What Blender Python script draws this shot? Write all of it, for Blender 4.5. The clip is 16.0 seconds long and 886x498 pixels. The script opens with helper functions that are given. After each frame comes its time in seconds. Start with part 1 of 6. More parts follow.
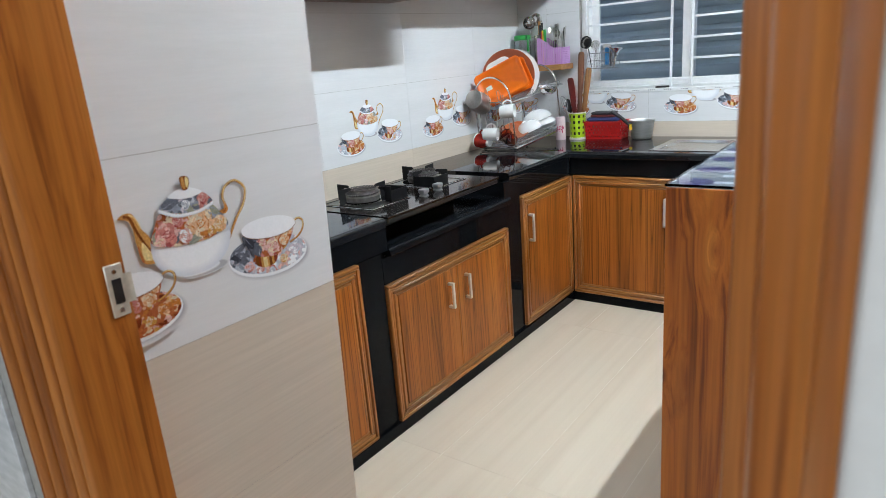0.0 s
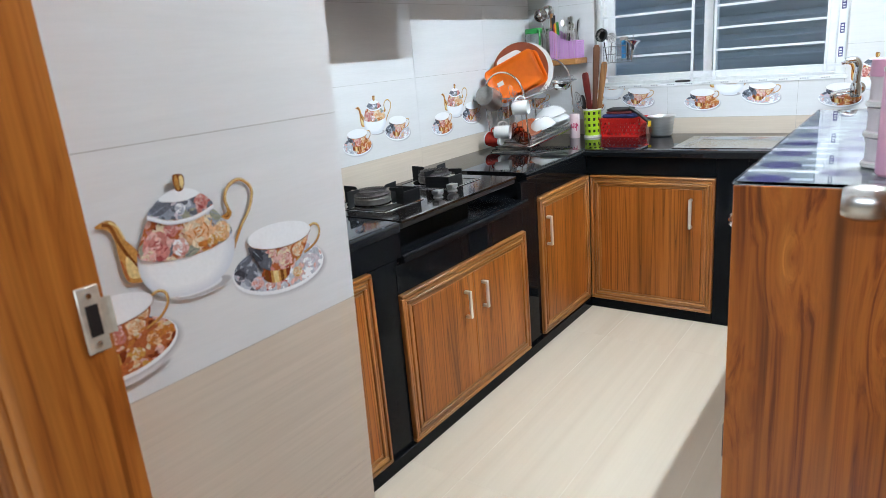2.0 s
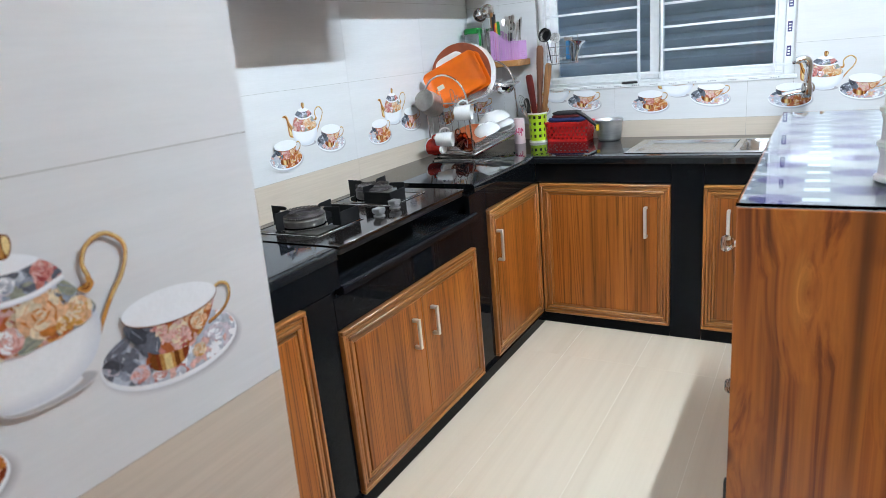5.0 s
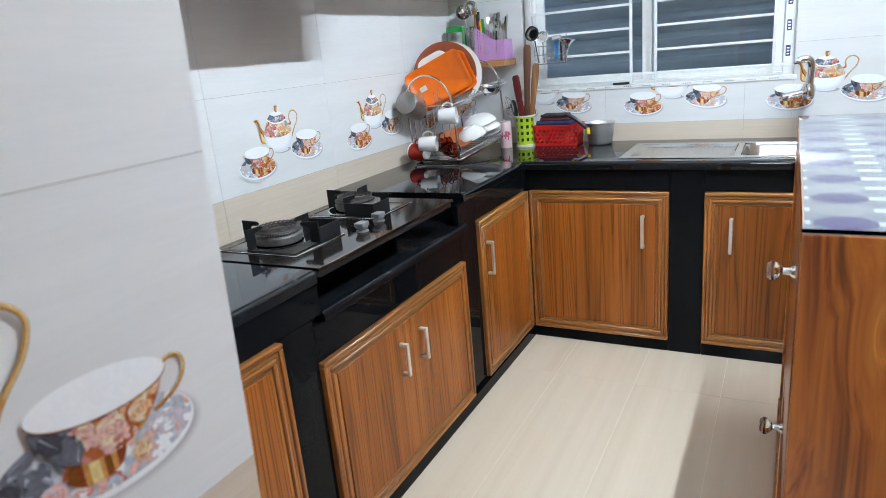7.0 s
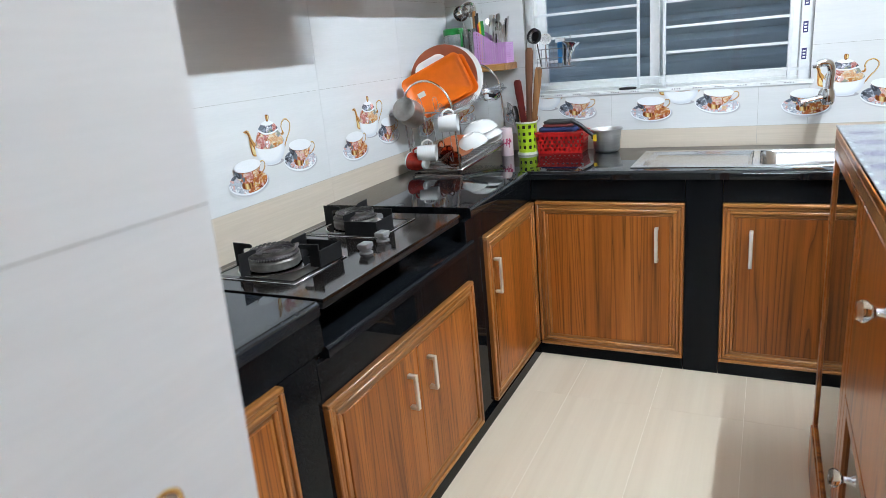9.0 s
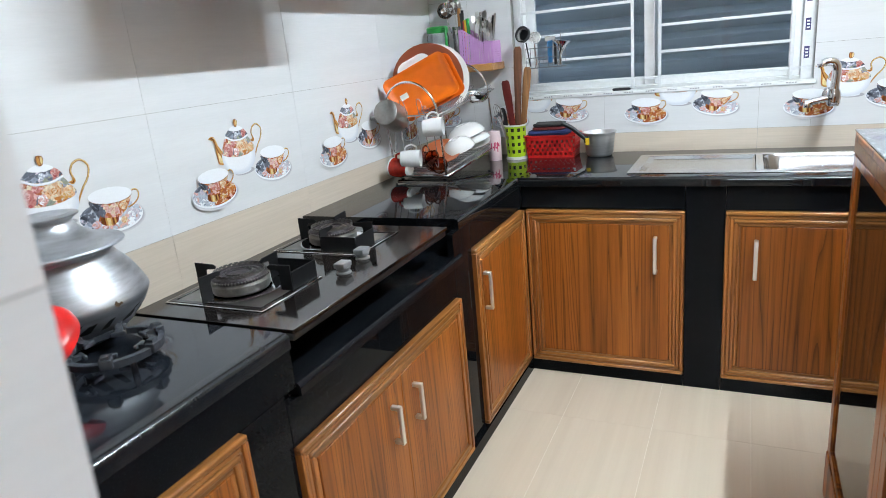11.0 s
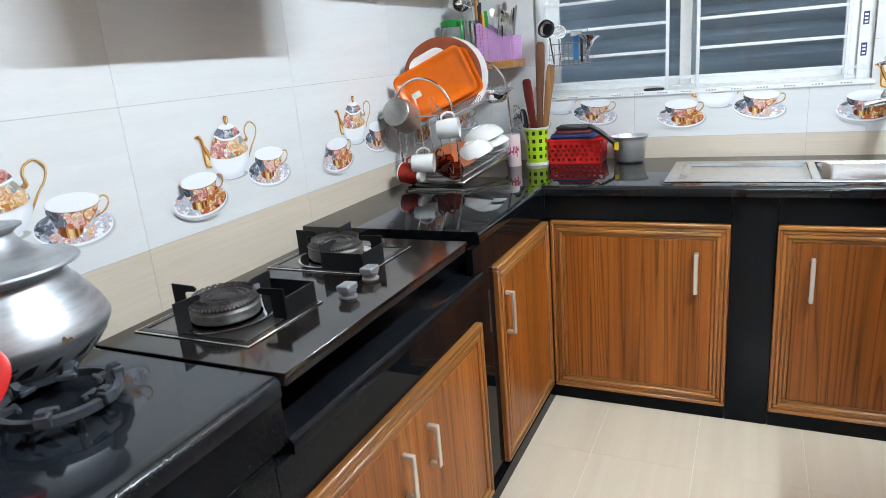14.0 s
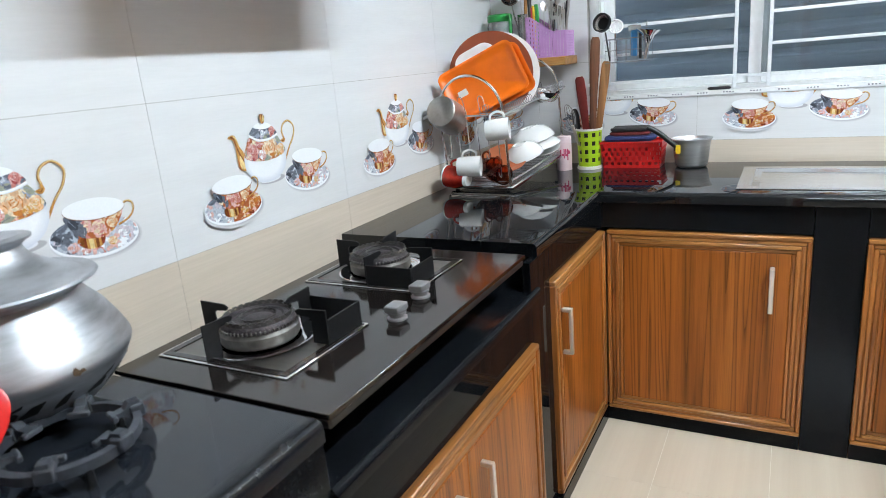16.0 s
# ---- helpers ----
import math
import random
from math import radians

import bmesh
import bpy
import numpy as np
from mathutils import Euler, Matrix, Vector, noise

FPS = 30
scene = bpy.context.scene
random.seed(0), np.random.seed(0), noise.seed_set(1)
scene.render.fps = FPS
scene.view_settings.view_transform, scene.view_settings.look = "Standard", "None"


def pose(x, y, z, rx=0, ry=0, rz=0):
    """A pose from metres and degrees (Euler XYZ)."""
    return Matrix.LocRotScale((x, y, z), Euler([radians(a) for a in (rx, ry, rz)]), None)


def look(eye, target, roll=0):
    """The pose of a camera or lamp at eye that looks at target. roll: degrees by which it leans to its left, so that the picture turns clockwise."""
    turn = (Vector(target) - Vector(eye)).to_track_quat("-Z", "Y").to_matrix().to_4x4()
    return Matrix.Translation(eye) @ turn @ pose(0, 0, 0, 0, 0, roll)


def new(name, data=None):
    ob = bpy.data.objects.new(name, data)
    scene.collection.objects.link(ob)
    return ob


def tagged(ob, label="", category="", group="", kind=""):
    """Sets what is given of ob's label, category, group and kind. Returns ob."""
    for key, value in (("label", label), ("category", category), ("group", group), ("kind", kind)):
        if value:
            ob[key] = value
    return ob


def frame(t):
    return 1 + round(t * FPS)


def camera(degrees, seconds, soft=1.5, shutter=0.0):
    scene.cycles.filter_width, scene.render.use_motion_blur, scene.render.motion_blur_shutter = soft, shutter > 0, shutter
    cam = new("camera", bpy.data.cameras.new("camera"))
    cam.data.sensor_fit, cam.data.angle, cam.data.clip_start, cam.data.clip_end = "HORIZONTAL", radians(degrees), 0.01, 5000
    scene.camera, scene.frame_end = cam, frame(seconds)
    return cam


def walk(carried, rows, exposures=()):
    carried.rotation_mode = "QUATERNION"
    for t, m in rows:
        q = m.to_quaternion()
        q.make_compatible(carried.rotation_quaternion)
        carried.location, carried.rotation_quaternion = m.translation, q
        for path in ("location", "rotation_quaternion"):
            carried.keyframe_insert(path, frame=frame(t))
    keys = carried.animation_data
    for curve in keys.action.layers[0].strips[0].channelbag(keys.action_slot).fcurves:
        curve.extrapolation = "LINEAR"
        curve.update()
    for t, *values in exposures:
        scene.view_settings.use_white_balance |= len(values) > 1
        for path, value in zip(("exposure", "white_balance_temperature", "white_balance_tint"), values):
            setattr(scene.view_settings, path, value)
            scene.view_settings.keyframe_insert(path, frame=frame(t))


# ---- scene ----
cam = camera(68.4, 16.0, soft=0.7)
cam.data.dof.use_dof, cam.data.dof.focus_distance, cam.data.dof.aperture_fstop = True, 2.8, 7.5
PATH = [
    (0, (0.107, 0.293, 1.337), (-1.05, 1.824, 0.774), -4.7),
    (0.5, (0.057, 0.321, 1.325), (-1.096, 1.857, 0.766), -4.8),
    (1, (0.026, 0.341, 1.318), (-1.128, 1.877, 0.76), -4.9),
    (1.5, (-0.019, 0.369, 1.313), (-1.169, 1.905, 0.752), -4.8),
    (2, (-0.062, 0.397, 1.303), (-1.209, 1.937, 0.745), -5.0),
    (2.5, (-0.09, 0.422, 1.297), (-1.228, 1.969, 0.741), -5.2),
    (3, (-0.113, 0.448, 1.3), (-1.227, 2.012, 0.741), -5.3),
    (3.5, (-0.133, 0.473, 1.303), (-1.221, 2.054, 0.741), -5.3),
    (4, (-0.16, 0.511, 1.306), (-1.213, 2.115, 0.742), -5.3),
    (6.5, (-0.321, 0.71, 1.295), (-1.251, 2.386, 0.723), -5.4),
    (7, (-0.357, 0.742, 1.301), (-1.277, 2.423, 0.728), -5.3),
    (7.5, (-0.401, 0.775, 1.304), (-1.31, 2.461, 0.731), -5.3),
    (8, (-0.438, 0.807, 1.312), (-1.339, 2.499, 0.739), -5.4),
    (8.5, (-0.472, 0.833, 1.315), (-1.36, 2.531, 0.743), -5.4),
    (11, (-0.578, 1.013, 1.309), (-1.41, 2.738, 0.735), -5.5),
    (11.5, (-0.593, 1.061, 1.305), (-1.42, 2.79, 0.732), -5.5),
    (12, (-0.625, 1.105, 1.297), (-1.44, 2.84, 0.726), -5.4),
    (12.5, (-0.647, 1.14, 1.292), (-1.46, 2.877, 0.723), -5.3),
    (13, (-0.672, 1.171, 1.282), (-1.483, 2.91, 0.716), -5.1),
    (13.5, (-0.695, 1.195, 1.276), (-1.512, 2.932, 0.714), -5.0),
    (14, (-0.719, 1.219, 1.271), (-1.562, 2.946, 0.714), -5.0),
    (14.5, (-0.748, 1.248, 1.267), (-1.623, 2.96, 0.716), -5.0),
    (15, (-0.779, 1.28, 1.262), (-1.679, 2.98, 0.714), -5.0),
    (15.5, (-0.81, 1.311, 1.258), (-1.729, 3.002, 0.716), -5.1),
    (16, (-0.843, 1.339, 1.256), (-1.764, 3.029, 0.712), -5.0),
]
EXPOSURES = [(0, -0.05, 6450, 10), (1.5, 0.10, 6400, 10), (3.5, 0.12, 6250, 10), (7, 0.02, 6300, 10), (8.5, 0.02, 6350, 10), (11, 0.02, 6500, 10), (12.5, 0.06, 6500, 10), (16, 0.10, 6500, 10)]
walk(cam, [(t, look(eye, target, roll)) for t, eye, target, roll in PATH], EXPOSURES)

# ---- light ----
# A tube light high on the kitchen's east wall, another in the room outside the door, and night beyond the window.
world = bpy.data.worlds.new("night")
world.use_nodes = True
world.node_tree.nodes["Background"].inputs["Color"].default_value = (0.10, 0.13, 0.18, 1)
world.node_tree.nodes["Background"].inputs["Strength"].default_value = 10.0
scene.world = world
scene.view_settings.exposure = 0.0


OUTER_LAMP = (-0.25, -2.2, 2.45)
TUBE_COLOR, TUBE_STRENGTH = (0.775, 0.905, 1.0), 810.0
outer = bpy.data.lights.new("outer_tube_light", "AREA")
outer.shape, outer.size, outer.size_y = "RECTANGLE", 1.0, 0.12
outer.energy, outer.color = 52.0, (0.78, 0.895, 1.0)
new("outer_tube_light", outer).matrix_world = look(OUTER_LAMP, (-0.3, 1.0, 0.9))

# ---- building helpers ----
ORIGIN = {}


class Bag:
    """A mesh in the making: vertices and faces in world metres."""

    def __init__(self):
        self.v, self.f = [], []

    def add(self, verts, faces):
        n = len(self.v)
        self.v += [tuple(p) for p in verts]
        self.f += [tuple(i + n for i in f) for f in faces]
        return self

    def turn(self, m, start=0):
        for i in range(start, len(self.v)):
            self.v[i] = tuple(m @ Vector(self.v[i]))
        return self


def box(b, x0, x1, y0, y1, z0, z1, r=0.0015):
    lo, hi = (x0, y0, z0), (x1, y1, z1)
    if r <= 0:
        v = [(lo[0] if i & 1 else hi[0], lo[1] if i & 2 else hi[1], lo[2] if i & 4 else hi[2]) for i in range(8)]
        return b.add(v, [(0, 1, 3, 2), (4, 6, 7, 5), (0, 4, 5, 1), (2, 3, 7, 6), (0, 2, 6, 4), (1, 5, 7, 3)])
    r = min(r, min(hi[k] - lo[k] for k in range(3)) * 0.45)
    verts, at = [], {}
    for i in range(8):
        s = [(i >> k) & 1 for k in range(3)]
        for a in range(3):
            at[i, a] = len(verts)
            verts.append([(hi[k] - (0 if k == a else r)) if s[k] else (lo[k] + (0 if k == a else r)) for k in range(3)])
    faces = []
    for a in range(3):
        p, q = [k for k in range(3) if k != a]
        for s in (0, 1):
            base = s << a
            ring = [base, base | 1 << p, base | 1 << p | 1 << q, base | 1 << q]
            faces.append([at[i, a] for i in ring])
        for i in range(8):
            if not (i >> a) & 1:
                j = i | 1 << a
                faces.append([at[i, p], at[j, p], at[j, q], at[i, q]])
    faces += [[at[i, 0], at[i, 1], at[i, 2]] for i in range(8)]
    return b.add(verts, faces)


def rings(b, loops, closed=True, caps=True):
    """Skins loops of equally many points."""
    n = len(loops[0])
    verts = [p for l in loops for p in l]
    faces = []
    for k in range(len(loops) - 1):
        for i in range(n if closed else n - 1):
            j = (i + 1) % n
            faces.append((k * n + i, k * n + j, (k + 1) * n + j, (k + 1) * n + i))
    if caps and closed:
        faces += [tuple(range(n)), tuple(range((len(loops) - 1) * n, len(loops) * n))]
    return b.add(verts, faces)


def lathe(b, profile, at=(0, 0, 0), seg=32, m=None):
    """Turns (radius, height) pairs about z; the ends are closed where the radius is not zero."""
    start = len(b.v)
    loops = [[(max(r, 1e-4) * math.cos(2 * math.pi * i / seg), max(r, 1e-4) * math.sin(2 * math.pi * i / seg), z) for i in range(seg)] for r, z in profile]
    rings(b, loops)
    return b.turn(Matrix.Translation(at) @ (m or Matrix()), start)


def tube(b, pts, r, seg=8, closed=False):
    """A round rod along points."""
    pts = [Vector(p) for p in pts]
    n = len(pts)
    loops, side = [], None
    for i, p in enumerate(pts):
        a = pts[i - 1] if (i or closed) else p
        c = pts[(i + 1) % n] if (i < n - 1 or closed) else p
        t = (c - a).normalized()
        if side is None:
            side = t.orthogonal().normalized()
        side = (side - t * side.dot(t))
        side = side.normalized() if side.length > 1e-6 else t.orthogonal().normalized()
        up = t.cross(side)
        loops.append([p + side * (r * math.cos(2 * math.pi * k / seg)) + up * (r * math.sin(2 * math.pi * k / seg)) for k in range(seg)])
    if closed:
        loops.append(loops[0])
        return rings(b, loops, caps=False)
    return rings(b, loops)


def smooth_line(pts, steps=6, closed=False):
    """A Catmull-Rom line through points of any dimension."""
    pts = [Vector(p) for p in pts]
    n = len(pts)
    out = []
    for i in range(n if closed else n - 1):
        p0, p1, p2, p3 = (pts[(i + k) % n] if closed else pts[min(max(i + k, 0), n - 1)] for k in (-1, 0, 1, 2))
        for s in range(steps):
            t = s / steps
            out.append(0.5 * (2 * p1 + (p2 - p0) * t + (2 * p0 - 5 * p1 + 4 * p2 - p3) * t * t + (3 * p1 - p0 - 3 * p2 + p3) * t ** 3))
    if not closed:
        out.append(pts[-1])
    return out


def prism(b, outline, place, depth):
    """A flat shape of some depth; place(u, v, w) gives the world point."""
    front = [place(u, v, depth) for u, v in outline]
    back = [place(u, v, 0) for u, v in outline]
    return rings(b, [back, front])


def part(name, b, material, parent=None, label="", smooth=True):
    """Links a bag as one mesh object, at the origin of its parent."""
    base = ORIGIN.get(parent, Vector())
    me = bpy.data.meshes.new(name)
    me.from_pydata([tuple(Vector(p) - base) for p in b.v], [], b.f)
    bm = bmesh.new()
    bm.from_mesh(me)
    bmesh.ops.recalc_face_normals(bm, faces=bm.faces)
    bm.to_mesh(me)
    bm.free()
    me.materials.append(material)
    if smooth:
        me.polygons.foreach_set("use_smooth", [True] * len(me.polygons))
        me.set_sharp_from_angle(angle=radians(38))
    ob = new(name, me)
    if parent is not None:
        ob.parent = parent
        ORIGIN[ob] = base
    else:
        ORIGIN[ob] = Vector()
    if label:
        ob["label"] = label
    return ob


def thing(name, at, label, category, group="", kind=""):
    """An empty at the base of a thing, to which its parts are tied."""
    ob = new(name)
    ob.location = at
    ob.empty_display_size = 0.05
    ORIGIN[ob] = Vector(at)
    return tagged(ob, label, category, group, kind)


def solid(name, b, material, label, category="", kind="", group="", smooth=True):
    """A thing of one mesh, or a piece of the setting."""
    return tagged(part(name, b, material, smooth=smooth), label, category, group, kind)


# ---- materials ----
def material(name):
    m = bpy.data.materials.new(name)
    m.use_nodes = True
    return m, m.node_tree.nodes, m.node_tree.links, m.node_tree.nodes["Principled BSDF"]


def ramp(nodes, stops):
    r = nodes.new("ShaderNodeValToRGB")
    e = r.color_ramp.elements
    while len(e) < len(stops):
        e.new(0.5)
    for k, (p, c) in enumerate(stops):
        e[k].position, e[k].color = p, (*c, 1)
    return r


def coords(nodes, links, scale, shuffle=7.0):
    """Object coordinates in metres, shifted by chance from object to object, then stretched."""
    tc, info = nodes.new("ShaderNodeTexCoord"), nodes.new("ShaderNodeObjectInfo")
    mul = nodes.new("ShaderNodeMath")
    mul.operation = "MULTIPLY"
    mul.inputs[1].default_value = shuffle
    add = nodes.new("ShaderNodeVectorMath")
    add.operation = "ADD"
    mp = nodes.new("ShaderNodeMapping")
    mp.inputs["Scale"].default_value = scale
    links.new(info.outputs["Random"], mul.inputs[0])
    links.new(tc.outputs["Object"], add.inputs[0])
    links.new(mul.outputs[0], add.inputs[1])
    links.new(add.outputs[0], mp.inputs["Vector"])
    return mp


def noise_tex(nodes, links, vec, scale, detail=4, rough=0.55, distort=0.0):
    n = nodes.new("ShaderNodeTexNoise")
    n.inputs["Scale"].default_value, n.inputs["Detail"].default_value = scale, detail
    n.inputs["Roughness"].default_value, n.inputs["Distortion"].default_value = rough, distort
    links.new(vec.outputs[0], n.inputs["Vector"])
    return n


def mixed(nodes, links, kind, fac, a, b_):
    x = nodes.new("ShaderNodeMix")
    x.data_type, x.blend_type = "RGBA", kind
    x.inputs["Factor"].default_value = fac
    links.new(a, x.inputs["A"])
    links.new(b_, x.inputs["B"])
    return x


def bumped(nodes, links, bsdf, height, strength, distance=0.001):
    b = nodes.new("ShaderNodeBump")
    b.inputs["Strength"].default_value, b.inputs["Distance"].default_value = strength, distance
    links.new(height, b.inputs["Height"])
    links.new(b.outputs[0], bsdf.inputs["Normal"])


def plain(name, color, rough=0.5, metal=0.0, vary=0.12, scale=30.0, bump=0.05, coat=0.0, stretch=(1, 1, 1), rough_vary=0.1):
    """A surface of one colour with uneven tone, gloss and fine relief."""
    m, n, l, p = material(name)
    mp = coords(n, l, stretch)
    a, c = noise_tex(n, l, mp, scale), noise_tex(n, l, mp, scale * 0.15, 2)
    lo = tuple(x * (1 - vary) for x in color)
    hi = tuple(min(1, x * (1 + vary * 0.6)) for x in color)
    r1, r2 = ramp(n, [(0.3, lo), (0.7, hi)]), ramp(n, [(0.3, (1 - vary * 0.5,) * 3), (0.7, (1, 1, 1))])
    l.new(a.outputs["Fac"], r1.inputs[0])
    l.new(c.outputs["Fac"], r2.inputs[0])
    x = mixed(n, l, "MULTIPLY", 1.0, r1.outputs[0], r2.outputs[0])
    l.new(x.outputs["Result"], p.inputs["Base Color"])
    mr = n.new("ShaderNodeMapRange")
    mr.inputs["To Min"].default_value, mr.inputs["To Max"].default_value = max(0.02, rough - rough_vary * 0.5), rough + rough_vary * 0.5
    l.new(c.outputs["Fac"], mr.inputs["Value"])
    l.new(mr.outputs[0], p.inputs["Roughness"])
    p.inputs["Metallic"].default_value = metal
    p.inputs["Coat Weight"].default_value = coat
    p.inputs["Coat Roughness"].default_value = 0.08
    if bump:
        bumped(n, l, p, a.outputs["Fac"], bump)
    return m


def wood(name, dark, mid, light, along="z", figure=6.0, rings_=9.0, contrast=0.7, rough=0.34, stretch=0.05, coat=0.12):
    """Veneer: long growth lines drawn as the contours of a stretched figure, broad tone and fine pores, along one axis."""
    m, n, l, p = material(name)
    s = [1.0, 1.0, 1.0]
    s["xyz".index(along)] = stretch
    mp = coords(n, l, s)
    broad = noise_tex(n, l, mp, figure * 0.7, 2, 0.5, 0.3)
    fig = noise_tex(n, l, mp, figure, 2, 0.45, 0.25)
    pores = noise_tex(n, l, mp, 420.0, 2)
    fine = noise_tex(n, l, mp, 110.0, 3, 0.6)
    many = n.new("ShaderNodeMath")
    many.operation, many.inputs[1].default_value = "MULTIPLY", rings_
    part_ = n.new("ShaderNodeMath")
    part_.operation = "FRACT"
    l.new(fig.outputs["Fac"], many.inputs[0])
    l.new(many.outputs[0], part_.inputs[0])
    ratio = tuple(d / max(q, 1e-3) for d, q in zip(dark, mid))
    half = tuple(0.5 + 0.5 * q for q in ratio)
    r0 = ramp(n, [(0.3, tuple(0.6 * a_ + 0.4 * b_ for a_, b_ in zip(mid, dark))), (0.5, mid), (0.72, light)])
    r1 = ramp(n, [(0.0, ratio), (0.10, half), (0.34, (1, 1, 1)), (0.8, (1.06, 1.06, 1.06)), (1.0, half)])
    r2 = ramp(n, [(0.32, (0.80,) * 3), (0.56, (1, 1, 1))])
    r3 = ramp(n, [(0.30, (0.74,) * 3), (0.60, (1.05,) * 3)])
    l.new(broad.outputs["Fac"], r0.inputs[0])
    l.new(part_.outputs[0], r1.inputs[0])
    l.new(pores.outputs["Fac"], r2.inputs[0])
    l.new(fine.outputs["Fac"], r3.inputs[0])
    x = mixed(n, l, "MULTIPLY", contrast, r0.outputs[0], r1.outputs[0])
    y = mixed(n, l, "MULTIPLY", 0.8, x.outputs["Result"], r2.outputs[0])
    z = mixed(n, l, "MULTIPLY", 0.7, y.outputs["Result"], r3.outputs[0])
    l.new(z.outputs["Result"], p.inputs["Base Color"])
    p.inputs["Roughness"].default_value = rough
    p.inputs["Coat Weight"].default_value, p.inputs["Coat Roughness"].default_value = coat, 0.18
    bumped(n, l, p, fine.outputs["Fac"], 0.10)
    return m


def streaked(name, a, b_, rough, stretch, scale=18.0, bump=0.03, spec=0.5):
    """Glazed tile with fine lines drawn along one axis."""
    m, n, l, p = material(name)
    mp = coords(n, l, stretch)
    t, w = noise_tex(n, l, mp, scale, 5, 0.65), noise_tex(n, l, mp, scale * 0.12, 2)
    r1 = ramp(n, [(0.32, a), (0.68, b_)])
    r2 = ramp(n, [(0.3, (0.95,) * 3), (0.7, (1, 1, 1))])
    l.new(t.outputs["Fac"], r1.inputs[0])
    l.new(w.outputs["Fac"], r2.inputs[0])
    x = mixed(n, l, "MULTIPLY", 1.0, r1.outputs[0], r2.outputs[0])
    l.new(x.outputs["Result"], p.inputs["Base Color"])
    p.inputs["Roughness"].default_value = rough
    p.inputs["Specular IOR Level"].default_value = spec
    bumped(n, l, p, w.outputs["Fac"], bump, 0.002)
    return m


def granite_black(name, gloss, sheen=(0.012, 0.045), body=(0.0035, 0.004, 0.005)):
    """Polished black stone with rare pale grains and a thin film of dust."""
    m, n, l, p = material(name)
    mp = coords(n, l, (1, 1, 1))
    v = n.new("ShaderNodeTexVoronoi")
    v.inputs["Scale"].default_value = 300.0
    l.new(mp.outputs[0], v.inputs["Vector"])
    w, fine = noise_tex(n, l, mp, 9.0, 5), noise_tex(n, l, mp, 260.0, 3)
    r1 = ramp(n, [(0.0, (0.09, 0.095, 0.105)), (0.07, (0.006, 0.0068, 0.008)), (1.0, body)])
    r2 = ramp(n, [(0.35, (sheen[0],) * 3), (0.65, (sheen[1],) * 3)])
    r3 = ramp(n, [(0.60, (0.0, 0.0, 0.0)), (0.80, (0.010, 0.011, 0.013))])
    l.new(v.outputs["Distance"], r1.inputs[0])
    l.new(w.outputs["Fac"], r2.inputs[0])
    l.new(fine.outputs["Fac"], r3.inputs[0])
    x = mixed(n, l, "ADD", 1.0, r1.outputs[0], r3.outputs[0])
    l.new(x.outputs["Result"], p.inputs["Base Color"])
    l.new(r2.outputs[0], p.inputs["Roughness"])
    p.inputs["Specular IOR Level"].default_value = gloss
    return m


def worn_edge():
    """The rough, half-polished nosing of the granite."""
    m, n, l, p = material("worn_granite_edge")
    mp = coords(n, l, (1, 1, 1))
    w, fine = noise_tex(n, l, mp, 30.0, 4), noise_tex(n, l, mp, 340.0, 4)
    r1 = ramp(n, [(0.42, (0.008, 0.0095, 0.012)), (0.66, (0.014, 0.0165, 0.021)), (0.86, (0.045, 0.052, 0.062))])
    r2 = ramp(n, [(0.3, (0.10,) * 3), (0.7, (0.28,) * 3)])
    l.new(fine.outputs["Fac"], r1.inputs[0])
    l.new(w.outputs["Fac"], r2.inputs[0])
    l.new(r1.outputs[0], p.inputs["Base Color"])
    l.new(r2.outputs[0], p.inputs["Roughness"])
    bumped(n, l, p, fine.outputs["Fac"], 0.16, 0.001)
    return m


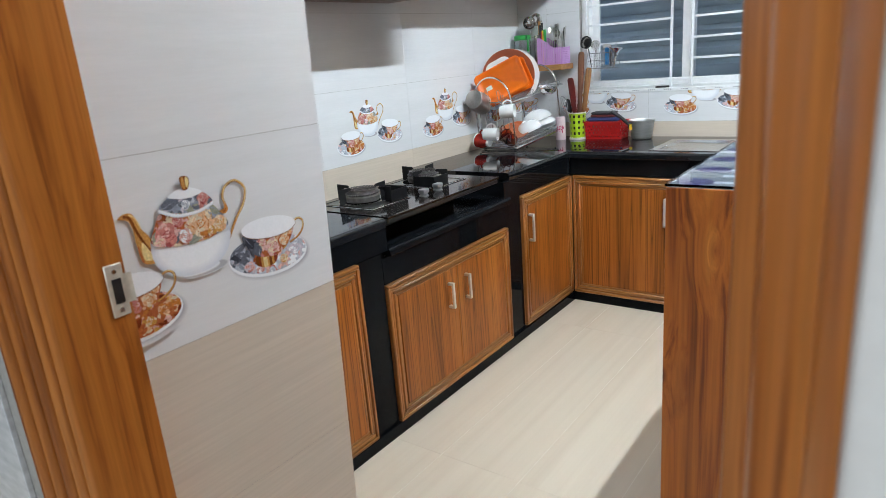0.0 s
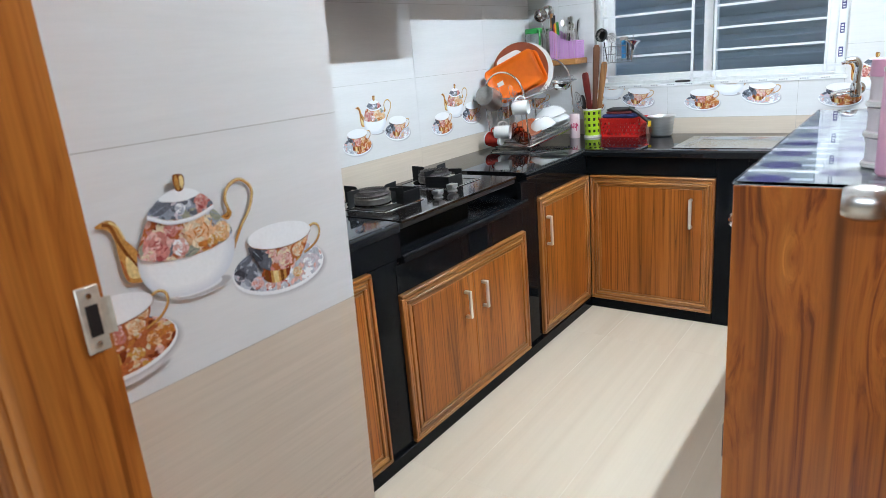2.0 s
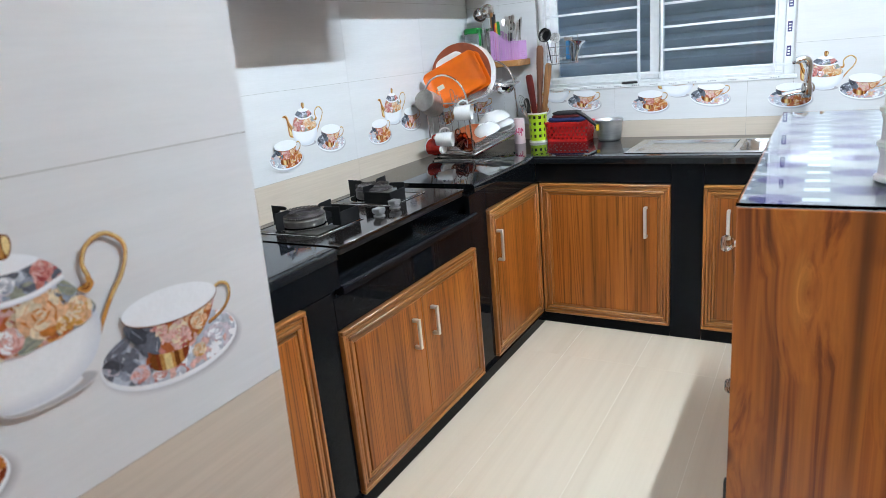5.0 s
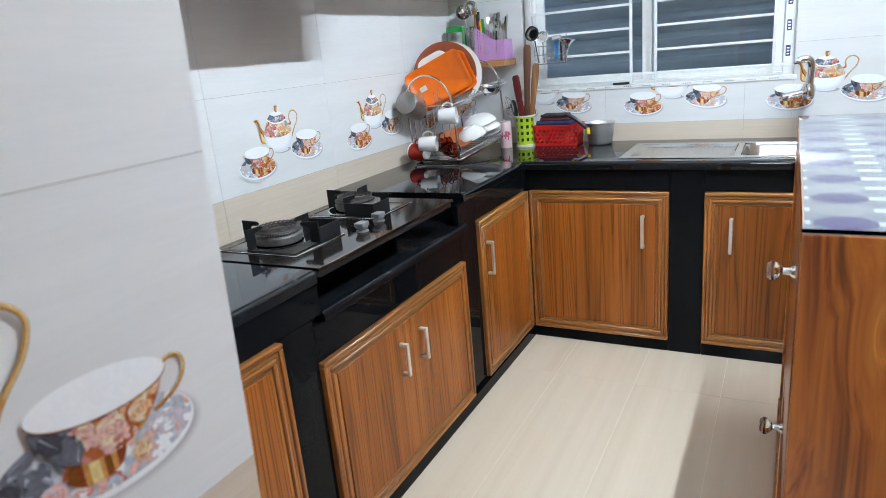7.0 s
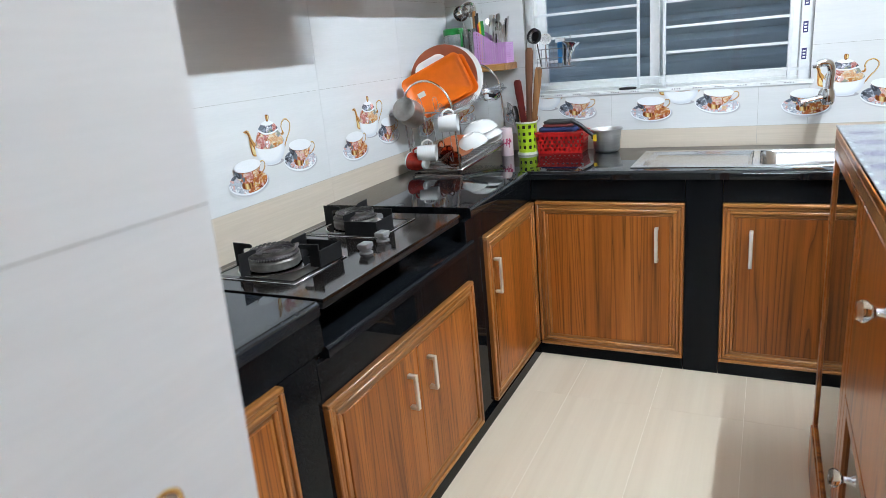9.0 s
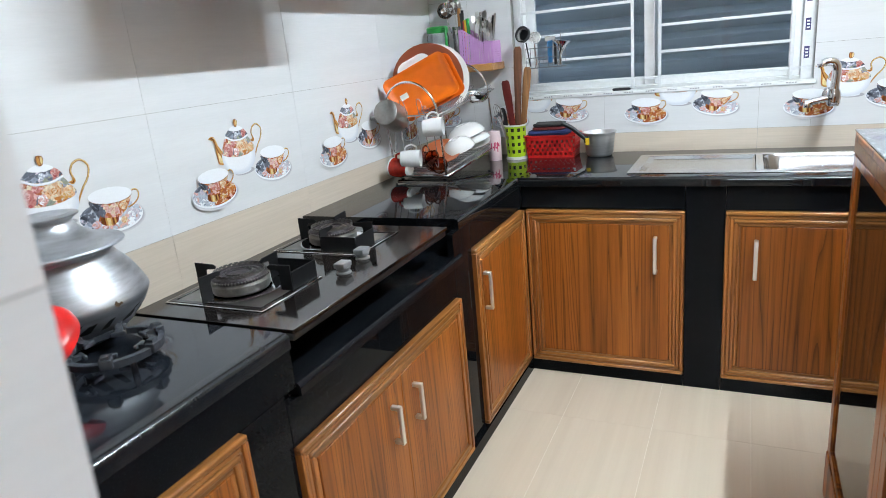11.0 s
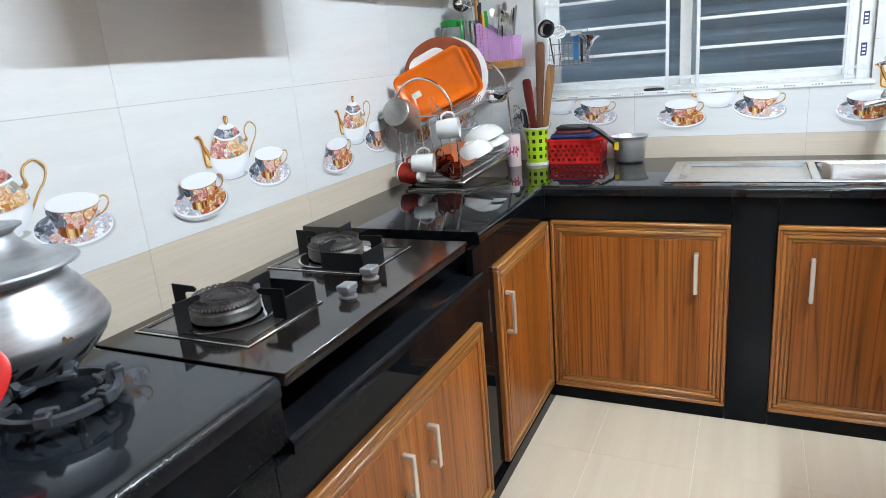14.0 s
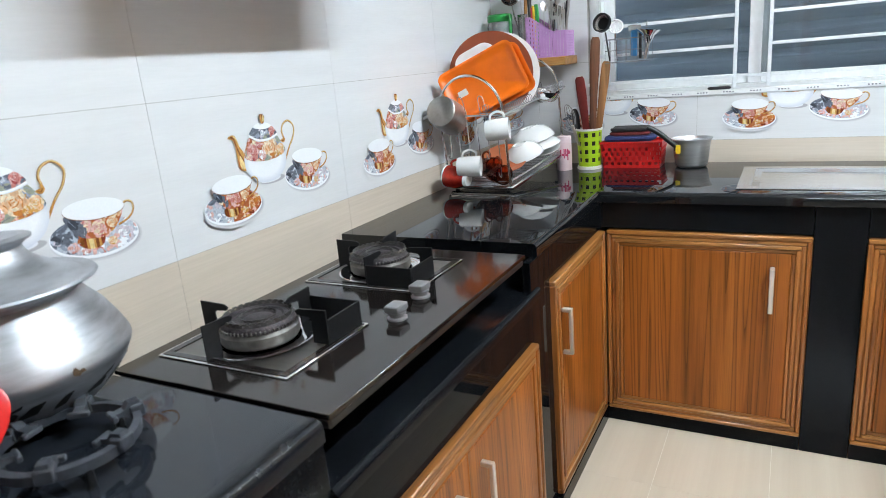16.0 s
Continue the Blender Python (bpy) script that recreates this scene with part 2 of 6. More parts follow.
def teak_boards(name, dark, mid, light, along="z", swerve=0.032, contrast=0.95, knots=6.5, draw=0.07, lines=46.0, flat=False):
    """Solid teak: long streaks that swerve round a few knots, with broad tone from board to board."""
    m, n, l, p = material(name)
    k = "xyz".index(along)
    s = [1.0, 1.0, 1.0]
    s[k] = 0.42
    mp = coords(n, l, s)
    v = n.new("ShaderNodeTexVoronoi")
    v.inputs["Scale"].default_value = knots
    l.new(mp.outputs[0], v.inputs["Vector"])
    if flat:                                # knots lie in the plane of an upright board
        apart, both, face = n.new("ShaderNodeSeparateXYZ"), n.new("ShaderNodeMath"), n.new("ShaderNodeCombineXYZ")
        l.new(mp.outputs[0], apart.inputs[0])
        l.new(apart.outputs["X"], both.inputs[0])
        l.new(apart.outputs["Y"], both.inputs[1])
        l.new(both.outputs[0], face.inputs["X"])
        l.new(apart.outputs["Z"], face.inputs["Y"])
        v.voronoi_dimensions = "2D"
        l.new(face.outputs[0], v.inputs["Vector"])
    bend = ramp(n, [(0.0, (0.9, 0.9, 0.9)), (0.12, (0.45, 0.45, 0.45)), (0.38, (0, 0, 0))])
    l.new(v.outputs["Distance"], bend.inputs[0])
    warp = n.new("ShaderNodeVectorMath")
    warp.operation = "MULTIPLY_ADD"
    warp.inputs[1].default_value = (swerve, swerve, swerve)
    l.new(bend.outputs[0], warp.inputs[0])
    l.new(mp.outputs[0], warp.inputs[2])
    mp2 = n.new("ShaderNodeMapping")
    s2 = [1.0, 1.0, 1.0]
    s2[k] = draw
    mp2.inputs["Scale"].default_value = s2
    l.new(warp.outputs[0], mp2.inputs["Vector"])
    broad, streak = noise_tex(n, l, mp2, 11.0, 3, 0.5, 0.4), noise_tex(n, l, mp2, lines, 4, 0.6, 0.9)
    fine, tone = noise_tex(n, l, mp2, 190.0, 3, 0.6), noise_tex(n, l, mp, 3.0, 2)
    r0 = ramp(n, [(0.32, tuple(0.6 * q for q in dark)), (0.43, mid), (0.56, mid), (0.70, light)])
    r1 = ramp(n, [(0.34, (0.42, 0.30, 0.22)), (0.43, (0.80, 0.72, 0.66)), (0.50, (1, 1, 1)), (0.62, (1.04, 1.06, 1.08)), (0.72, (1.22, 1.34, 1.5))])
    r2 = ramp(n, [(0.32, (0.80,) * 3), (0.58, (1.03,) * 3)])
    r3 = ramp(n, [(0.35, (0.86, 0.84, 0.82)), (0.65, (1.06,) * 3)])
    r4 = ramp(n, [(0.0, (0.62, 0.52, 0.45)), (0.05, (0.95, 0.9, 0.85)), (0.10, (1.12, 1.15, 1.2)), (0.2, (1, 1, 1))])
    for t, r in ((broad, r0), (streak, r1), (fine, r2), (tone, r3)):
        l.new(t.outputs["Fac"], r.inputs[0])
    l.new(v.outputs["Distance"], r4.inputs[0])
    x = mixed(n, l, "MULTIPLY", contrast, r0.outputs[0], r1.outputs[0])
    x = mixed(n, l, "MULTIPLY", 0.8, x.outputs["Result"], r2.outputs[0])
    x = mixed(n, l, "MULTIPLY", 1.0, x.outputs["Result"], r3.outputs[0])
    x = mixed(n, l, "MULTIPLY", 0.8, x.outputs["Result"], r4.outputs[0])
    l.new(x.outputs["Result"], p.inputs["Base Color"])
    p.inputs["Roughness"].default_value = 0.3
    p.inputs["Coat Weight"].default_value, p.inputs["Coat Roughness"].default_value = 0.1, 0.16
    bumped(n, l, p, streak.outputs["Fac"], 0.08)
    return m


def clear(name, color=(0.95, 0.97, 0.97), rough=0.0, ior=1.45):
    m, n, l, p = material(name)
    p.inputs["Base Color"].default_value = (*color, 1)
    p.inputs["Transmission Weight"].default_value = 1.0
    p.inputs["Roughness"].default_value, p.inputs["IOR"].default_value = rough, ior
    return m


def glow(name, color, strength):
    m, n, l, p = material(name)
    p.inputs["Base Color"].default_value = (0.8, 0.8, 0.8, 1)
    p.inputs["Emission Color"].default_value = (*color, 1)
    p.inputs["Emission Strength"].default_value = strength
    return m


M_LAMINATE = wood("zebra_teak_laminate", (0.085, 0.022, 0.004), (0.375, 0.110, 0.015), (0.440, 0.144, 0.025), "z", 14.0, 13.0, 0.78, 0.36, 0.022, 0.04)
M_LAMINATE_H = wood("zebra_teak_moulding", (0.09, 0.028, 0.007), (0.36, 0.140, 0.031), (0.46, 0.205, 0.056), "x", 24.0, 7.0, 0.7, 0.36, 0.03)
M_LAMINATE_Y = wood("zebra_teak_moulding_long", (0.09, 0.028, 0.007), (0.36, 0.140, 0.031), (0.46, 0.205, 0.056), "y", 24.0, 7.0, 0.7, 0.36, 0.03)
M_LAMINATE.node_tree.nodes["Principled BSDF"].inputs["Specular IOR Level"].default_value = 0.3
# Redder board for the sink door, darkened further with the shade it stands in.
M_LAMINATE_RED = wood("shaded_red_teak_laminate", (0.06, 0.015, 0.004), (0.25, 0.072, 0.011), (0.32, 0.102, 0.018), "z", 13.0, 10.0, 0.85, 0.36, 0.022, 0.04)
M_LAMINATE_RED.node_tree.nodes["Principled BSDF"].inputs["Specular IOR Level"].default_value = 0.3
M_LAMINATE_V = wood("zebra_teak_moulding_upright", (0.10, 0.028, 0.006), (0.39, 0.130, 0.024), (0.46, 0.175, 0.040), "z", 24.0, 7.0, 0.7, 0.36, 0.03)
M_PANEL = teak_boards("red_teak_boards", (0.15, 0.034, 0.004), (0.45, 0.130, 0.014), (0.63, 0.245, 0.040), contrast=1.0, swerve=0.038, knots=5.6, draw=0.055, lines=36.0, flat=True)
M_TEAK = teak_boards("teak_door_frame", (0.21, 0.060, 0.010), (0.44, 0.145, 0.025), (0.57, 0.215, 0.047), swerve=0.012, contrast=0.8)
M_SHELFWOOD = wood("orange_shelf_wood", (0.18, 0.06, 0.015), (0.42, 0.19, 0.05), (0.52, 0.27, 0.09), "x", 12.0, 6.0, 0.5, 0.4, 0.06, 0.05)
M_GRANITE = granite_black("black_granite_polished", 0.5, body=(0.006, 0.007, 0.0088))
# Same stone as the worktop, gloss cut so upright facings read as shaded.
M_FACING = granite_black("black_granite_dim_facing", 0.075)
# Body lifted for dust and for the wall's sheen, put into the colour.
M_GRANITESHEEN = granite_black("black_granite_dusty_sheen", 0.36, (0.03, 0.09), (0.020, 0.0245, 0.034))
# Darker copy of the same stone for the ledge under the hob.
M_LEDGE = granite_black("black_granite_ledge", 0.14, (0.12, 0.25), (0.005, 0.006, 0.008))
M_EDGE = worn_edge()
M_TILE = streaked("white_wall_tile", (0.74, 0.745, 0.755), (0.77, 0.775, 0.785), 0.045, (1, 1, 14), bump=0.006)
M_BEIGE = streaked("beige_wall_tile", (0.62, 0.53, 0.435), (0.68, 0.585, 0.485), 0.15, (0.3, 0.3, 12), 14.0, bump=0.004)
M_FLOOR = streaked("cream_floor_tile", (0.66, 0.55, 0.425), (0.715, 0.61, 0.48), 0.2, (6, 0.12, 1), 3.0, bump=0.006)
M_GROUT = plain("pale_grout", (0.36, 0.345, 0.325), 0.9, scale=120)
M_FLOORGROUT = plain("pale_floor_grout", (0.76, 0.68, 0.56), 0.5, vary=0.06)
M_PAINT = plain("white_wall_paint", (0.78, 0.77, 0.75), 0.6, scale=60, vary=0.04)
# Colour of the unseen east wall, chosen to warm the light it bounces.
M_CREAM = plain("tan_bounce_paint", (0.56, 0.43, 0.31), 0.6, scale=60, vary=0.04)
M_TAN = plain("pale_wall_paint", (0.60, 0.58, 0.54), 0.6, scale=60, vary=0.05)
M_OUTTILE = streaked("grey_outer_tile", (0.50, 0.51, 0.53), (0.72, 0.73, 0.75), 0.15, (3, 1, 9), 5.0)
M_CEIL = plain("ceiling_paint", (0.92, 0.92, 0.91), 0.8, scale=80, vary=0.03)
M_WHITE = plain("white_window_frame", (0.84, 0.85, 0.86), 0.35, scale=50, vary=0.05)
M_GRILL = plain("white_enamel", (0.80, 0.82, 0.84), 0.3, scale=90, vary=0.06)
M_STEEL = plain("brushed_steel", (0.62, 0.61, 0.59), 0.28, 1.0, scale=60, vary=0.1, stretch=(1, 1, 0.1))
M_HANDLE = plain("satin_nickel", (0.80, 0.77, 0.72), 0.34, 0.75, scale=60, vary=0.08, stretch=(1, 1, 0.1))
M_CHROME = plain("chrome", (0.72, 0.72, 0.73), 0.08, 1.0, scale=40, vary=0.05, rough_vary=0.05)
M_SINK = plain("satin_stainless", (0.66, 0.67, 0.68), 0.22, 1.0, scale=50, vary=0.08, stretch=(0.08, 1, 1))
M_BRASS = plain("dull_nickel", (0.66, 0.61, 0.52), 0.42, 0.45, scale=80, vary=0.15)
M_BLACKGLASS = plain("black_hob_glass", (0.012, 0.009, 0.008), 0.09, 0.0, vary=0.2, scale=12, bump=0.0, rough_vary=0.05)
M_IRON = plain("black_cast_iron", (0.009, 0.009, 0.010), 0.5, 0.0, vary=0.3, scale=140, bump=0.2)
M_IRON.node_tree.nodes["Principled BSDF"].inputs["Specular IOR Level"].default_value = 0.22
M_GLASS = clear("clear_glass")
M_WINGLASS = clear("window_glass", (0.75, 0.8, 0.82))
M_TABLEGLASS = clear("bluish_table_glass", (0.93, 0.95, 0.99), 0.0, 1.14)
M_ALU = plain("worn_aluminium", (0.58, 0.605, 0.64), 0.44, 0.93, scale=12, vary=0.30, stretch=(1, 1, 6), bump=0.32, rough_vary=0.25)
M_BURNT = plain("burnt_crust", (0.085, 0.045, 0.018), 0.7, scale=160, vary=0.7, bump=0.3)
M_ALUPALE = plain("pale_aluminium", (0.80, 0.81, 0.82), 0.46, 1.0, scale=20, vary=0.1, stretch=(0.6, 0.6, 5))
M_SOOT = plain("soot_stain", (0.03, 0.03, 0.028), 0.55, 0.6, vary=0.4, scale=60)
M_RED = plain("red_plastic", (0.62, 0.018, 0.016), 0.3, scale=40, vary=0.15)
M_REDDARK = plain("dark_red_plastic", (0.45, 0.012, 0.014), 0.35, scale=40, vary=0.15)
M_ORANGE = plain("orange_plastic", (0.85, 0.165, 0.008), 0.3, scale=16, vary=0.1)
M_BROWN = plain("brown_plastic_tray", (0.26, 0.06, 0.025), 0.32, scale=16, vary=0.15)
M_PORCELAIN = plain("white_porcelain", (0.86, 0.86, 0.85), 0.12, scale=20, vary=0.04)
M_TERRA = plain("terracotta_melamine", (0.42, 0.12, 0.045), 0.28, scale=20, vary=0.12)
M_LIME = plain("lime_plastic", (0.42, 0.62, 0.02), 0.35, scale=30, vary=0.1)
M_PALE = plain("pale_plastic", (0.72, 0.72, 0.68), 0.4, scale=30, vary=0.08)
M_PINKWHITE = plain("pinkish_white_plastic", (0.74, 0.58, 0.60), 0.35, scale=30, vary=0.06)
M_PINK = plain("pink_plastic", (0.74, 0.40, 0.55), 0.3, scale=30, vary=0.08)
M_PINKPALE = plain("milky_plastic", (0.76, 0.70, 0.71), 0.35, scale=30, vary=0.06)
M_MAGENTA = plain("magenta_print", (0.55, 0.05, 0.14), 0.35, scale=60, vary=0.2)
M_LILAC = plain("lilac_plastic", (0.56, 0.30, 0.60), 0.4, scale=30, vary=0.08)
M_GREEN = plain("green_plastic", (0.02, 0.26, 0.05), 0.3, scale=30, vary=0.15)
M_BLACK = plain("black_plastic", (0.012, 0.012, 0.013), 0.4, scale=50, vary=0.2)
M_NAVY = plain("navy_cloth", (0.018, 0.03, 0.12), 0.85, scale=160, vary=0.3, bump=0.4)
M_DARKCLOTH = plain("charcoal_cloth", (0.03, 0.028, 0.03), 0.9, scale=160, vary=0.3, bump=0.4)
M_MAROON = plain("maroon_cloth", (0.16, 0.02, 0.02), 0.9, scale=160, vary=0.3, bump=0.4)
M_SPOON = wood("worn_spoon_wood", (0.09, 0.035, 0.012), (0.26, 0.11, 0.035), (0.40, 0.19, 0.065), "z", 30.0, 5.0, 0.5, 0.5, 0.05, 0.0)
M_SPOONDARK = wood("dark_spoon_wood", (0.05, 0.018, 0.010), (0.13, 0.045, 0.02), (0.18, 0.07, 0.03), "z", 30.0, 5.0, 0.5, 0.45, 0.05, 0.05)
M_REDWOOD = plain("dark_red_lacquer", (0.11, 0.010, 0.008), 0.3, scale=40, vary=0.2)
M_BLUE = plain("blue_plastic", (0.03, 0.22, 0.50), 0.3, scale=40, vary=0.15)
M_AMBER = clear("amber_glass", (0.46, 0.095, 0.03))
M_WIRE = plain("chromed_wire", (0.72, 0.72, 0.73), 0.2, 0.7, scale=60, vary=0.1)
INK = {k: plain("printed_" + k, c, 0.13, scale=230, vary=0.03 if k == "white" or "shade" in k else 0.3, bump=0.0) for k, c in (
    ("gold", (0.62, 0.31, 0.085)), ("pale_gold", (0.88, 0.68, 0.32)), ("bronze", (0.22, 0.070, 0.018)),
    ("rust", (0.50, 0.145, 0.05)), ("deep_rust", (0.24, 0.05, 0.02)), ("rose", (0.64, 0.25, 0.22)), ("pale_rose", (0.80, 0.50, 0.46)),
    ("deep_rose", (0.42, 0.09, 0.09)), ("peach", (0.82, 0.50, 0.30)), ("cream", (0.86, 0.72, 0.52)), ("amber", (0.68, 0.36, 0.09)), ("orange", (0.62, 0.22, 0.05)),
    ("leaf", (0.36, 0.38, 0.30)), ("slate", (0.15, 0.165, 0.205)), ("deep_slate", (0.065, 0.072, 0.092)), ("steel_blue", (0.33, 0.37, 0.46)), ("pale_blue", (0.58, 0.63, 0.72)), ("lilac", (0.70, 0.64, 0.72)),
    ("white", (0.90, 0.92, 0.95)), ("cool_shade", (0.70, 0.735, 0.80)), ("soft_shade", (0.78, 0.805, 0.855)), ("deep_shade", (0.56, 0.56, 0.575)))
    + tuple(("shade_%d" % k, tuple((0.74 - 0.042 * k) * c for c in (1, 1, 1.02 + 0.006 * k))) for k in range(8))
    + tuple(("grade_%d_shade" % k, (0.70 + 0.028 * k, 0.735 + 0.026 * k, 0.80 + 0.021 * k)) for k in range(8))}
M_TAPE = plain("white_tape", (0.80, 0.81, 0.84), 0.3, scale=40, vary=0.05)
M_FAINT = plain("faint_grey_ink", (0.22, 0.22, 0.27), 0.5, scale=80, vary=0.2)
M_INK = plain("violet_ink", (0.05, 0.045, 0.16), 0.5, scale=80, vary=0.2)
M_MAT = plain("grey_table_mat", (0.150, 0.160, 0.165), 0.6, scale=60, vary=0.1)
M_MATPURPLE = plain("purple_mat_print", (0.038, 0.028, 0.088), 0.6, scale=60, vary=0.15)
M_MATSAND = plain("sand_mat_print", (0.20, 0.205, 0.195), 0.6, scale=60, vary=0.12)
M_MATWHITE = plain("pale_mat_print", (0.45, 0.49, 0.50), 0.6, scale=60, vary=0.08)
for m_ in (M_MAT, M_MATPURPLE, M_MATSAND, M_MATWHITE):       # pressed against the glass: no gloss of its own
    m_.node_tree.nodes["Principled BSDF"].inputs["Specular IOR Level"].default_value = 0.0
M_CRYSTAL = clear("crystal_knob", (0.9, 0.9, 0.88))
M_TUBE = glow("lit_tube", TUBE_COLOR, TUBE_STRENGTH)
M_YELLOW = plain("yellow_sticker", (0.75, 0.5, 0.02), 0.4, scale=60)
M_STEELDULL = plain("dull_steel", (0.40, 0.39, 0.37), 0.38, 1.0, scale=50, vary=0.15)
M_REDCUP = plain("glossy_red_glaze", (0.38, 0.022, 0.012), 0.12, scale=18, vary=0.5)
M_KNOB = plain("satin_grey_knob", (0.32, 0.32, 0.33), 0.42, 0.6, scale=40, vary=0.12)
M_DUSTIRON = plain("dusty_cast_iron", (0.045, 0.050, 0.062), 0.6, 0.1, vary=0.35, scale=90, bump=0.3)
M_CUPBOARD = plain("brown_laminate", (0.19, 0.10, 0.06), 0.35, scale=40, vary=0.06)
M_NIGHT = streaked("dim_shutter", (0.31, 0.35, 0.37), (0.48, 0.525, 0.54), 0.6, (0.3, 1, 4), 6.0)

# ---- the room ----
XW, YN, XE = -1.95, 3.95, 0.17          # inner faces of the west, north and east walls
PX, PY0, PY1 = -0.828, 0.695, 1.157      # the tiled return wall beside the door
LEAN = 0.036                             # its corner is out of plumb
H = 2.85
TW, TH, ROW0 = 0.61, 0.3125, 0.923       # wall tile width, height, foot of the patterned row
WX0, WX1, WZ0, WZ1 = -1.55, -0.352, 1.078, 2.05   # window opening

WALLS = {}
floor = solid("floor", box(Bag(), -2.6, 1.6, -3.4, 4.1, -0.12, -0.0007, 0), M_FLOORGROUT, "cream glazed floor tiles with a faint lengthwise grain", kind="structure", smooth=False)
for ob_name, args, lab in (
    ("wall_west", (XW - 0.14, XW - 0.0008, 0.57, YN + 0.15, 0, H), "tiled wall behind the stove, white above beige"),
    ("wall_return", (XW - 0.0008, PX - 0.0008, 0.57, PY1 - 0.0008, 0, H), "tiled return wall beside the kitchen door"),
):
    wall_bag = box(Bag(), *args, 0)
    if ob_name == "wall_return":
        wall_bag.v = [(x, y + (LEAN * (z - ROW0) if y > 1 else 0), z) for x, y, z in wall_bag.v]
    WALLS[ob_name] = solid(ob_name, wall_bag, M_GROUT, lab, kind="structure", smooth=False)
nb = Bag()
for a in ((XW - 0.0008, WX0, 0, H), (WX1, XE + 0.12, 0, H), (WX0, WX1, 0, WZ0), (WX0, WX1, WZ1, H)):
    box(nb, a[0], a[1], YN + 0.0008, YN + 0.15, a[2], a[3], 0)
WALLS["wall_north"] = solid("wall_north", nb, M_GROUT, "tiled window wall over the sink counter", kind="structure", smooth=False)
solid("wall_east", box(Bag(), XE, XE + 0.12, 0.695, YN + 0.0008, 0, H, 0), M_CREAM, "plain tan painted wall behind the low cabinet", kind="structure")
sb = Bag()
for a in ((PX - 0.0008, -0.795, 0, H), (0.093, 1.6, 0, H), (-0.795, 0.093, 2.1, H)):
    box(sb, a[0], a[1], 0.57, 0.695, a[2], a[3], 0)
solid("wall_south", sb, M_PAINT, "white plastered wall round the kitchen doorway", kind="structure")
ob_ = Bag()
box(ob_, -2.6, -2.5, -3.4, 0.57, 0, H, 0)
box(ob_, 1.5, 1.6, -3.4, 0.57, 0, H, 0)
box(ob_, -2.5, 1.5, -3.4, -3.3, 0, H, 0)
box(ob_, -2.5, XW - 0.14, 0.57, 0.67, 0, H, 0)
solid("wall_outer_room", ob_, M_TAN, "plain pale walls of the room outside the kitchen", kind="structure")
solid("ceiling", box(Bag(), -2.6, 1.6, -3.4, 4.1, H, H + 0.1, 0), M_CEIL, "plain white ceiling", kind="structure")
solid("wall_tiles_outer", box(Bag(), -2.5, -0.86, 0.562, 0.57, 0, 1.18, 0.001), M_OUTTILE, "grey veined glazed tile on the wall outside the door", kind="structure")


def cut(u0, u1, v0, v1, hole):
    """The rectangle less the hole, as rectangles."""
    a0, a1, b0, b1 = hole
    if u1 <= a0 or u0 >= a1 or v1 <= b0 or v0 >= b1:
        return [(u0, u1, v0, v1)]
    out = []
    if u0 < a0:
        out.append((u0, a0, v0, v1))
    if u1 > a1:
        out.append((a1, u1, v0, v1))
    m0, m1 = max(u0, a0), min(u1, a1)
    if v0 < b0:
        out.append((m0, m1, v0, b0))
    if v1 > b1:
        out.append((m0, m1, b1, v1))
    return out


def tile_wall(wall, start, u0, u1, z0, z1, place, hole=(9, 9, 9, 9), joint=0.0009, foot=ROW0, TH=TH):
    """Lays wall tiles of 610 x 312 mm; place(u, z, w) gives the world point w in front of the wall's face."""
    printed = {}
    row = math.floor((z0 - foot) / TH)
    while foot + row * TH < z1:
        v0, v1 = foot + row * TH, foot + (row + 1) * TH
        k = math.floor((u0 - start) / TW)
        while start + k * TW < u1:
            a, b_ = start + k * TW, start + (k + 1) * TW
            for p in cut(max(a, u0), min(b_, u1), max(v0, z0), min(v1, z1), hole):
                if p[1] - p[0] > 0.01 and p[3] - p[2] > 0.01:
                    bag = Bag()
                    box(bag, p[0] + joint / 2, p[1] - joint / 2, 0, 0.009, p[2] + joint / 2, p[3] - joint / 2, 0)
                    bag.v = [place(u, z, w) for u, w, z in bag.v]
                    tile = part("wall_tile", bag, M_BEIGE if row < 0 else M_TILE, wall, smooth=False)
                    if row == 0:
                        printed.setdefault(round(a, 4), tile)
            k += 1
        row += 1
    return printed


west = lambda u, z, w: (XW - 0.009 + w, u, z)
north = lambda u, z, w: (u, YN + 0.009 - w, z)
ret = lambda u, z, w: (PX - 0.009 + w, u + max(0.0, (u - PY1) / 0.045 + 1) * LEAN * (z - ROW0), z)
PRINTED_WEST = tile_wall(WALLS["wall_west"], 2.222, PY1, YN, 0.60, H, west, foot=0.911, TH=0.3195)
PRINTED_NORTH = tile_wall(WALLS["wall_north"], -1.148, XW, XE, 0.60, H, north, (WX0, WX1, WZ0, WZ1), foot=0.903)
PRINTED_RETURN = tile_wall(WALLS["wall_return"], 0.562, PY0, PY1, 0.0, H, ret)
for fx in range(-6, 8):
    for fy in range(-5, 3):
        x0, y0 = -0.838 + fx * 0.312, 1.85 + fy * 1.22
        if x0 > -2.55 and x0 < 1.5 and y0 < 4.0:
            part("floor_tile", box(Bag(), x0 + 0.0009, x0 + 0.3111, y0 + 0.0003, y0 + 1.2197, -0.008, 0, 0.0002), M_FLOOR, floor, smooth=False)

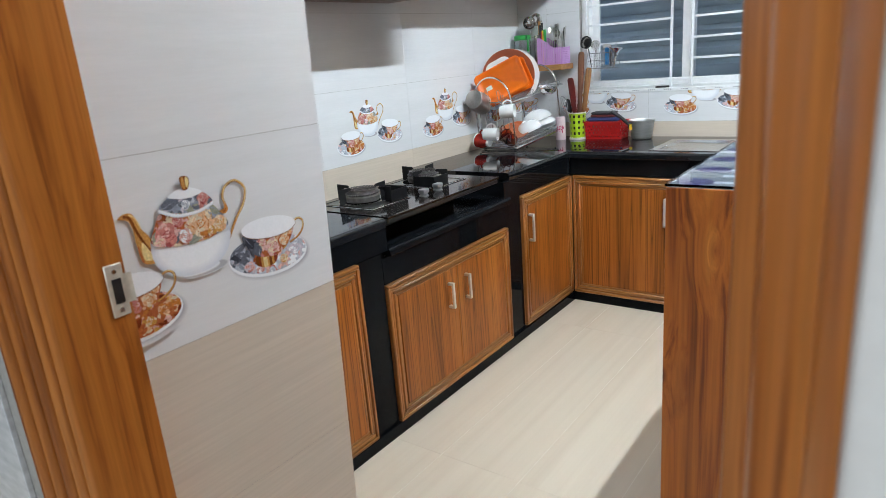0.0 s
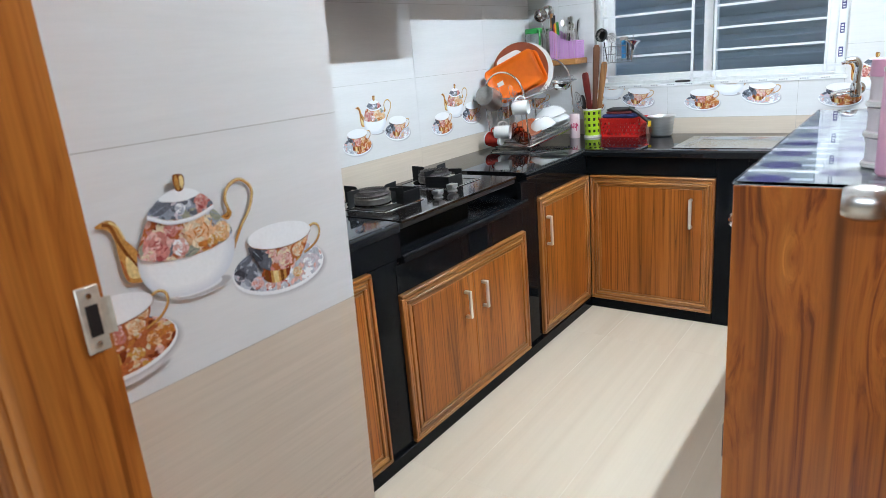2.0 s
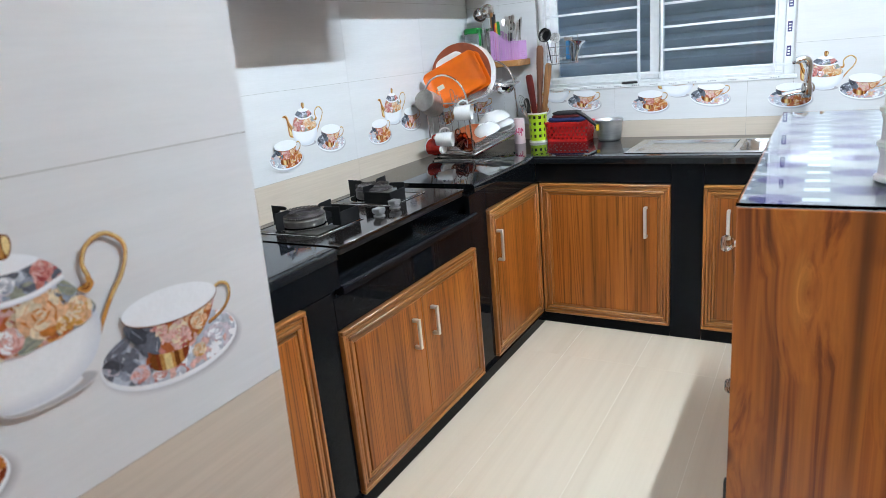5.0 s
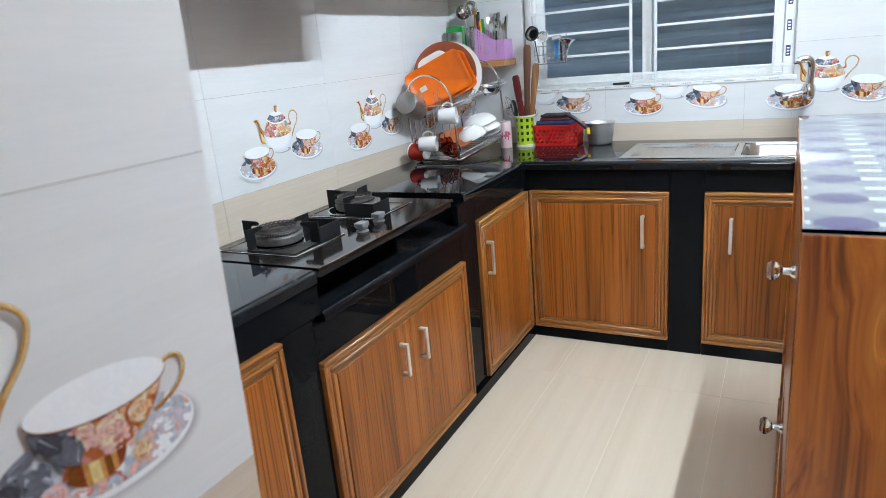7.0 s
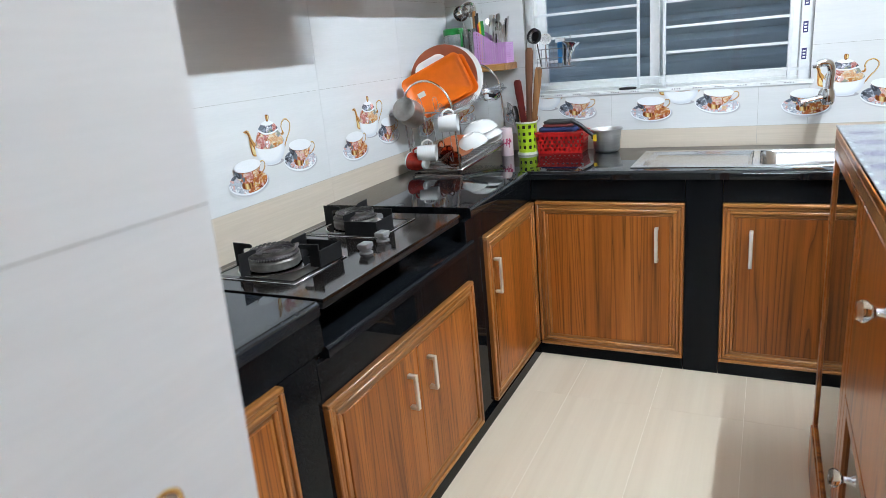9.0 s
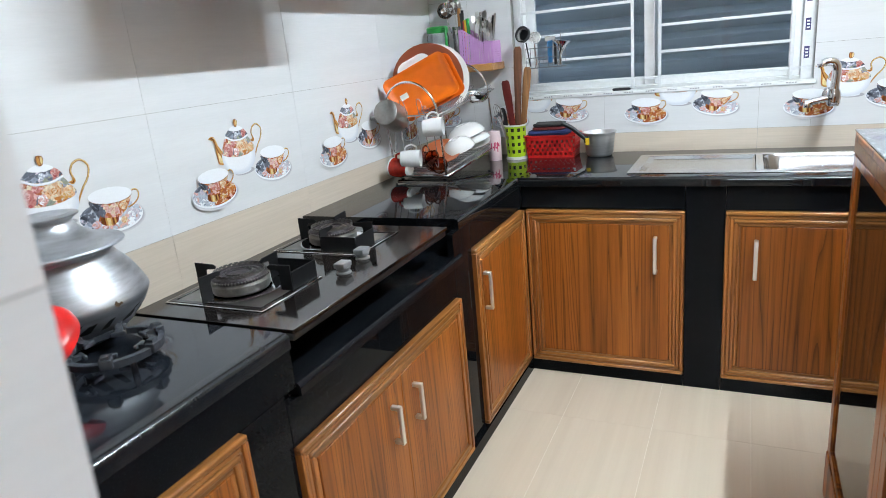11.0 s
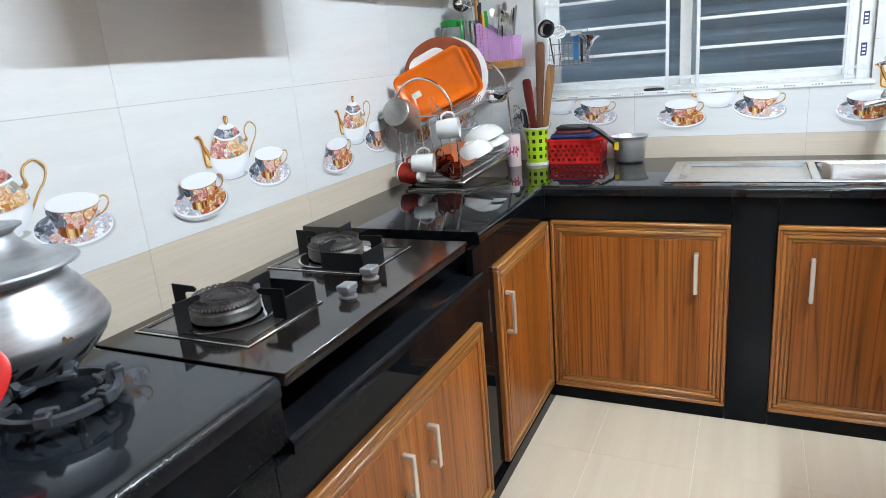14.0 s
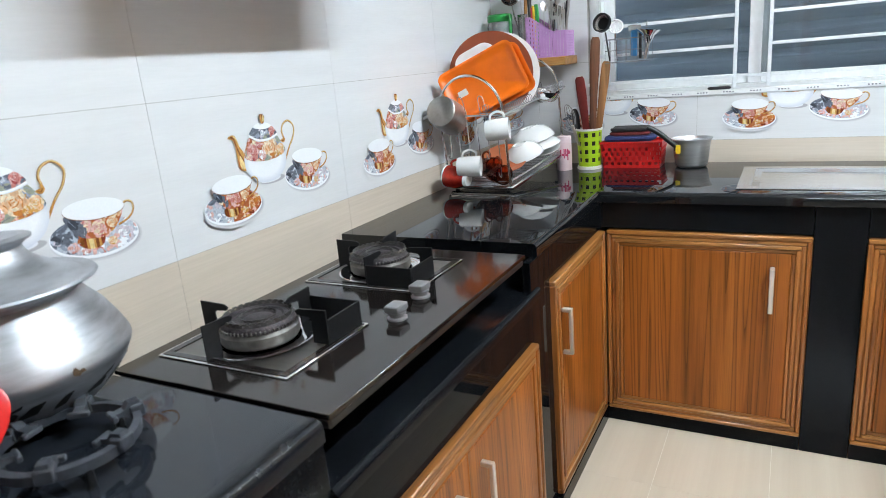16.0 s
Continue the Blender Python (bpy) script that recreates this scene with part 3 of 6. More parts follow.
# ---- window, grille and the night outside ----
win = thing("window_1", ((WX0 + WX1) / 2, YN + 0.05, WZ0), "white sliding window with dark panes over the sink", "window", kind="structure")
fr = Bag()
yF = YN + 0.03
box(fr, WX0, WX0 + 0.045, yF, yF + 0.09, WZ0, WZ1, 0.002)
box(fr, WX1 - 0.045, WX1, yF, yF + 0.09, WZ0, WZ1, 0.002)
box(fr, WX0 + 0.045, WX1 - 0.045, yF, yF + 0.09, WZ0, WZ0 + 0.02, 0.002)
box(fr, WX0 + 0.045, WX1 - 0.045, yF, yF + 0.09, WZ1 - 0.04, WZ1, 0.002)
part("window_frame", fr, M_WHITE, win)
part("window_sill", box(Bag(), WX0 - 0.012, WX1 + 0.012, YN - 0.006, yF, WZ0 - 0.012, WZ0 + 0.006, 0.002), M_WHITE, win)
for sx0, sx1, dy in ((WX0 + 0.045, -0.925, 0.045), (-0.985, WX1 - 0.045, 0.018)):
    s = Bag()
    w = 0.042
    z0, z1 = WZ0 + 0.02, WZ1 - 0.04
    box(s, sx0, sx0 + w, yF + dy, yF + dy + 0.024, z0, z1, 0.002)
    box(s, sx1 - w, sx1, yF + dy, yF + dy + 0.024, z0, z1, 0.002)
    box(s, sx0 + w, sx1 - w, yF + dy, yF + dy + 0.024, z0, z0 + 0.034, 0.002)
    box(s, sx0 + w, sx1 - w, yF + dy, yF + dy + 0.024, z1 - 0.05, z1, 0.002)
    sash = part("sash", s, M_WHITE, win)
    part("pane", box(Bag(), sx0 + w, sx1 - w, yF + dy + 0.010, yF + dy + 0.014, z0 + 0.034, z1 - 0.05, 0), M_WINGLASS, sash)
shutter = Bag()
for k in range(16):
    z = 0.7 + k * 0.1
    shutter.add([(-2.6, YN + 0.62, z), (0.9, YN + 0.62, z), (0.9, YN + 0.585, z + 0.07), (-2.6, YN + 0.585, z + 0.07), (0.9, YN + 0.62, z + 0.1), (-2.6, YN + 0.62, z + 0.1)], [(0, 1, 2, 3), (3, 2, 4, 5)])
solid("backdrop", shutter, M_NIGHT, "dim grey louvred shutter outside the window at night", kind="structure", smooth=False)

grille = thing("window_grille", (-0.95, YN - 0.01, WZ0 + 0.01), "white enamelled steel bars fixed before the window", "window grille")
gy = YN - 0.012
for x in (-1.505, -1.024, -0.915, -0.432):
    part("upright_bar", box(Bag(), x - 0.006, x + 0.006, gy - 0.006, gy + 0.006, WZ0 + 0.012, WZ1, 0.001), M_GRILL, grille)
for x0, x1 in ((-1.505, -1.024), (-0.915, -0.432)):
    for k in range(9):
        z = 1.128 + 0.1035 * k
        if z < WZ1 - 0.02:
            part("cross_bar", box(Bag(), x0 + 0.006, x1 - 0.006, gy - 0.005, gy + 0.005, z - 0.0055, z + 0.0055, 0.001), M_GRILL, grille)
part("cross_bar", box(Bag(), -1.55, -1.511, gy - 0.005, gy + 0.005, 1.1225, 1.1335, 0.001), M_GRILL, grille)
part("cross_bar", box(Bag(), -1.018, -0.921, gy - 0.005, gy + 0.005, 1.1225, 1.1335, 0.001), M_GRILL, grille)
part("cross_bar", box(Bag(), -0.426, -0.36, gy - 0.005, gy + 0.005, 1.1225, 1.1335, 0.001), M_GRILL, grille)

# ---- counters ----
FX, FY = -1.37, 3.40      # faces of the cabinet fronts
ZT = 0.82


def nosed(b, axis, edge, a0, a1, back, z, thick=0.034, r=0.013):
    """A slab whose front edge is rounded on top; axis: the way that the front edge runs."""
    s = 1 if back < edge else -1
    prof = [(back, z - thick), (edge - s * 0.002, z - thick), (edge, z - thick + 0.002)]
    for k in range(7):
        a = math.pi / 2 * k / 6
        prof.append((edge - s * r + s * r * math.cos(a), z - r + r * math.sin(a)))
    prof.append((back, z))
    loops = []
    for a in (a0, a1):
        loops.append([(p, a, q) if axis == "y" else (a, p, q) for p, q in prof])
    return rings(b, loops)


def slab_with_nosing(name, label, edge, a0, a1, z, thick, top):
    """A slab that ends in a rounded, worn nosing along its front."""
    root = thing(name, ((XW + edge) / 2, (a0 + a1) / 2, z - thick), label, "worktop")
    part("slab", box(Bag(), XW + 0.002, edge - 0.030, a0, a1, z - thick, z, 0), top, root)
    part("nosing", nosed(Bag(), "y", edge, a0, a1, edge - 0.030, z, thick), M_EDGE if top is M_GRANITESHEEN else top, root, "worn, half-polished rounded edge")
    return root


slab_with_nosing("worktop", "polished black granite worktop beside the hob", -1.366, PY1 + 0.002, 1.928, ZT, 0.034, M_GRANITESHEEN)
corner = thing("worktop", (-1.3, 3.6, ZT - 0.034), "polished black granite corner worktop round a sink", "worktop")
for bag in (nosed(Bag(), "y", -1.369, 2.777, 3.383, XW + 0.002, ZT), nosed(Bag(), "x", 3.383, -1.381, -0.93, YN - 0.002, ZT), box(Bag(), XW + 0.002, -1.381, 3.383, YN - 0.002, ZT - 0.034, ZT, 0),
            nosed(Bag(), "x", 3.383, -0.93, XE - 0.002, 3.475, ZT), box(Bag(), -0.93, XE - 0.002, 3.80, YN - 0.002, ZT - 0.034, ZT, 0)):
    part("slab", bag, M_GRANITE, corner)
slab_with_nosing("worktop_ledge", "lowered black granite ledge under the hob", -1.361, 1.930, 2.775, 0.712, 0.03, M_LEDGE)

carcass = thing("counter_base", (-1.6, 2.6, 0), "black granite facings, posts and kickboard of the kitchen counter", "counter base")
T = 0.02
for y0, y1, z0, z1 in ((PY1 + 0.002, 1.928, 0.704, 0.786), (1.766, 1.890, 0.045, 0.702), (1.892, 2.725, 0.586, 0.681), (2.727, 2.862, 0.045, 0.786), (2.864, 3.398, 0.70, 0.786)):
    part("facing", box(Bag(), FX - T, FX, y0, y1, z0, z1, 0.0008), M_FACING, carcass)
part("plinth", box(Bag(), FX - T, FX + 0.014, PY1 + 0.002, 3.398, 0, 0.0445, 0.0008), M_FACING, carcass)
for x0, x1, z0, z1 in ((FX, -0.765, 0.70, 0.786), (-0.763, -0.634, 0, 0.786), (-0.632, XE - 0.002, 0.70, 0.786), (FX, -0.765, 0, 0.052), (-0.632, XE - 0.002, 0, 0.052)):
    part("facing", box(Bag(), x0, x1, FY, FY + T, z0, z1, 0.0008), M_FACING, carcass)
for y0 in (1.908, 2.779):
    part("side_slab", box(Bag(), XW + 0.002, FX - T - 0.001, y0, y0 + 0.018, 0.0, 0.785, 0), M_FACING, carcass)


def cabinet_front(label, place, w0, w1, z0, z1, leaves=1, handles=(), group="cabinet fronts of the counter", long_mat=M_LAMINATE_H, leaf_mat=M_LAMINATE):
    """A front with a stepped moulding round it. place(u, z, w): u along the counter, w out of it. handles: (u, z0, z1)."""
    at = place((w0 + w1) / 2, z0, 0)
    root = thing("cabinet_front", at, label, "cabinet door", group)
    f = 0.052

    def piece(name, u0, u1, a0, a1, d0, d1, mat, r=0.0012):
        b = Bag()
        box(b, u0, u1, d0, d1, a0, a1, r)
        b.v = [place(u, z, w) for u, w, z in b.v]
        return part(name, b, mat, root)

    for k, (inset, out) in enumerate(((0.0, 0.016), (0.014, 0.012), (0.0265, 0.016), (0.039, 0.010))):
        wdt = 0.0130
        i0, i1, j0, j1 = w0 + inset, w1 - inset, z0 + inset, z1 - inset
        piece("moulding", i0, i1, j1 - wdt, j1, -0.01, out, long_mat, 0.003)
        piece("moulding", i0, i1, j0, j0 + wdt, -0.01, out, long_mat, 0.003)
        piece("moulding", i0, i0 + wdt, j0 + wdt, j1 - wdt, -0.01, out, M_LAMINATE_V, 0.003)
        piece("moulding", i1 - wdt, i1, j0 + wdt, j1 - wdt, -0.01, out, M_LAMINATE_V, 0.003)
    piece("backing", w0 + 0.001, w1 - 0.001, z0 + 0.001, z1 - 0.001, -0.014, 0.003, M_LAMINATE)
    u0, u1 = w0 + f, w1 - f
    for k in range(leaves):
        a, b_ = u0 + (u1 - u0) * k / leaves, u0 + (u1 - u0) * (k + 1) / leaves
        leaf = piece("door", a + 0.0008, b_ - 0.0008, z0 + f, z1 - f, 0.003, 0.012, leaf_mat, 0.0015)
        for hu, h0, h1 in handles:
            if a <= hu < b_:
                hb = Bag()
                box(hb, hu - 0.0068, hu + 0.0068, 0.031, 0.041, h0, h1, 0.002)
                box(hb, hu - 0.0068, hu + 0.0068, 0.012, 0.034, h0, h0 + 0.012, 0.002)
                box(hb, hu - 0.0068, hu + 0.0068, 0.012, 0.034, h1 - 0.012, h1, 0.002)
                hb.v = [place(u, z, w) for u, w, z in hb.v]
                part("handle", hb, M_HANDLE, leaf, "brushed steel bar handle")
    return root


side = lambda u, z, w: (FX + w, u, z)
endf = lambda u, z, w: (u, FY - w, z)
cabinet_front("zebra-grained teak cabinet front beside the return wall", side, PY1 + 0.06, 1.764, 0.047, 0.702, 1, ((1.30, 0.45, 0.59),), long_mat=M_LAMINATE_Y)
cabinet_front("zebra-grained teak double doors under the hob", side, 1.892, 2.725, 0.045, 0.584, 2, ((2.247, 0.374, 0.482), (2.366, 0.376, 0.484)), long_mat=M_LAMINATE_Y)
cabinet_front("narrow zebra-grained teak door next to the corner", side, 2.864, 3.385, 0.054, 0.694, 1, ((2.922, 0.467, 0.602),), long_mat=M_LAMINATE_Y)
cabinet_front("zebra-grained teak door in the corner under the worktop", endf, -1.351, -0.765, 0.054, 0.695, 1, ((-0.864, 0.463, 0.602),))
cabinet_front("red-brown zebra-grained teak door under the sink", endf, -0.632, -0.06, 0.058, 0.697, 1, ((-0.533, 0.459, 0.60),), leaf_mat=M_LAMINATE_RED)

# ---- hood and wall cupboards above the counter ----
hood = thing("range_hood", (-1.77, 2.435, 1.593), "brown laminate hood box over the hob", "range hood")
hb = Bag()
rings(hb, [[(x0, 2.12, z), (x1, 2.12, z), (x1, 2.755, z), (x0, 2.755, z)] for x0, x1, z in ((XW + 0.001, -1.55, 1.593), (XW + 0.001, -1.55, 1.65), (XW + 0.001, -1.60, 2.3))])
part("canopy", hb, M_CUPBOARD, hood)
part("wall_cupboard", box(Bag(), XW + 0.001, -1.56, 2.77, YN - 0.001, 1.715, 2.35, 0.003), M_CUPBOARD)
tagged(bpy.data.objects["wall_cupboard"], "brown laminate wall cupboard over the corner worktop", "cupboard")

# ---- doorway ----
frame_ = thing("door_frame", (-0.765, 0.64, 0), "polished teak door frame with stepped mouldings", "door frame", kind="structure")
jl = Bag()
prof = [(-0.795, 0.703), (-0.735, 0.703)]
for k in range(5):
    x, y = -0.735 - 0.0118 * k, 0.603 - 0.0088 * k
    prof += [(x, y), (x - 0.0012, y - 0.004), (x - 0.005, y - 0.0072), (x - 0.0095, y - 0.0080), (x - 0.0118, y - 0.0050)]
prof.append((-0.795, 0.559))
rings(jl, [[(x, y, z) for x, y in prof] for z in (0, 2.1)])
part("jamb", jl, M_TEAK, frame_)
jr = Bag()
prof2 = [(0.093, 0.703), (0.06, 0.703), (0.06, 0.76), (0.05, 0.76), (0.05, 0.612), (0.054, 0.606), (0.062, 0.602), (0.066, 0.594), (0.078, 0.586), (0.082, 0.572), (0.093, 0.560)]
rings(jr, [[(x, y, z) for x, y in prof2] for z in (0, 2.1)])
part("jamb", jr, M_TEAK, frame_)
part("head", box(Bag(), -0.735, 0.05, 0.57, 0.70, 2.04, 2.1, 0.004), M_TEAK, frame_)

# ---- teapots and cups printed on the tiles ----

def clip(poly, axis, limit, keep_below):
    out = []
    for i, p in enumerate(poly):
        q = poly[(i + 1) % len(poly)]
        a, b_ = ((p[axis] <= limit) == keep_below), ((q[axis] <= limit) == keep_below)
        if a:
            out.append(p)
        if a != b_:
            t = (limit - p[axis]) / (q[axis] - p[axis])
            out.append((p[0] + (q[0] - p[0]) * t, p[1] + (q[1] - p[1]) * t))
    return out


def oval(cu, cv, ru, rv, tilt=0.0, n=40):
    t = radians(tilt)
    pts = [(ru * math.cos(2 * math.pi * k / n), rv * math.sin(2 * math.pi * k / n)) for k in range(n)]
    return [(cu + x * math.cos(t) - y * math.sin(t), cv + x * math.sin(t) + y * math.cos(t)) for x, y in pts]


def shape(pts, steps=5):
    return [(p[0], p[1]) for p in smooth_line([(u, v) for u, v in pts], steps, True)]


def stroke(pts, width, steps=5):
    line = smooth_line([(u, v) for u, v in pts], steps)
    left, right = [], []
    for i, p in enumerate(line):
        d = (line[min(i + 1, len(line) - 1)] - line[max(i - 1, 0)]).normalized()
        n = Vector((-d.y, d.x)) * width / 2
        left.append((p.x + n.x, p.y + n.y))
        right.append((p.x - n.x, p.y - n.y))
    return left + right[::-1]


def blossom(cu, cv, r, deep, mid, pale, spin=0.0, squash=1.0):
    """A printed rose: uneven overlapping petals round a curled heart."""
    rnd = random.Random(round((cu * 31 + cv * 17 + r * 7) * 1e4))
    place_ = lambda d, a: (cu + d * r * math.cos(radians(a)), cv + d * r * squash * math.sin(radians(a)))

    def petal(d, a, long_, wide, ink):
        c = place_(d, a)
        t = radians(a + 90 + rnd.uniform(-25, 25))
        pts = []
        for k in range(9):
            q = 2 * math.pi * k / 9
            u, v = long_ * r * math.cos(q) * rnd.uniform(0.85, 1.12), wide * r * math.sin(q) * rnd.uniform(0.8, 1.15)
            pts.append((c[0] + u * math.cos(t) - v * math.sin(t), c[1] + squash * (u * math.sin(t) + v * math.cos(t))))
        return (shape(pts, 2), ink)

    out = [petal(0, spin, 0.95, 0.9, mid)]
    for k in range(7):
        a = spin + 51 * k + rnd.uniform(-12, 12)
        out.append(petal(0.66, a, 0.44, 0.30, (pale, mid, pale, mid, pale, deep, mid)[k]))
        out.append(petal(0.56, a + 6, 0.34, 0.07, deep if k % 3 == 0 else mid))
    for k in range(5):
        a = spin + 72 * k + rnd.uniform(-14, 14)
        out.append(petal(0.34, a, 0.34, 0.22, (mid, pale, mid, pale, mid)[k]))
        out.append(petal(0.26, a, 0.24, 0.05, deep))
    out.append(petal(0.06, spin, 0.20, 0.13, pale))
    out.append(petal(0.04, spin + 60, 0.15, 0.05, deep))
    return [("blossom_print", pts, ink) for pts, ink in out]


def leafy(cu, cv, length, width, turn, ink, vein=None):
    t = radians(turn)
    pts = [(0, 0), (0.25, 0.42), (0.55, 0.5), (1.0, 0), (0.6, -0.45), (0.25, -0.4)]
    f = lambda u, v: (cu + u * length * math.cos(t) - v * width * math.sin(t), cv + u * length * math.sin(t) + v * width * math.cos(t))
    out = [("leaf_print", shape([f(u, v) for u, v in pts], 3), ink)]
    if vein:
        out.append(("leaf_print", [f(0.05, 0.03), f(0.9, 0.0), f(0.05, -0.06)], vein))
    return out


def within(items, region):
    """Cuts prints to the convex outline of a region."""
    pts = sorted(set(region))
    cross = lambda o, a, b_: (a[0] - o[0]) * (b_[1] - o[1]) - (a[1] - o[1]) * (b_[0] - o[0])
    hull = []
    for run in (pts, pts[::-1]):
        h = []
        for p in run:
            while len(h) > 1 and cross(h[-2], h[-1], p) <= 0:
                h.pop()
            h.append(p)
        hull += h[:-1]
    out = []
    for name, poly, ink in items:
        for i, p in enumerate(hull):
            q = hull[(i + 1) % len(hull)]
            new_ = []
            for k, v in enumerate(poly):
                w = poly[(k + 1) % len(poly)]
                a, b_ = cross(p, q, v), cross(p, q, w)
                if a >= 0:
                    new_.append(v)
                if (a >= 0) != (b_ >= 0):
                    t = a / (a - b_)
                    new_.append((v[0] + (w[0] - v[0]) * t, v[1] + (w[1] - v[1]) * t))
            poly = new_
            if len(poly) < 3:
                break
        if len(poly) > 2:
            out.append((name, poly, ink))
    return out


def shade(cu, cv, ru, rv, tilt):
    """The soft shadow printed under a dish: ovals that darken inwards."""
    return [("printed_shade", oval(cu, cv, ru * (1.055 - 0.014 * k), rv * (1.13 - 0.034 * k), tilt), "shade_%d" % k) for k in range(8)]


def bouquet(seed, region, n_, size, pick):
    """Petals crowded over a region; pick(s, t) gives their inks by the place across and up it."""
    rnd = random.Random(seed)
    us, vs = [p[0] for p in region], [p[1] for p in region]
    out = []
    for k in range(n_):
        s, t = rnd.random(), rnd.random()
        u, v = min(us) + s * (max(us) - min(us)), min(vs) + t * (max(vs) - min(vs))
        inks = pick(s, t)
        ink = inks[rnd.randrange(len(inks))]
        turn = rnd.uniform(0, 360)
        for q in range(rnd.randint(1, 3)):
            out += leafy(u, v, size * rnd.uniform(0.6, 1.3), size * rnd.uniform(0.4, 0.8), turn + q * rnd.uniform(35, 75), ink)
    return within(out, region)


COLD = ("steel_blue", "pale_blue", "slate", "pale_blue", "lilac")
MILKY = ("pale_blue", "lilac", "white", "pale_blue", "pale_rose", "white")
ROSY = ("rose", "pale_rose", "deep_rose", "cream", "rust", "pale_rose")
DARK = ("slate", "slate", "deep_slate", "steel_blue", "deep_slate")
RUSTY = ("rust", "deep_rust", "orange", "amber", "pale_rose", "peach", "rust", "cream")


def cup_shapes(du, dv, warm, spin):
    c0, s0 = math.cos(radians(spin)), math.sin(radians(spin))
    o = lambda u, v: (0.449 + du + (u - 0.449) * c0 - (v - 0.0975) * s0, 0.0975 + dv + (u - 0.449) * s0 + (v - 0.0975) * c0)
    m = lambda pts: [o(u, v) for u, v in pts]
    out = shade(*o(0.4530, 0.0930), 0.0885, 0.0385, spin - 7)
    out += [("saucer_print", m(oval(0.449, 0.0972, 0.0882, 0.0392, -7)), "soft_shade"), ("saucer_print", m(oval(0.449, 0.0980, 0.0876, 0.0384, -7)), "white")]
    dish_ = m(oval(0.449, 0.1000, 0.0855, 0.0358, -7))
    out.append(("saucer_print", dish_, "pale_blue"))
    if warm:
        out += bouquet(5, dish_, 90, 0.012, lambda s, t: MILKY + ("steel_blue",))
        half = clip(dish_, 0, 0.440 + du, False)
        out.append(("saucer_print", half, "rust"))
        out += bouquet(17, half, 110, 0.011, lambda s, t: DARK + RUSTY if t > 0.75 else RUSTY + ("cream",))
    else:
        out += bouquet(6, dish_, 150, 0.012, lambda s, t: (DARK + COLD if t > 0.55 else COLD) if s < 0.33 else (ROSY + COLD if s < 0.5 else MILKY))
    art = leafy(*o(0.376, 0.124), 0.030, 0.018, 20 + spin, "slate", "steel_blue")
    art += blossom(*o(0.402, 0.088), 0.0125, *(("steel_blue", "pale_blue", "white") if warm else ("rose", "pale_rose", "lilac")), 20, 0.8)
    art += blossom(*o(0.424, 0.079), 0.0105, *(("lilac", "pale_blue", "white") if warm else ("rose", "pale_rose", "white")), 50, 0.8)
    art += blossom(*o(0.478, 0.082), 0.0105, *(("orange", "amber", "cream") if warm else ("amber", "cream", "peach")), 15, 0.8)
    art += blossom(*o(0.506, 0.093), 0.014, *(("rust", "orange", "peach") if warm else ("pale_blue", "lilac", "white")), 75, 0.8)
    out += within(art, dish_)
    loop = [(0.507, 0.1415), (0.5225, 0.1475), (0.5335, 0.1415), (0.5325, 0.127), (0.519, 0.1145), (0.497, 0.1075)]
    out += [("handle_print", m(stroke(loop, 0.0040)), "bronze"), ("handle_print", m(stroke([(u, v + 0.0004) for u, v in loop], 0.0031)), "gold"),
            ("handle_print", m(stroke([(u + 0.0003, v + 0.0009) for u, v in loop[:4]], 0.0014)), "pale_gold")]
    foot_ = shape(m([(0.421, 0.103), (0.4165, 0.087), (0.432, 0.0785), (0.451, 0.0775), (0.4625, 0.085), (0.463, 0.101)]))
    out.append(("foot_print", foot_, "gold"))
    out += within([("foot_print", m([(a, 0.07), (a + w, 0.07), (a + w, 0.11), (a, 0.11)]), ink) for a, w, ink in ((0.414, 0.009, "bronze"), (0.423, 0.004, "deep_rust"), (0.432, 0.009, "pale_gold"), (0.445, 0.006, "bronze"), (0.456, 0.009, "deep_rust"))], foot_)
    bowl_ = shape(m([(0.398, 0.146), (0.402, 0.124), (0.417, 0.105), (0.440, 0.0955), (0.466, 0.0945), (0.491, 0.106), (0.509, 0.138), (0.455, 0.148)]))
    out.append(("cup_print", bowl_, "rust"))
    out += within([("cup_print", m([(0.39, 0.16), (0.39, 0.09), (0.428 if not warm else 0.415, 0.09), (0.433 if not warm else 0.419, 0.16)]), "slate")], bowl_)
    out += bouquet(11 + warm, bowl_, 120, 0.0085, lambda s, t: DARK if s < (0.14 if warm else 0.27) else (ROSY + ("slate", "orange") if s < 0.58 else RUSTY + ("pale_rose",)))
    art = leafy(*o(0.402, 0.138), 0.024, 0.018, -55 + spin, "deep_slate", "steel_blue") + leafy(*o(0.424, 0.103), 0.018, 0.010, 70 + spin, "slate", "pale_blue")
    art += blossom(*o(0.436, 0.124), 0.0085, "rose", "pale_rose", "cream", 10, 0.85)
    art += blossom(*o(0.456, 0.1135), 0.0150, *(("rust", "rose", "pale_rose") if warm else ("rose", "pale_rose", "cream")), 33, 0.9)
    art += blossom(*o(0.484, 0.116), 0.0120, "orange", "peach", "cream", 60, 0.9) + blossom(*o(0.497, 0.130), 0.0090, "orange", "peach", "cream", 0, 0.9)
    out += within(art, bowl_)
    out += [("cup_print", m(oval(0.4550, 0.1468, 0.0610, 0.0196, -5)), "bronze"), ("cup_print", m(oval(0.4550, 0.1476, 0.0606, 0.0192, -5)), "white"),
            ("cup_print", m(oval(0.4555, 0.1470, 0.0590, 0.0178, -5)), "grade_6_shade"), ("cup_print", m(oval(0.4540, 0.1485, 0.0585, 0.0174, -5)), "white")]
    return out


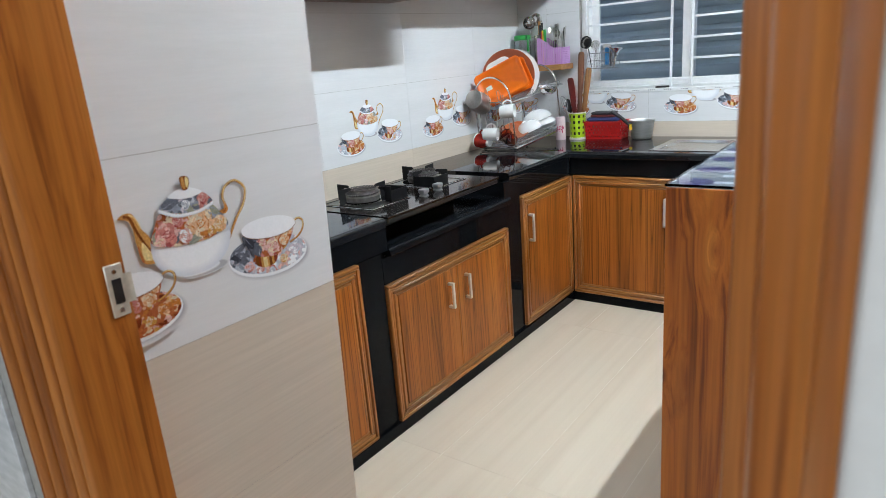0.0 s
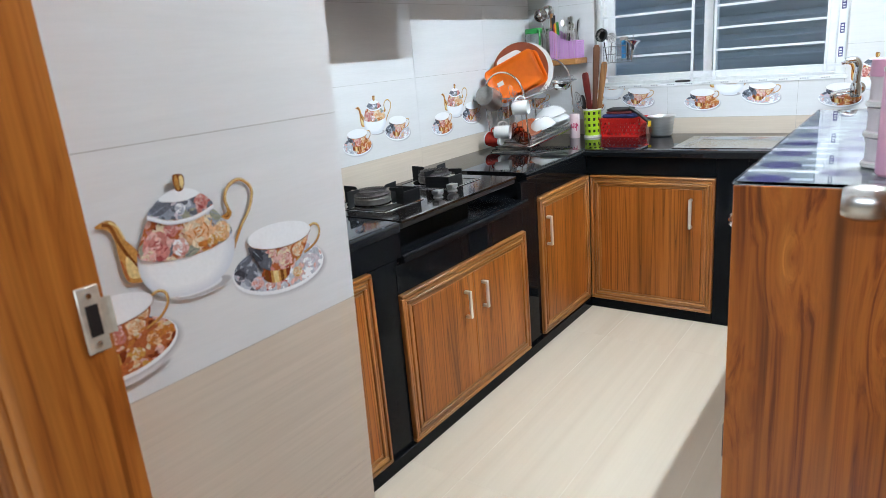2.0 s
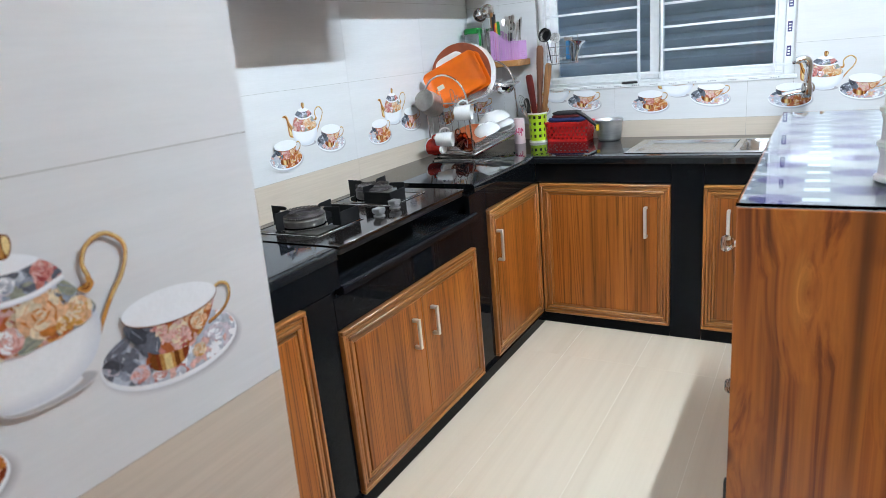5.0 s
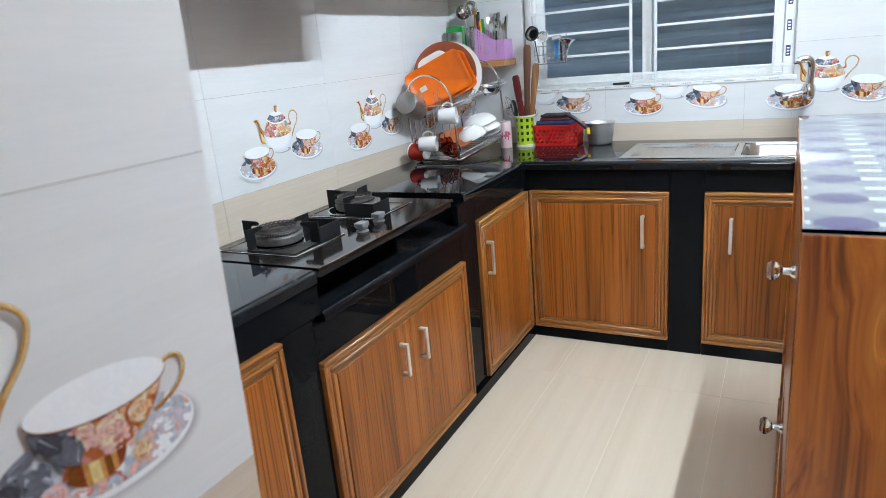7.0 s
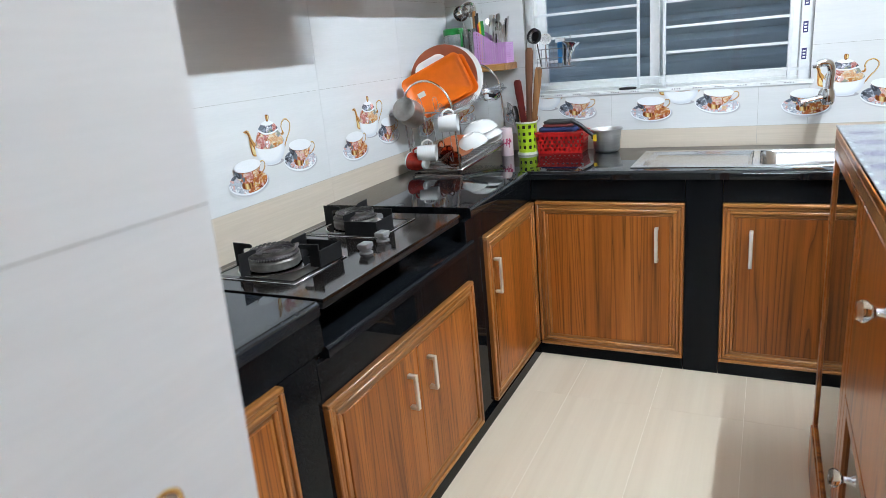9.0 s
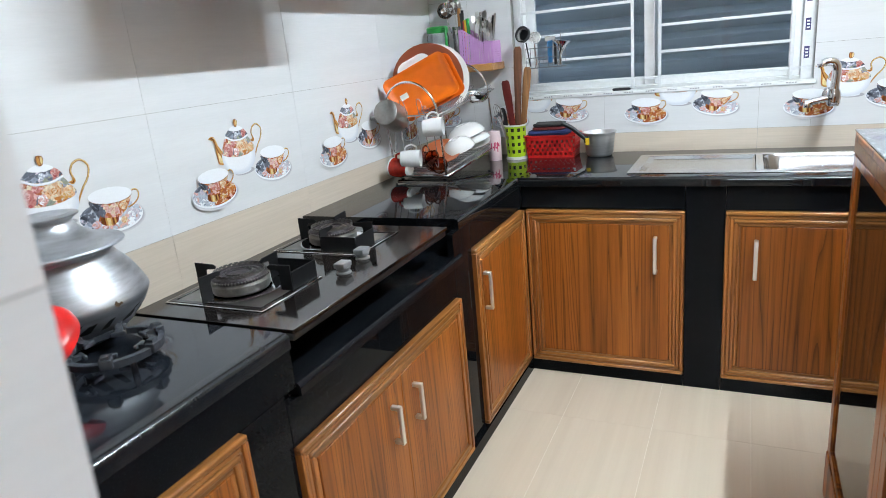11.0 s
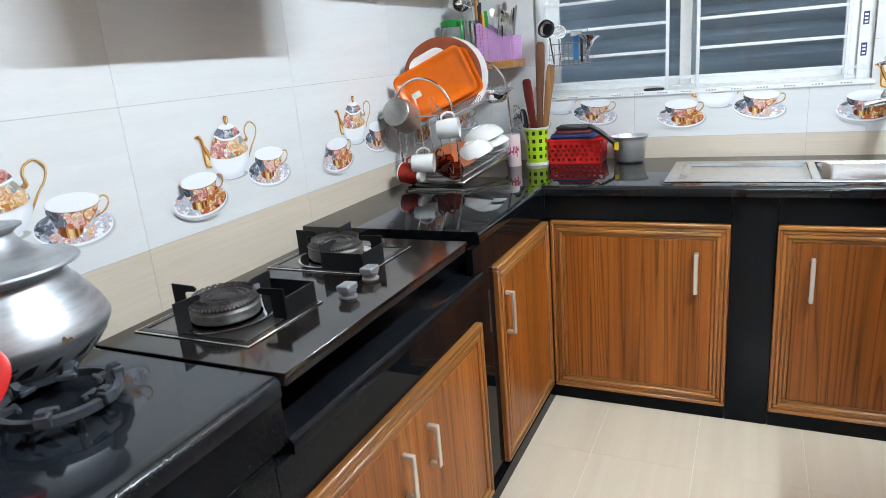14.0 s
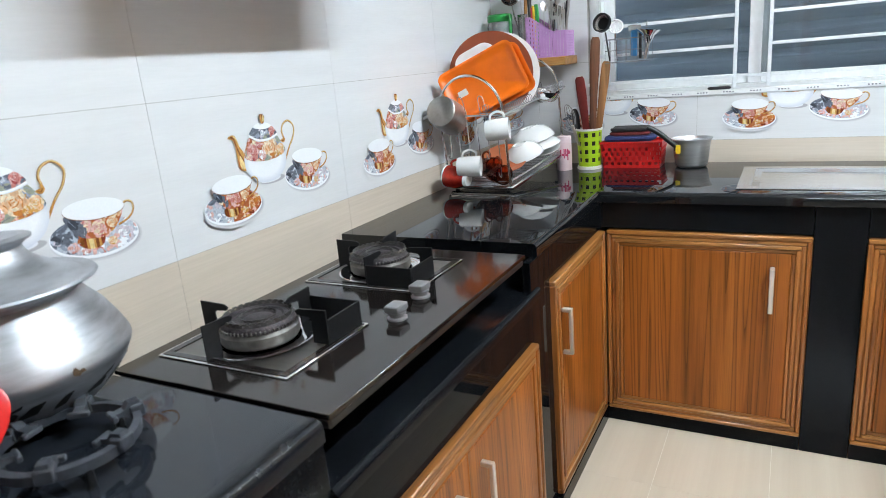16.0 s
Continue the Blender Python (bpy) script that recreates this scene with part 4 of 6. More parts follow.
BAND = shape([(0.265, 0.222), (0.250, 0.205), (0.2395, 0.180), (0.268, 0.167), (0.313, 0.162), (0.353, 0.166), (0.3785, 0.178), (0.366, 0.200), (0.350, 0.217), (0.307, 0.211)])
BELLY = shape([(0.265, 0.222), (0.250, 0.205), (0.238, 0.180), (0.238, 0.152), (0.252, 0.129), (0.273, 0.117), (0.305, 0.112), (0.337, 0.115), (0.364, 0.130), (0.378, 0.153), (0.379, 0.172), (0.366, 0.200), (0.350, 0.217), (0.307, 0.211)])
COLLAR = shape([(0.263, 0.226), (0.270, 0.238), (0.286, 0.247), (0.312, 0.250), (0.336, 0.242), (0.350, 0.231), (0.352, 0.219), (0.307, 0.213)])
SPOUT = shape([(0.196, 0.229), (0.210, 0.2345), (0.221, 0.229), (0.227, 0.209), (0.241, 0.187), (0.246, 0.152), (0.221, 0.155), (0.2165, 0.184), (0.2155, 0.210), (0.210, 0.223)])
HANDLE = [(0.366, 0.200), (0.379, 0.206), (0.376, 0.224), (0.385, 0.240), (0.405, 0.246), (0.422, 0.230), (0.415, 0.205), (0.394, 0.180), (0.374, 0.150)]
POT = shade(0.321, 0.1150, 0.043, 0.0095, 0) + [
    ("spout_print", SPOUT, "gold"),
    ("spout_print", stroke([(0.205, 0.2305), (0.214, 0.226), (0.2195, 0.208), (0.227, 0.188), (0.236, 0.170)], 0.0042), "bronze"),
    ("spout_print", shape([(0.226, 0.186), (0.237, 0.166), (0.242, 0.156), (0.226, 0.158), (0.2225, 0.172)]), "pale_gold"),
    ("spout_print", stroke([(0.214, 0.2315), (0.2225, 0.224), (0.228, 0.207)], 0.0022), "pale_gold"),
    ("spout_print", stroke([(0.2175, 0.182), (0.2205, 0.165), (0.222, 0.156)], 0.0025), "rust"),
    ("handle_print", stroke(HANDLE, 0.0048), "bronze"), ("handle_print", stroke([(u + 0.0004, v + 0.0004) for u, v in HANDLE], 0.0038), "gold"),
    ("handle_print", stroke([(u + 0.001, v + 0.0008) for u, v in HANDLE[1:-1]], 0.0017), "pale_gold"),
    ("teapot_print", oval(0.3135, 0.1165, 0.0365, 0.0082, 0), "deep_shade"), ("teapot_print", oval(0.3135, 0.1175, 0.0360, 0.0078, 0), "grade_3_shade"),
    *(("teapot_print", [(0.292 + (u - 0.292) * (1 - 0.032 * k), 0.172 + (v - 0.172) * (1 - 0.032 * k)) for u, v in BELLY], "grade_%d_shade" % k) for k in range(8)),
    ("teapot_print", BAND, "rust")]
POT += bouquet(3, BAND, 240, 0.0105, lambda s, t: (RUSTY + ("rose",) if t > 0.7 else ROSY) if s < 0.45 else (("peach", "cream", "orange", "amber", "pale_rose", "rust") if s < 0.74 else ("leaf", "pale_blue", "steel_blue", "amber", "cream", "leaf", "slate")))
POT += within(leafy(0.243, 0.176, 0.03, 0.018, 55, "leaf", "slate") + leafy(0.241, 0.168, 0.026, 0.016, 15, "slate") + leafy(0.300, 0.164, 0.034, 0.014, 22, "leaf", "slate") + leafy(0.338, 0.166, 0.03, 0.014, 60, "leaf") + leafy(0.348, 0.214, 0.028, 0.018, -30, "leaf", "steel_blue")
              + leafy(0.362, 0.200, 0.02, 0.016, -60, "pale_blue", "slate") + leafy(0.278, 0.170, 0.02, 0.012, 70, "slate", "leaf")
              + blossom(0.297, 0.178, 0.0125, "rose", "pale_rose", "white", 30) + blossom(0.266, 0.188, 0.0200, "deep_rose", "rose", "pale_rose", 12) + blossom(0.251, 0.176, 0.0105, "rose", "pale_rose", "cream", 60)
              + blossom(0.327, 0.191, 0.0235, "orange", "peach", "cream", 40) + blossom(0.361, 0.183, 0.0150, "amber", "peach", "cream", 5) + blossom(0.288, 0.204, 0.0105, "deep_rose", "rose", "pale_rose", 0) + blossom(0.345, 0.174, 0.009, "rust", "amber", "cream", 25), BAND)
POT += [("lid_print", COLLAR, "steel_blue")] + bouquet(9, COLLAR, 90, 0.010, lambda s, t: ("slate", "steel_blue", "pale_blue", "lilac", "slate", "leaf") if s < 0.7 else ("rose", "deep_rose", "steel_blue", "pale_rose", "slate"))
POT += within(blossom(0.338, 0.231, 0.011, "deep_rose", "rose", "pale_rose", 10) + blossom(0.306, 0.227, 0.008, "steel_blue", "pale_blue", "white", 10) + leafy(0.266, 0.228, 0.03, 0.016, 20, "slate", "steel_blue"), COLLAR)
POT += [("lid_print", stroke([(0.260, 0.226), (0.285, 0.2135), (0.307, 0.2105), (0.330, 0.2115), (0.355, 0.219)], 0.0052), "cool_shade"), ("lid_print", stroke([(0.260, 0.227), (0.285, 0.2145), (0.307, 0.2115), (0.330, 0.2125), (0.355, 0.220)], 0.0038), "white"),
        ("lid_print", shape([(0.279, 0.243), (0.296, 0.252), (0.318, 0.252), (0.338, 0.241), (0.310, 0.236)]), "white"),
        ("knob_print", shape([(0.305, 0.271), (0.318, 0.269), (0.319, 0.259), (0.314, 0.250), (0.306, 0.250), (0.303, 0.260)]), "bronze"),
        ("knob_print", shape([(0.3065, 0.269), (0.310, 0.2685), (0.311, 0.252), (0.3075, 0.252), (0.305, 0.260)]), "gold"),
        ("knob_print", shape([(0.3135, 0.268), (0.3175, 0.267), (0.318, 0.259), (0.314, 0.252), (0.312, 0.258)]), "pale_gold")]
POT += [("handle_print", stroke([(0.366, 0.203), (0.373, 0.1985), (0.379, 0.204), (0.375, 0.211)], 0.0048), "gold"), ("handle_print", stroke([(0.368, 0.202), (0.374, 0.200), (0.377, 0.205)], 0.0016), "bronze")]
POT = [(name, [(u - 0.006, v - 0.003) for u, v in pts], ink) for name, pts, ink in POT]
SET = cup_shapes(0, 0, 0, 0) + POT + cup_shapes(-0.2745, -0.0225, 1, 4)


def print_set(tile, start, place, bounds, foot=ROW0):
    """One tea set on one tile, cut off at the bounds (u0, u1, z0, z1); each print lies a hair above the one below it."""
    bags = {}
    for k, (name, pts, ink) in enumerate(SET):
        poly = [(start + u, foot + v) for u, v in pts]
        for axis, lim, below in ((0, bounds[0], False), (0, bounds[1], True), (1, bounds[2], False), (1, bounds[3], True)):
            if poly:
                poly = clip(poly, axis, lim, below)
        if len(poly) > 2:
            bags.setdefault((name, ink), Bag()).add([place(u, v, 0.0092 + 0.0000035 * k) for u, v in poly], [tuple(range(len(poly)))])
    for (name, ink), b in bags.items():
        part(name, b, INK[ink], tile, smooth=False)


for start, tile in PRINTED_WEST.items():
    print_set(tile, start, west, (PY1 + 0.002, YN - 0.002, 0.9, 1.3), 0.911)
for start, tile in PRINTED_NORTH.items():
    print_set(tile, start, north, (XW + 0.002, XE - 0.002, 0.9, WZ0 - 0.013 if start < -0.6 else 1.3), 0.903)
for start, tile in PRINTED_RETURN.items():
    print_set(tile, start, ret, (PY0 + 0.009, PY1 - 0.002, 0.9, 1.3))

# ---- door, strike plate ----
strike = part("strike_plate", box(Bag(), -0.7352, -0.7325, 0.675, 0.699, 1.040, 1.112, 0.001), M_BRASS, frame_, "dull nickel strike plate")
lip = Bag()
rings(lip, [[(x, y, 1.056), (x, y, 1.096), (x + 0.0016, y, 1.096), (x + 0.0016, y, 1.056)] for x, y in ((-0.734, 0.697), (-0.7335, 0.702), (-0.7325, 0.705), (-0.7305, 0.7072))])
part("lip", lip, M_BRASS, strike)
# Black patch on the plate, painted in for the shade inside the latch opening.
part("latch_hole", box(Bag(), -0.7326, -0.7318, 0.681, 0.694, 1.058, 1.092, 0.0003), M_BLACK, strike)
for z in (1.049, 1.102):
    part("screw", lathe(Bag(), [(0.0, 0.0), (0.0035, 0.0), (0.003, 0.0012), (0.0, 0.0015)], (-0.7326, 0.687, z), 12, Matrix.Rotation(radians(90), 4, "Y")), M_STEEL, strike)
door = thing("door_1", (0.016, 0.80, 0), "polished teak kitchen door standing open", "door", kind="structure")
leaf = part("leaf", box(Bag(), -0.003, 0.035, 0.80, 1.565, 0.012, 2.035, 0.003), M_TEAK, door)
for z0, z1 in ((0.18, 0.82), (1.14, 1.88)):
    for x0, x1 in ((-0.0065, -0.0025), (0.0345, 0.0385)):
        part("panel", box(Bag(), x0, x1, 0.92, 1.44, z0, z1, 0.0019), M_TEAK, leaf)
for s, x in ((-1, -0.003), (1, 0.035)):
    kb = Bag()
    turn = Matrix.Rotation(radians(90 * s), 4, "Y")
    lathe(kb, [(0.0, 0), (0.037, 0), (0.038, 0.003), (0.038, 0.030), (0.035, 0.035), (0.024, 0.038), (0.020, 0.044), (0.012, 0.052), (0.0095, 0.058), (0.0095, 0.078), (0.013, 0.082), (0.0235, 0.0835), (0.0255, 0.086), (0.0275, 0.100), (0.0275, 0.118), (0.0250, 0.132), (0.0215, 0.1385), (0.018, 0.1395), (0.0, 0.1400)], (x, 1.495, 1.052), 28, turn)
    if s < 0:
        part("door_knob", kb, M_STEEL, leaf, "round stainless door knob")
for z in (0.45, 1.75):
    part("hinge", lathe(Bag(), [(0, 0), (0.006, 0), (0.006, 0.09), (0, 0.09)], (-0.004, 0.792, z), 12), M_STEEL, door)

# ---- tube light ----
tl = thing("tube_light", (XE - 0.03, 2.45, 2.76), "white tube light fixture on the wall", "tube light")
part("batten", box(Bag(), XE - 0.040, XE, 1.91, 2.99, 2.715, 2.75, 0.004), M_WHITE, tl)
for y0 in (1.915, 2.965):
    part("socket", box(Bag(), XE - 0.082, XE - 0.040, y0, y0 + 0.02, 2.715, 2.75, 0.004), M_WHITE, tl)
part("tube", lathe(Bag(), [(0, 0), (0.013, 0), (0.013, 1.03), (0, 1.03)], (XE - 0.065, 1.935, 2.732), 14, Matrix.Rotation(radians(-90), 4, "X")), M_TUBE, tl)

# ---- pierced sheets ----
def pierced(b, surf, nu, nv, keep, wrap=False, thick=0.0022):
    """A sheet with holes. surf(s, t, w): s and t from 0 to 1, w the way out; keep(i, j): whether the cell is solid."""
    solid_ = lambda i, j: 0 <= j < nv and (wrap or 0 <= i < nu) and keep(i % nu, j)
    for i in range(nu):
        for j in range(nv):
            if not keep(i, j):
                continue
            c = [(i / nu, j / nv), ((i + 1) / nu, j / nv), ((i + 1) / nu, (j + 1) / nv), (i / nu, (j + 1) / nv)]
            o, n_ = [surf(s, t, thick) for s, t in c], [surf(s, t, 0) for s, t in c]
            faces = [(0, 1, 2, 3), (7, 6, 5, 4)]
            for k, (di, dj) in enumerate(((0, -1), (1, 0), (0, 1), (-1, 0))):
                if not solid_(i + di, j + dj):
                    faces.append((k, (k + 1) % 4, 4 + (k + 1) % 4, 4 + k))
            b.add(o + n_, faces)
    return b


# ---- hob ----
hob = thing("gas_hob", (-1.58, 2.31, 0.712), "black glass two-burner gas hob set over a lowered ledge", "gas hob")
part("body", box(Bag(), -1.76, -1.58, 1.985, 2.64, 0.712, 0.795, 0.004), M_BLACK, hob)
part("under_frame", box(Bag(), -1.797, -1.366, 1.942, 2.676, 0.7955, 0.8133, 0.004), M_BLACK, hob)
part("glass_top", box(Bag(), -1.80, -1.362, 1.938, 2.680, 0.8135, 0.8225, 0.0010), M_BLACKGLASS, hob, "dark brown-black glass top")
ZH = 0.8225


def burner(cx, cy):
    x0, x1, y1 = -0.130, 0.150, 0.111          # half sizes of the inset plate about the burner

    def bars(name, i, w, h, mat, lab):
        for a0, a1, b0, b1 in ((x0 + i, x1 - i, -y1 + i, -y1 + i + w), (x0 + i, x1 - i, y1 - i - w, y1 - i), (x0 + i, x0 + i + w, -y1 + i + w, y1 - i - w), (x1 - i - w, x1 - i, -y1 + i + w, y1 - i - w)):
            part(name, box(Bag(), cx + a0, cx + a1, cy + b0, cy + b1, ZH + 0.0003, ZH + h, 0.0008), mat, hob, lab)

    part("drip_plate", box(Bag(), cx + x0 + 0.0185, cx + x1 - 0.0185, cy - y1 + 0.0185, cy + y1 - 0.0185, ZH + 0.0002, ZH + 0.0022, 0.0008), M_PLATE, hob, "dull steel drip plate")
    bars("trim", 0, 0.0045, 0.003, M_CHROME, "bright steel trim")
    bars("inner_frame", 0.005, 0.0130, 0.0042, M_BLACKGLASS, "black inner frame")
    part("burner_dish", lathe(Bag(), [(0.070, 0), (0.087, 0), (0.092, 0.0015), (0.0945, 0.003), (0.092, 0.004), (0.085, 0.002), (0.070, 0.001), (0.070, 0)], (cx, cy, ZH + 0.0023), 48), M_CHROME, hob, "bright steel ring")
    part("burner_base", lathe(Bag(), [(0, 0), (0.064, 0), (0.068, 0.006), (0.068, 0.02), (0.063, 0.026), (0, 0.026)], (cx, cy, ZH + 0.006), 40), M_BURNER, hob, "greyed burner base")
    cap = part("burner_cap", lathe(Bag(), [(0, 0), (0.064, 0), (0.066, 0.003), (0.064, 0.008), (0.060, 0.012), (0.0555, 0.0135), (0.052, 0.0105), (0.044, 0.0125), (0.040, 0.0095), (0.030, 0.0120), (0.026, 0.0095), (0.014, 0.0125), (0, 0.012)], (cx, cy, ZH + 0.0322), 40), M_SOOTY, hob, "sooty cast burner cap")
    for k in range(56):
        a = 2 * math.pi * k / 56
        b = Bag()
        box(b, 0.0640, 0.0685, -0.0014, 0.0014, 0.0, 0.005, 0.0005)
        b.turn(Matrix.Translation((cx, cy, ZH + 0.034)) @ Matrix.Rotation(a, 4, "Z"))
        part("port", b, M_BURNER, cap)
    for r0, z0, h in ((0.0575, 0.0445, 0.0085), (0.030, 0.0430, 0.0050)):
        part("crown", pierced(Bag(), lambda s, t, w: (cx + (r0 + w) * math.cos(2 * math.pi * s), cy + (r0 + w) * math.sin(2 * math.pi * s), ZH + z0 + h * t), 84 if r0 > 0.05 else 48, 4, lambda i, j: not (j == 1 and i % 3 == 1) and not (j == 3 and i % 3 == 0), True, 0.0012), M_BURNER, cap, "pierced ring of the burner cap")
    return cap


M_PLATE = plain("dull_drip_steel", (0.22, 0.21, 0.195), 0.3, 0.9, vary=0.25, scale=30, stretch=(0.2, 1, 1))
M_BURNER = plain("heat_greyed_metal", (0.15, 0.14, 0.13), 0.5, 0.7, vary=0.4, scale=50, bump=0.2)
M_SOOTY = plain("sooty_iron", (0.060, 0.048, 0.052), 0.55, 0.5, vary=0.7, scale=240, bump=0.9)


def blade(pts, at, turn, thick=0.0028):
    """A pan support cut from sheet: an outline in its own plane, stood up and turned."""
    b = Bag()
    rings(b, [[(u, w, v) for u, v in pts] for w in (-thick / 2, thick / 2)])
    return b.turn(Matrix.Translation(at) @ Matrix.Rotation(radians(turn), 4, "Z"))


ARM = [(0.0, 0.0), (0.032, 0.0), (0.031, 0.040), (0.035, 0.045), (0.060, 0.047), (0.064, 0.053), (0.056, 0.058), (0.0, 0.060)]
for cx, cy in ((-1.637, 2.111), (-1.637, 2.500)):
    burner(cx, cy)
    zb = ZH + 0.0044
    side_ = 1 if cy < 2.3 else -1           # the far burner mirrors the near one
    for dx, dy, turn in ((-0.020, -0.105 * side_, 88 * side_), (-0.122, -0.010 * side_, 0), (0.030, 0.104 * side_, -90 * side_), (0.140, 0.010 * side_, 180)):
        part("pan_support", blade(ARM, (cx + dx, cy + dy, zb), turn), M_IRON, hob, "matt black pan support")
    for x0, x1, y0, y1 in ((0.0315, 0.141, 0.1015, 0.1045), (0.138, 0.141, 0.0115, 0.1015)):
        ya, yb = sorted((y0 * side_, y1 * side_))
        part("support_box", box(Bag(), cx + x0, cx + x1, cy + ya, cy + yb, zb, zb + 0.043, 0.0008), M_IRON, hob)
for kx, ky in ((-1.452, 2.262), (-1.466, 2.374)):
    kn = part("control_knob", lathe(Bag(), [(0, 0), (0.019, 0), (0.019, 0.003), (0.014, 0.005), (0.014, 0.009), (0.018, 0.011), (0.018, 0.015), (0, 0.015)], (kx, ky, ZH), 28), M_KNOB, hob, "satin grey control knob")
    part("grip", box(Bag(), kx - 0.015, kx + 0.015, ky - 0.019, ky + 0.018, ZH + 0.0145, ZH + 0.028, 0.002), M_KNOB, kn)

# ---- spare iron burner ring, pot and red lid on the left worktop ----
rx, ry, rz = -1.612, 1.742, ZT
stand = thing("burner_stand", (rx, ry, rz), "black cast-iron burner ring with six prongs on the worktop", "burner stand")
rb = Bag()
n = 44
rings(rb, [[(rx + r * math.cos(2 * math.pi * k / n), ry + r * math.sin(2 * math.pi * k / n), rz + z) for k in range(n)] for r, z in ((0.077, 0.024), (0.085, 0.023), (0.086, 0.036), (0.076, 0.037), (0.077, 0.024))], caps=False)
part("ring", rb, M_DUSTIRON, stand)
for k in range(6):
    a = radians(60 * k + 12)
    b = Bag()
    rings(b, [[(u, w, v) for u, v in ((0.050, 0.034), (0.051, 0.039), (0.068, 0.041), (0.075, 0.049), (0.088, 0.049), (0.091, 0.036), (0.088, 0.024), (0.075, 0.026), (0.067, 0.033))] for w in (-0.0068, 0.0068)])
    box(b, 0.050, 0.058, -0.014, 0.014, 0.031, 0.040, 0.002)
    box(b, 0.074, 0.092, -0.011, 0.011, 0.026, 0.044, 0.002)
    b.turn(Matrix.Translation((rx, ry, rz)) @ Matrix.Rotation(a, 4, "Z"))
    part("prong", b, M_DUSTIRON, stand)
    if k % 2:
        part("foot", lathe(Bag(), [(0, 0), (0.006, 0), (0.005, 0.024), (0, 0.024)], (rx + 0.081 * math.cos(a + 0.5), ry + 0.081 * math.sin(a + 0.5), rz), 12), M_IRON, stand)

px, py = -1.792, 1.798
pot = thing("cooking_pot", (px, py, ZT), "dented aluminium round-bellied cooking pot with a lid", "cooking pot")
part("body", lathe(Bag(), [(0.0, 0.0), (0.0611, 0.0), (0.0837, 0.0107), (0.1143, 0.0364), (0.1379, 0.0642), (0.1496, 0.0856), (0.1516, 0.0930), (0.1508, 0.0975), (0.1420, 0.1176), (0.1261, 0.1455), (0.1064, 0.1691), (0.0995, 0.1798), (0.1024, 0.1862), (0.1162, 0.1905), (0.1182, 0.1926), (0.1034, 0.1915), (0.0965, 0.1819), (0.0, 0.1712)], (px, py, ZT), 64), M_ALU, pot)
lid = part("lid", lathe(Bag(), [(0.0, 0.1947), (0.1252, 0.1942), (0.1271, 0.1969), (0.1242, 0.2001), (0.1130, 0.1995), (0.0985, 0.2050), (0.073, 0.2165), (0.053, 0.2300), (0.045, 0.2405), (0.0425, 0.248), (0.0, 0.248)], (px, py, ZT), 64), M_ALU, pot)
part("lid_knob", lathe(Bag(), [(0.0, 0.248), (0.0425, 0.248), (0.050, 0.2545), (0.057, 0.258), (0.057, 0.261), (0.042, 0.2635), (0.036, 0.2600), (0.0, 0.2590)], (px, py, ZT), 40), M_ALU, lid)
random.seed(4)
for k in range(11):
    a = radians(-75 + 17 * k + random.uniform(-4, 4))
    b = Bag()
    w = random.uniform(0.010, 0.022)
    pts = [(-w, 0.046), (w * 0.4, 0.050), (w * 1.2, 0.070 + random.uniform(-0.004, 0.006)), (w * 0.2, 0.066), (-w * 0.8, 0.052)]

    def on_pot(u, v, d, a=a):
        r = 0.1143 + (v - 0.0364) * 0.85 if v < 0.0642 else 0.1379 + (v - 0.0642) * 0.575
        t = a + u / r
        return (px + (r + d) * math.cos(t), py + (r + d) * math.sin(t), ZT + v)

    prism(b, pts, lambda u, v, d: on_pot(u, v, d + 0.0004), 0.0006)
    part("soot_mark", b, M_SOOT, pot)

def on_belly(u, v, d):
    r = 0.1512 - abs(v - 0.092) * 0.35
    t = radians(-2) + u / r
    return (px + (r + d) * math.cos(t), py + (r + d) * math.sin(t), ZT + v)


stain = Bag()
prism(stain, shape([(-0.008, 0.092), (-0.006, 0.098), (-0.002, 0.100), (0.001, 0.095), (0.007, 0.096), (0.009, 0.092), (0.003, 0.091), (0.000, 0.088), (-0.004, 0.090)], 3), lambda u, v, d: on_belly(u, v, d + 0.0012), 0.0008)
part("burnt_stain", stain, M_BURNT, pot, "brown burnt-on stain")

rl = thing("red_colander", (-1.68, 1.605, ZT), "bright red plastic colander propped beside the pot", "colander")
lb = Bag()
tilt = Matrix.Translation((-1.671, 1.622, ZT + 0.092)) @ Vector((0.08, -0.48, 0.83)).to_track_quat("Z", "Y").to_matrix().to_4x4() @ Matrix.Scale(0.90, 4)
lathe(lb, [(0.0, 0.012), (0.058, 0.010), (0.066, 0.004), (0.082, -0.002), (0.091, -0.008), (0.095, -0.018), (0.095, -0.030), (0.090, -0.032), (0.088, -0.020), (0.080, -0.008), (0.0, 0.004)], (0, 0, 0), 48, tilt)
part("shell", lb, M_RED, rl)
for i in range(-3, 4):
    for j in range(-3, 4):
        if i * i + j * j < 9.5:
            part("dimple", lathe(Bag(), [(0, 0), (0.004, 0), (0.003, 0.0012), (0, 0.0014)], (0, 0, 0), 8, tilt @ Matrix.Translation((i * 0.018, j * 0.018, 0.0112))), M_REDDARK, rl)
part("rest", lathe(Bag(), [(0, 0), (0.030, 0), (0.036, 0.055), (0, 0.062)], (-1.677, 1.618, ZT), 32), M_RED, rl)

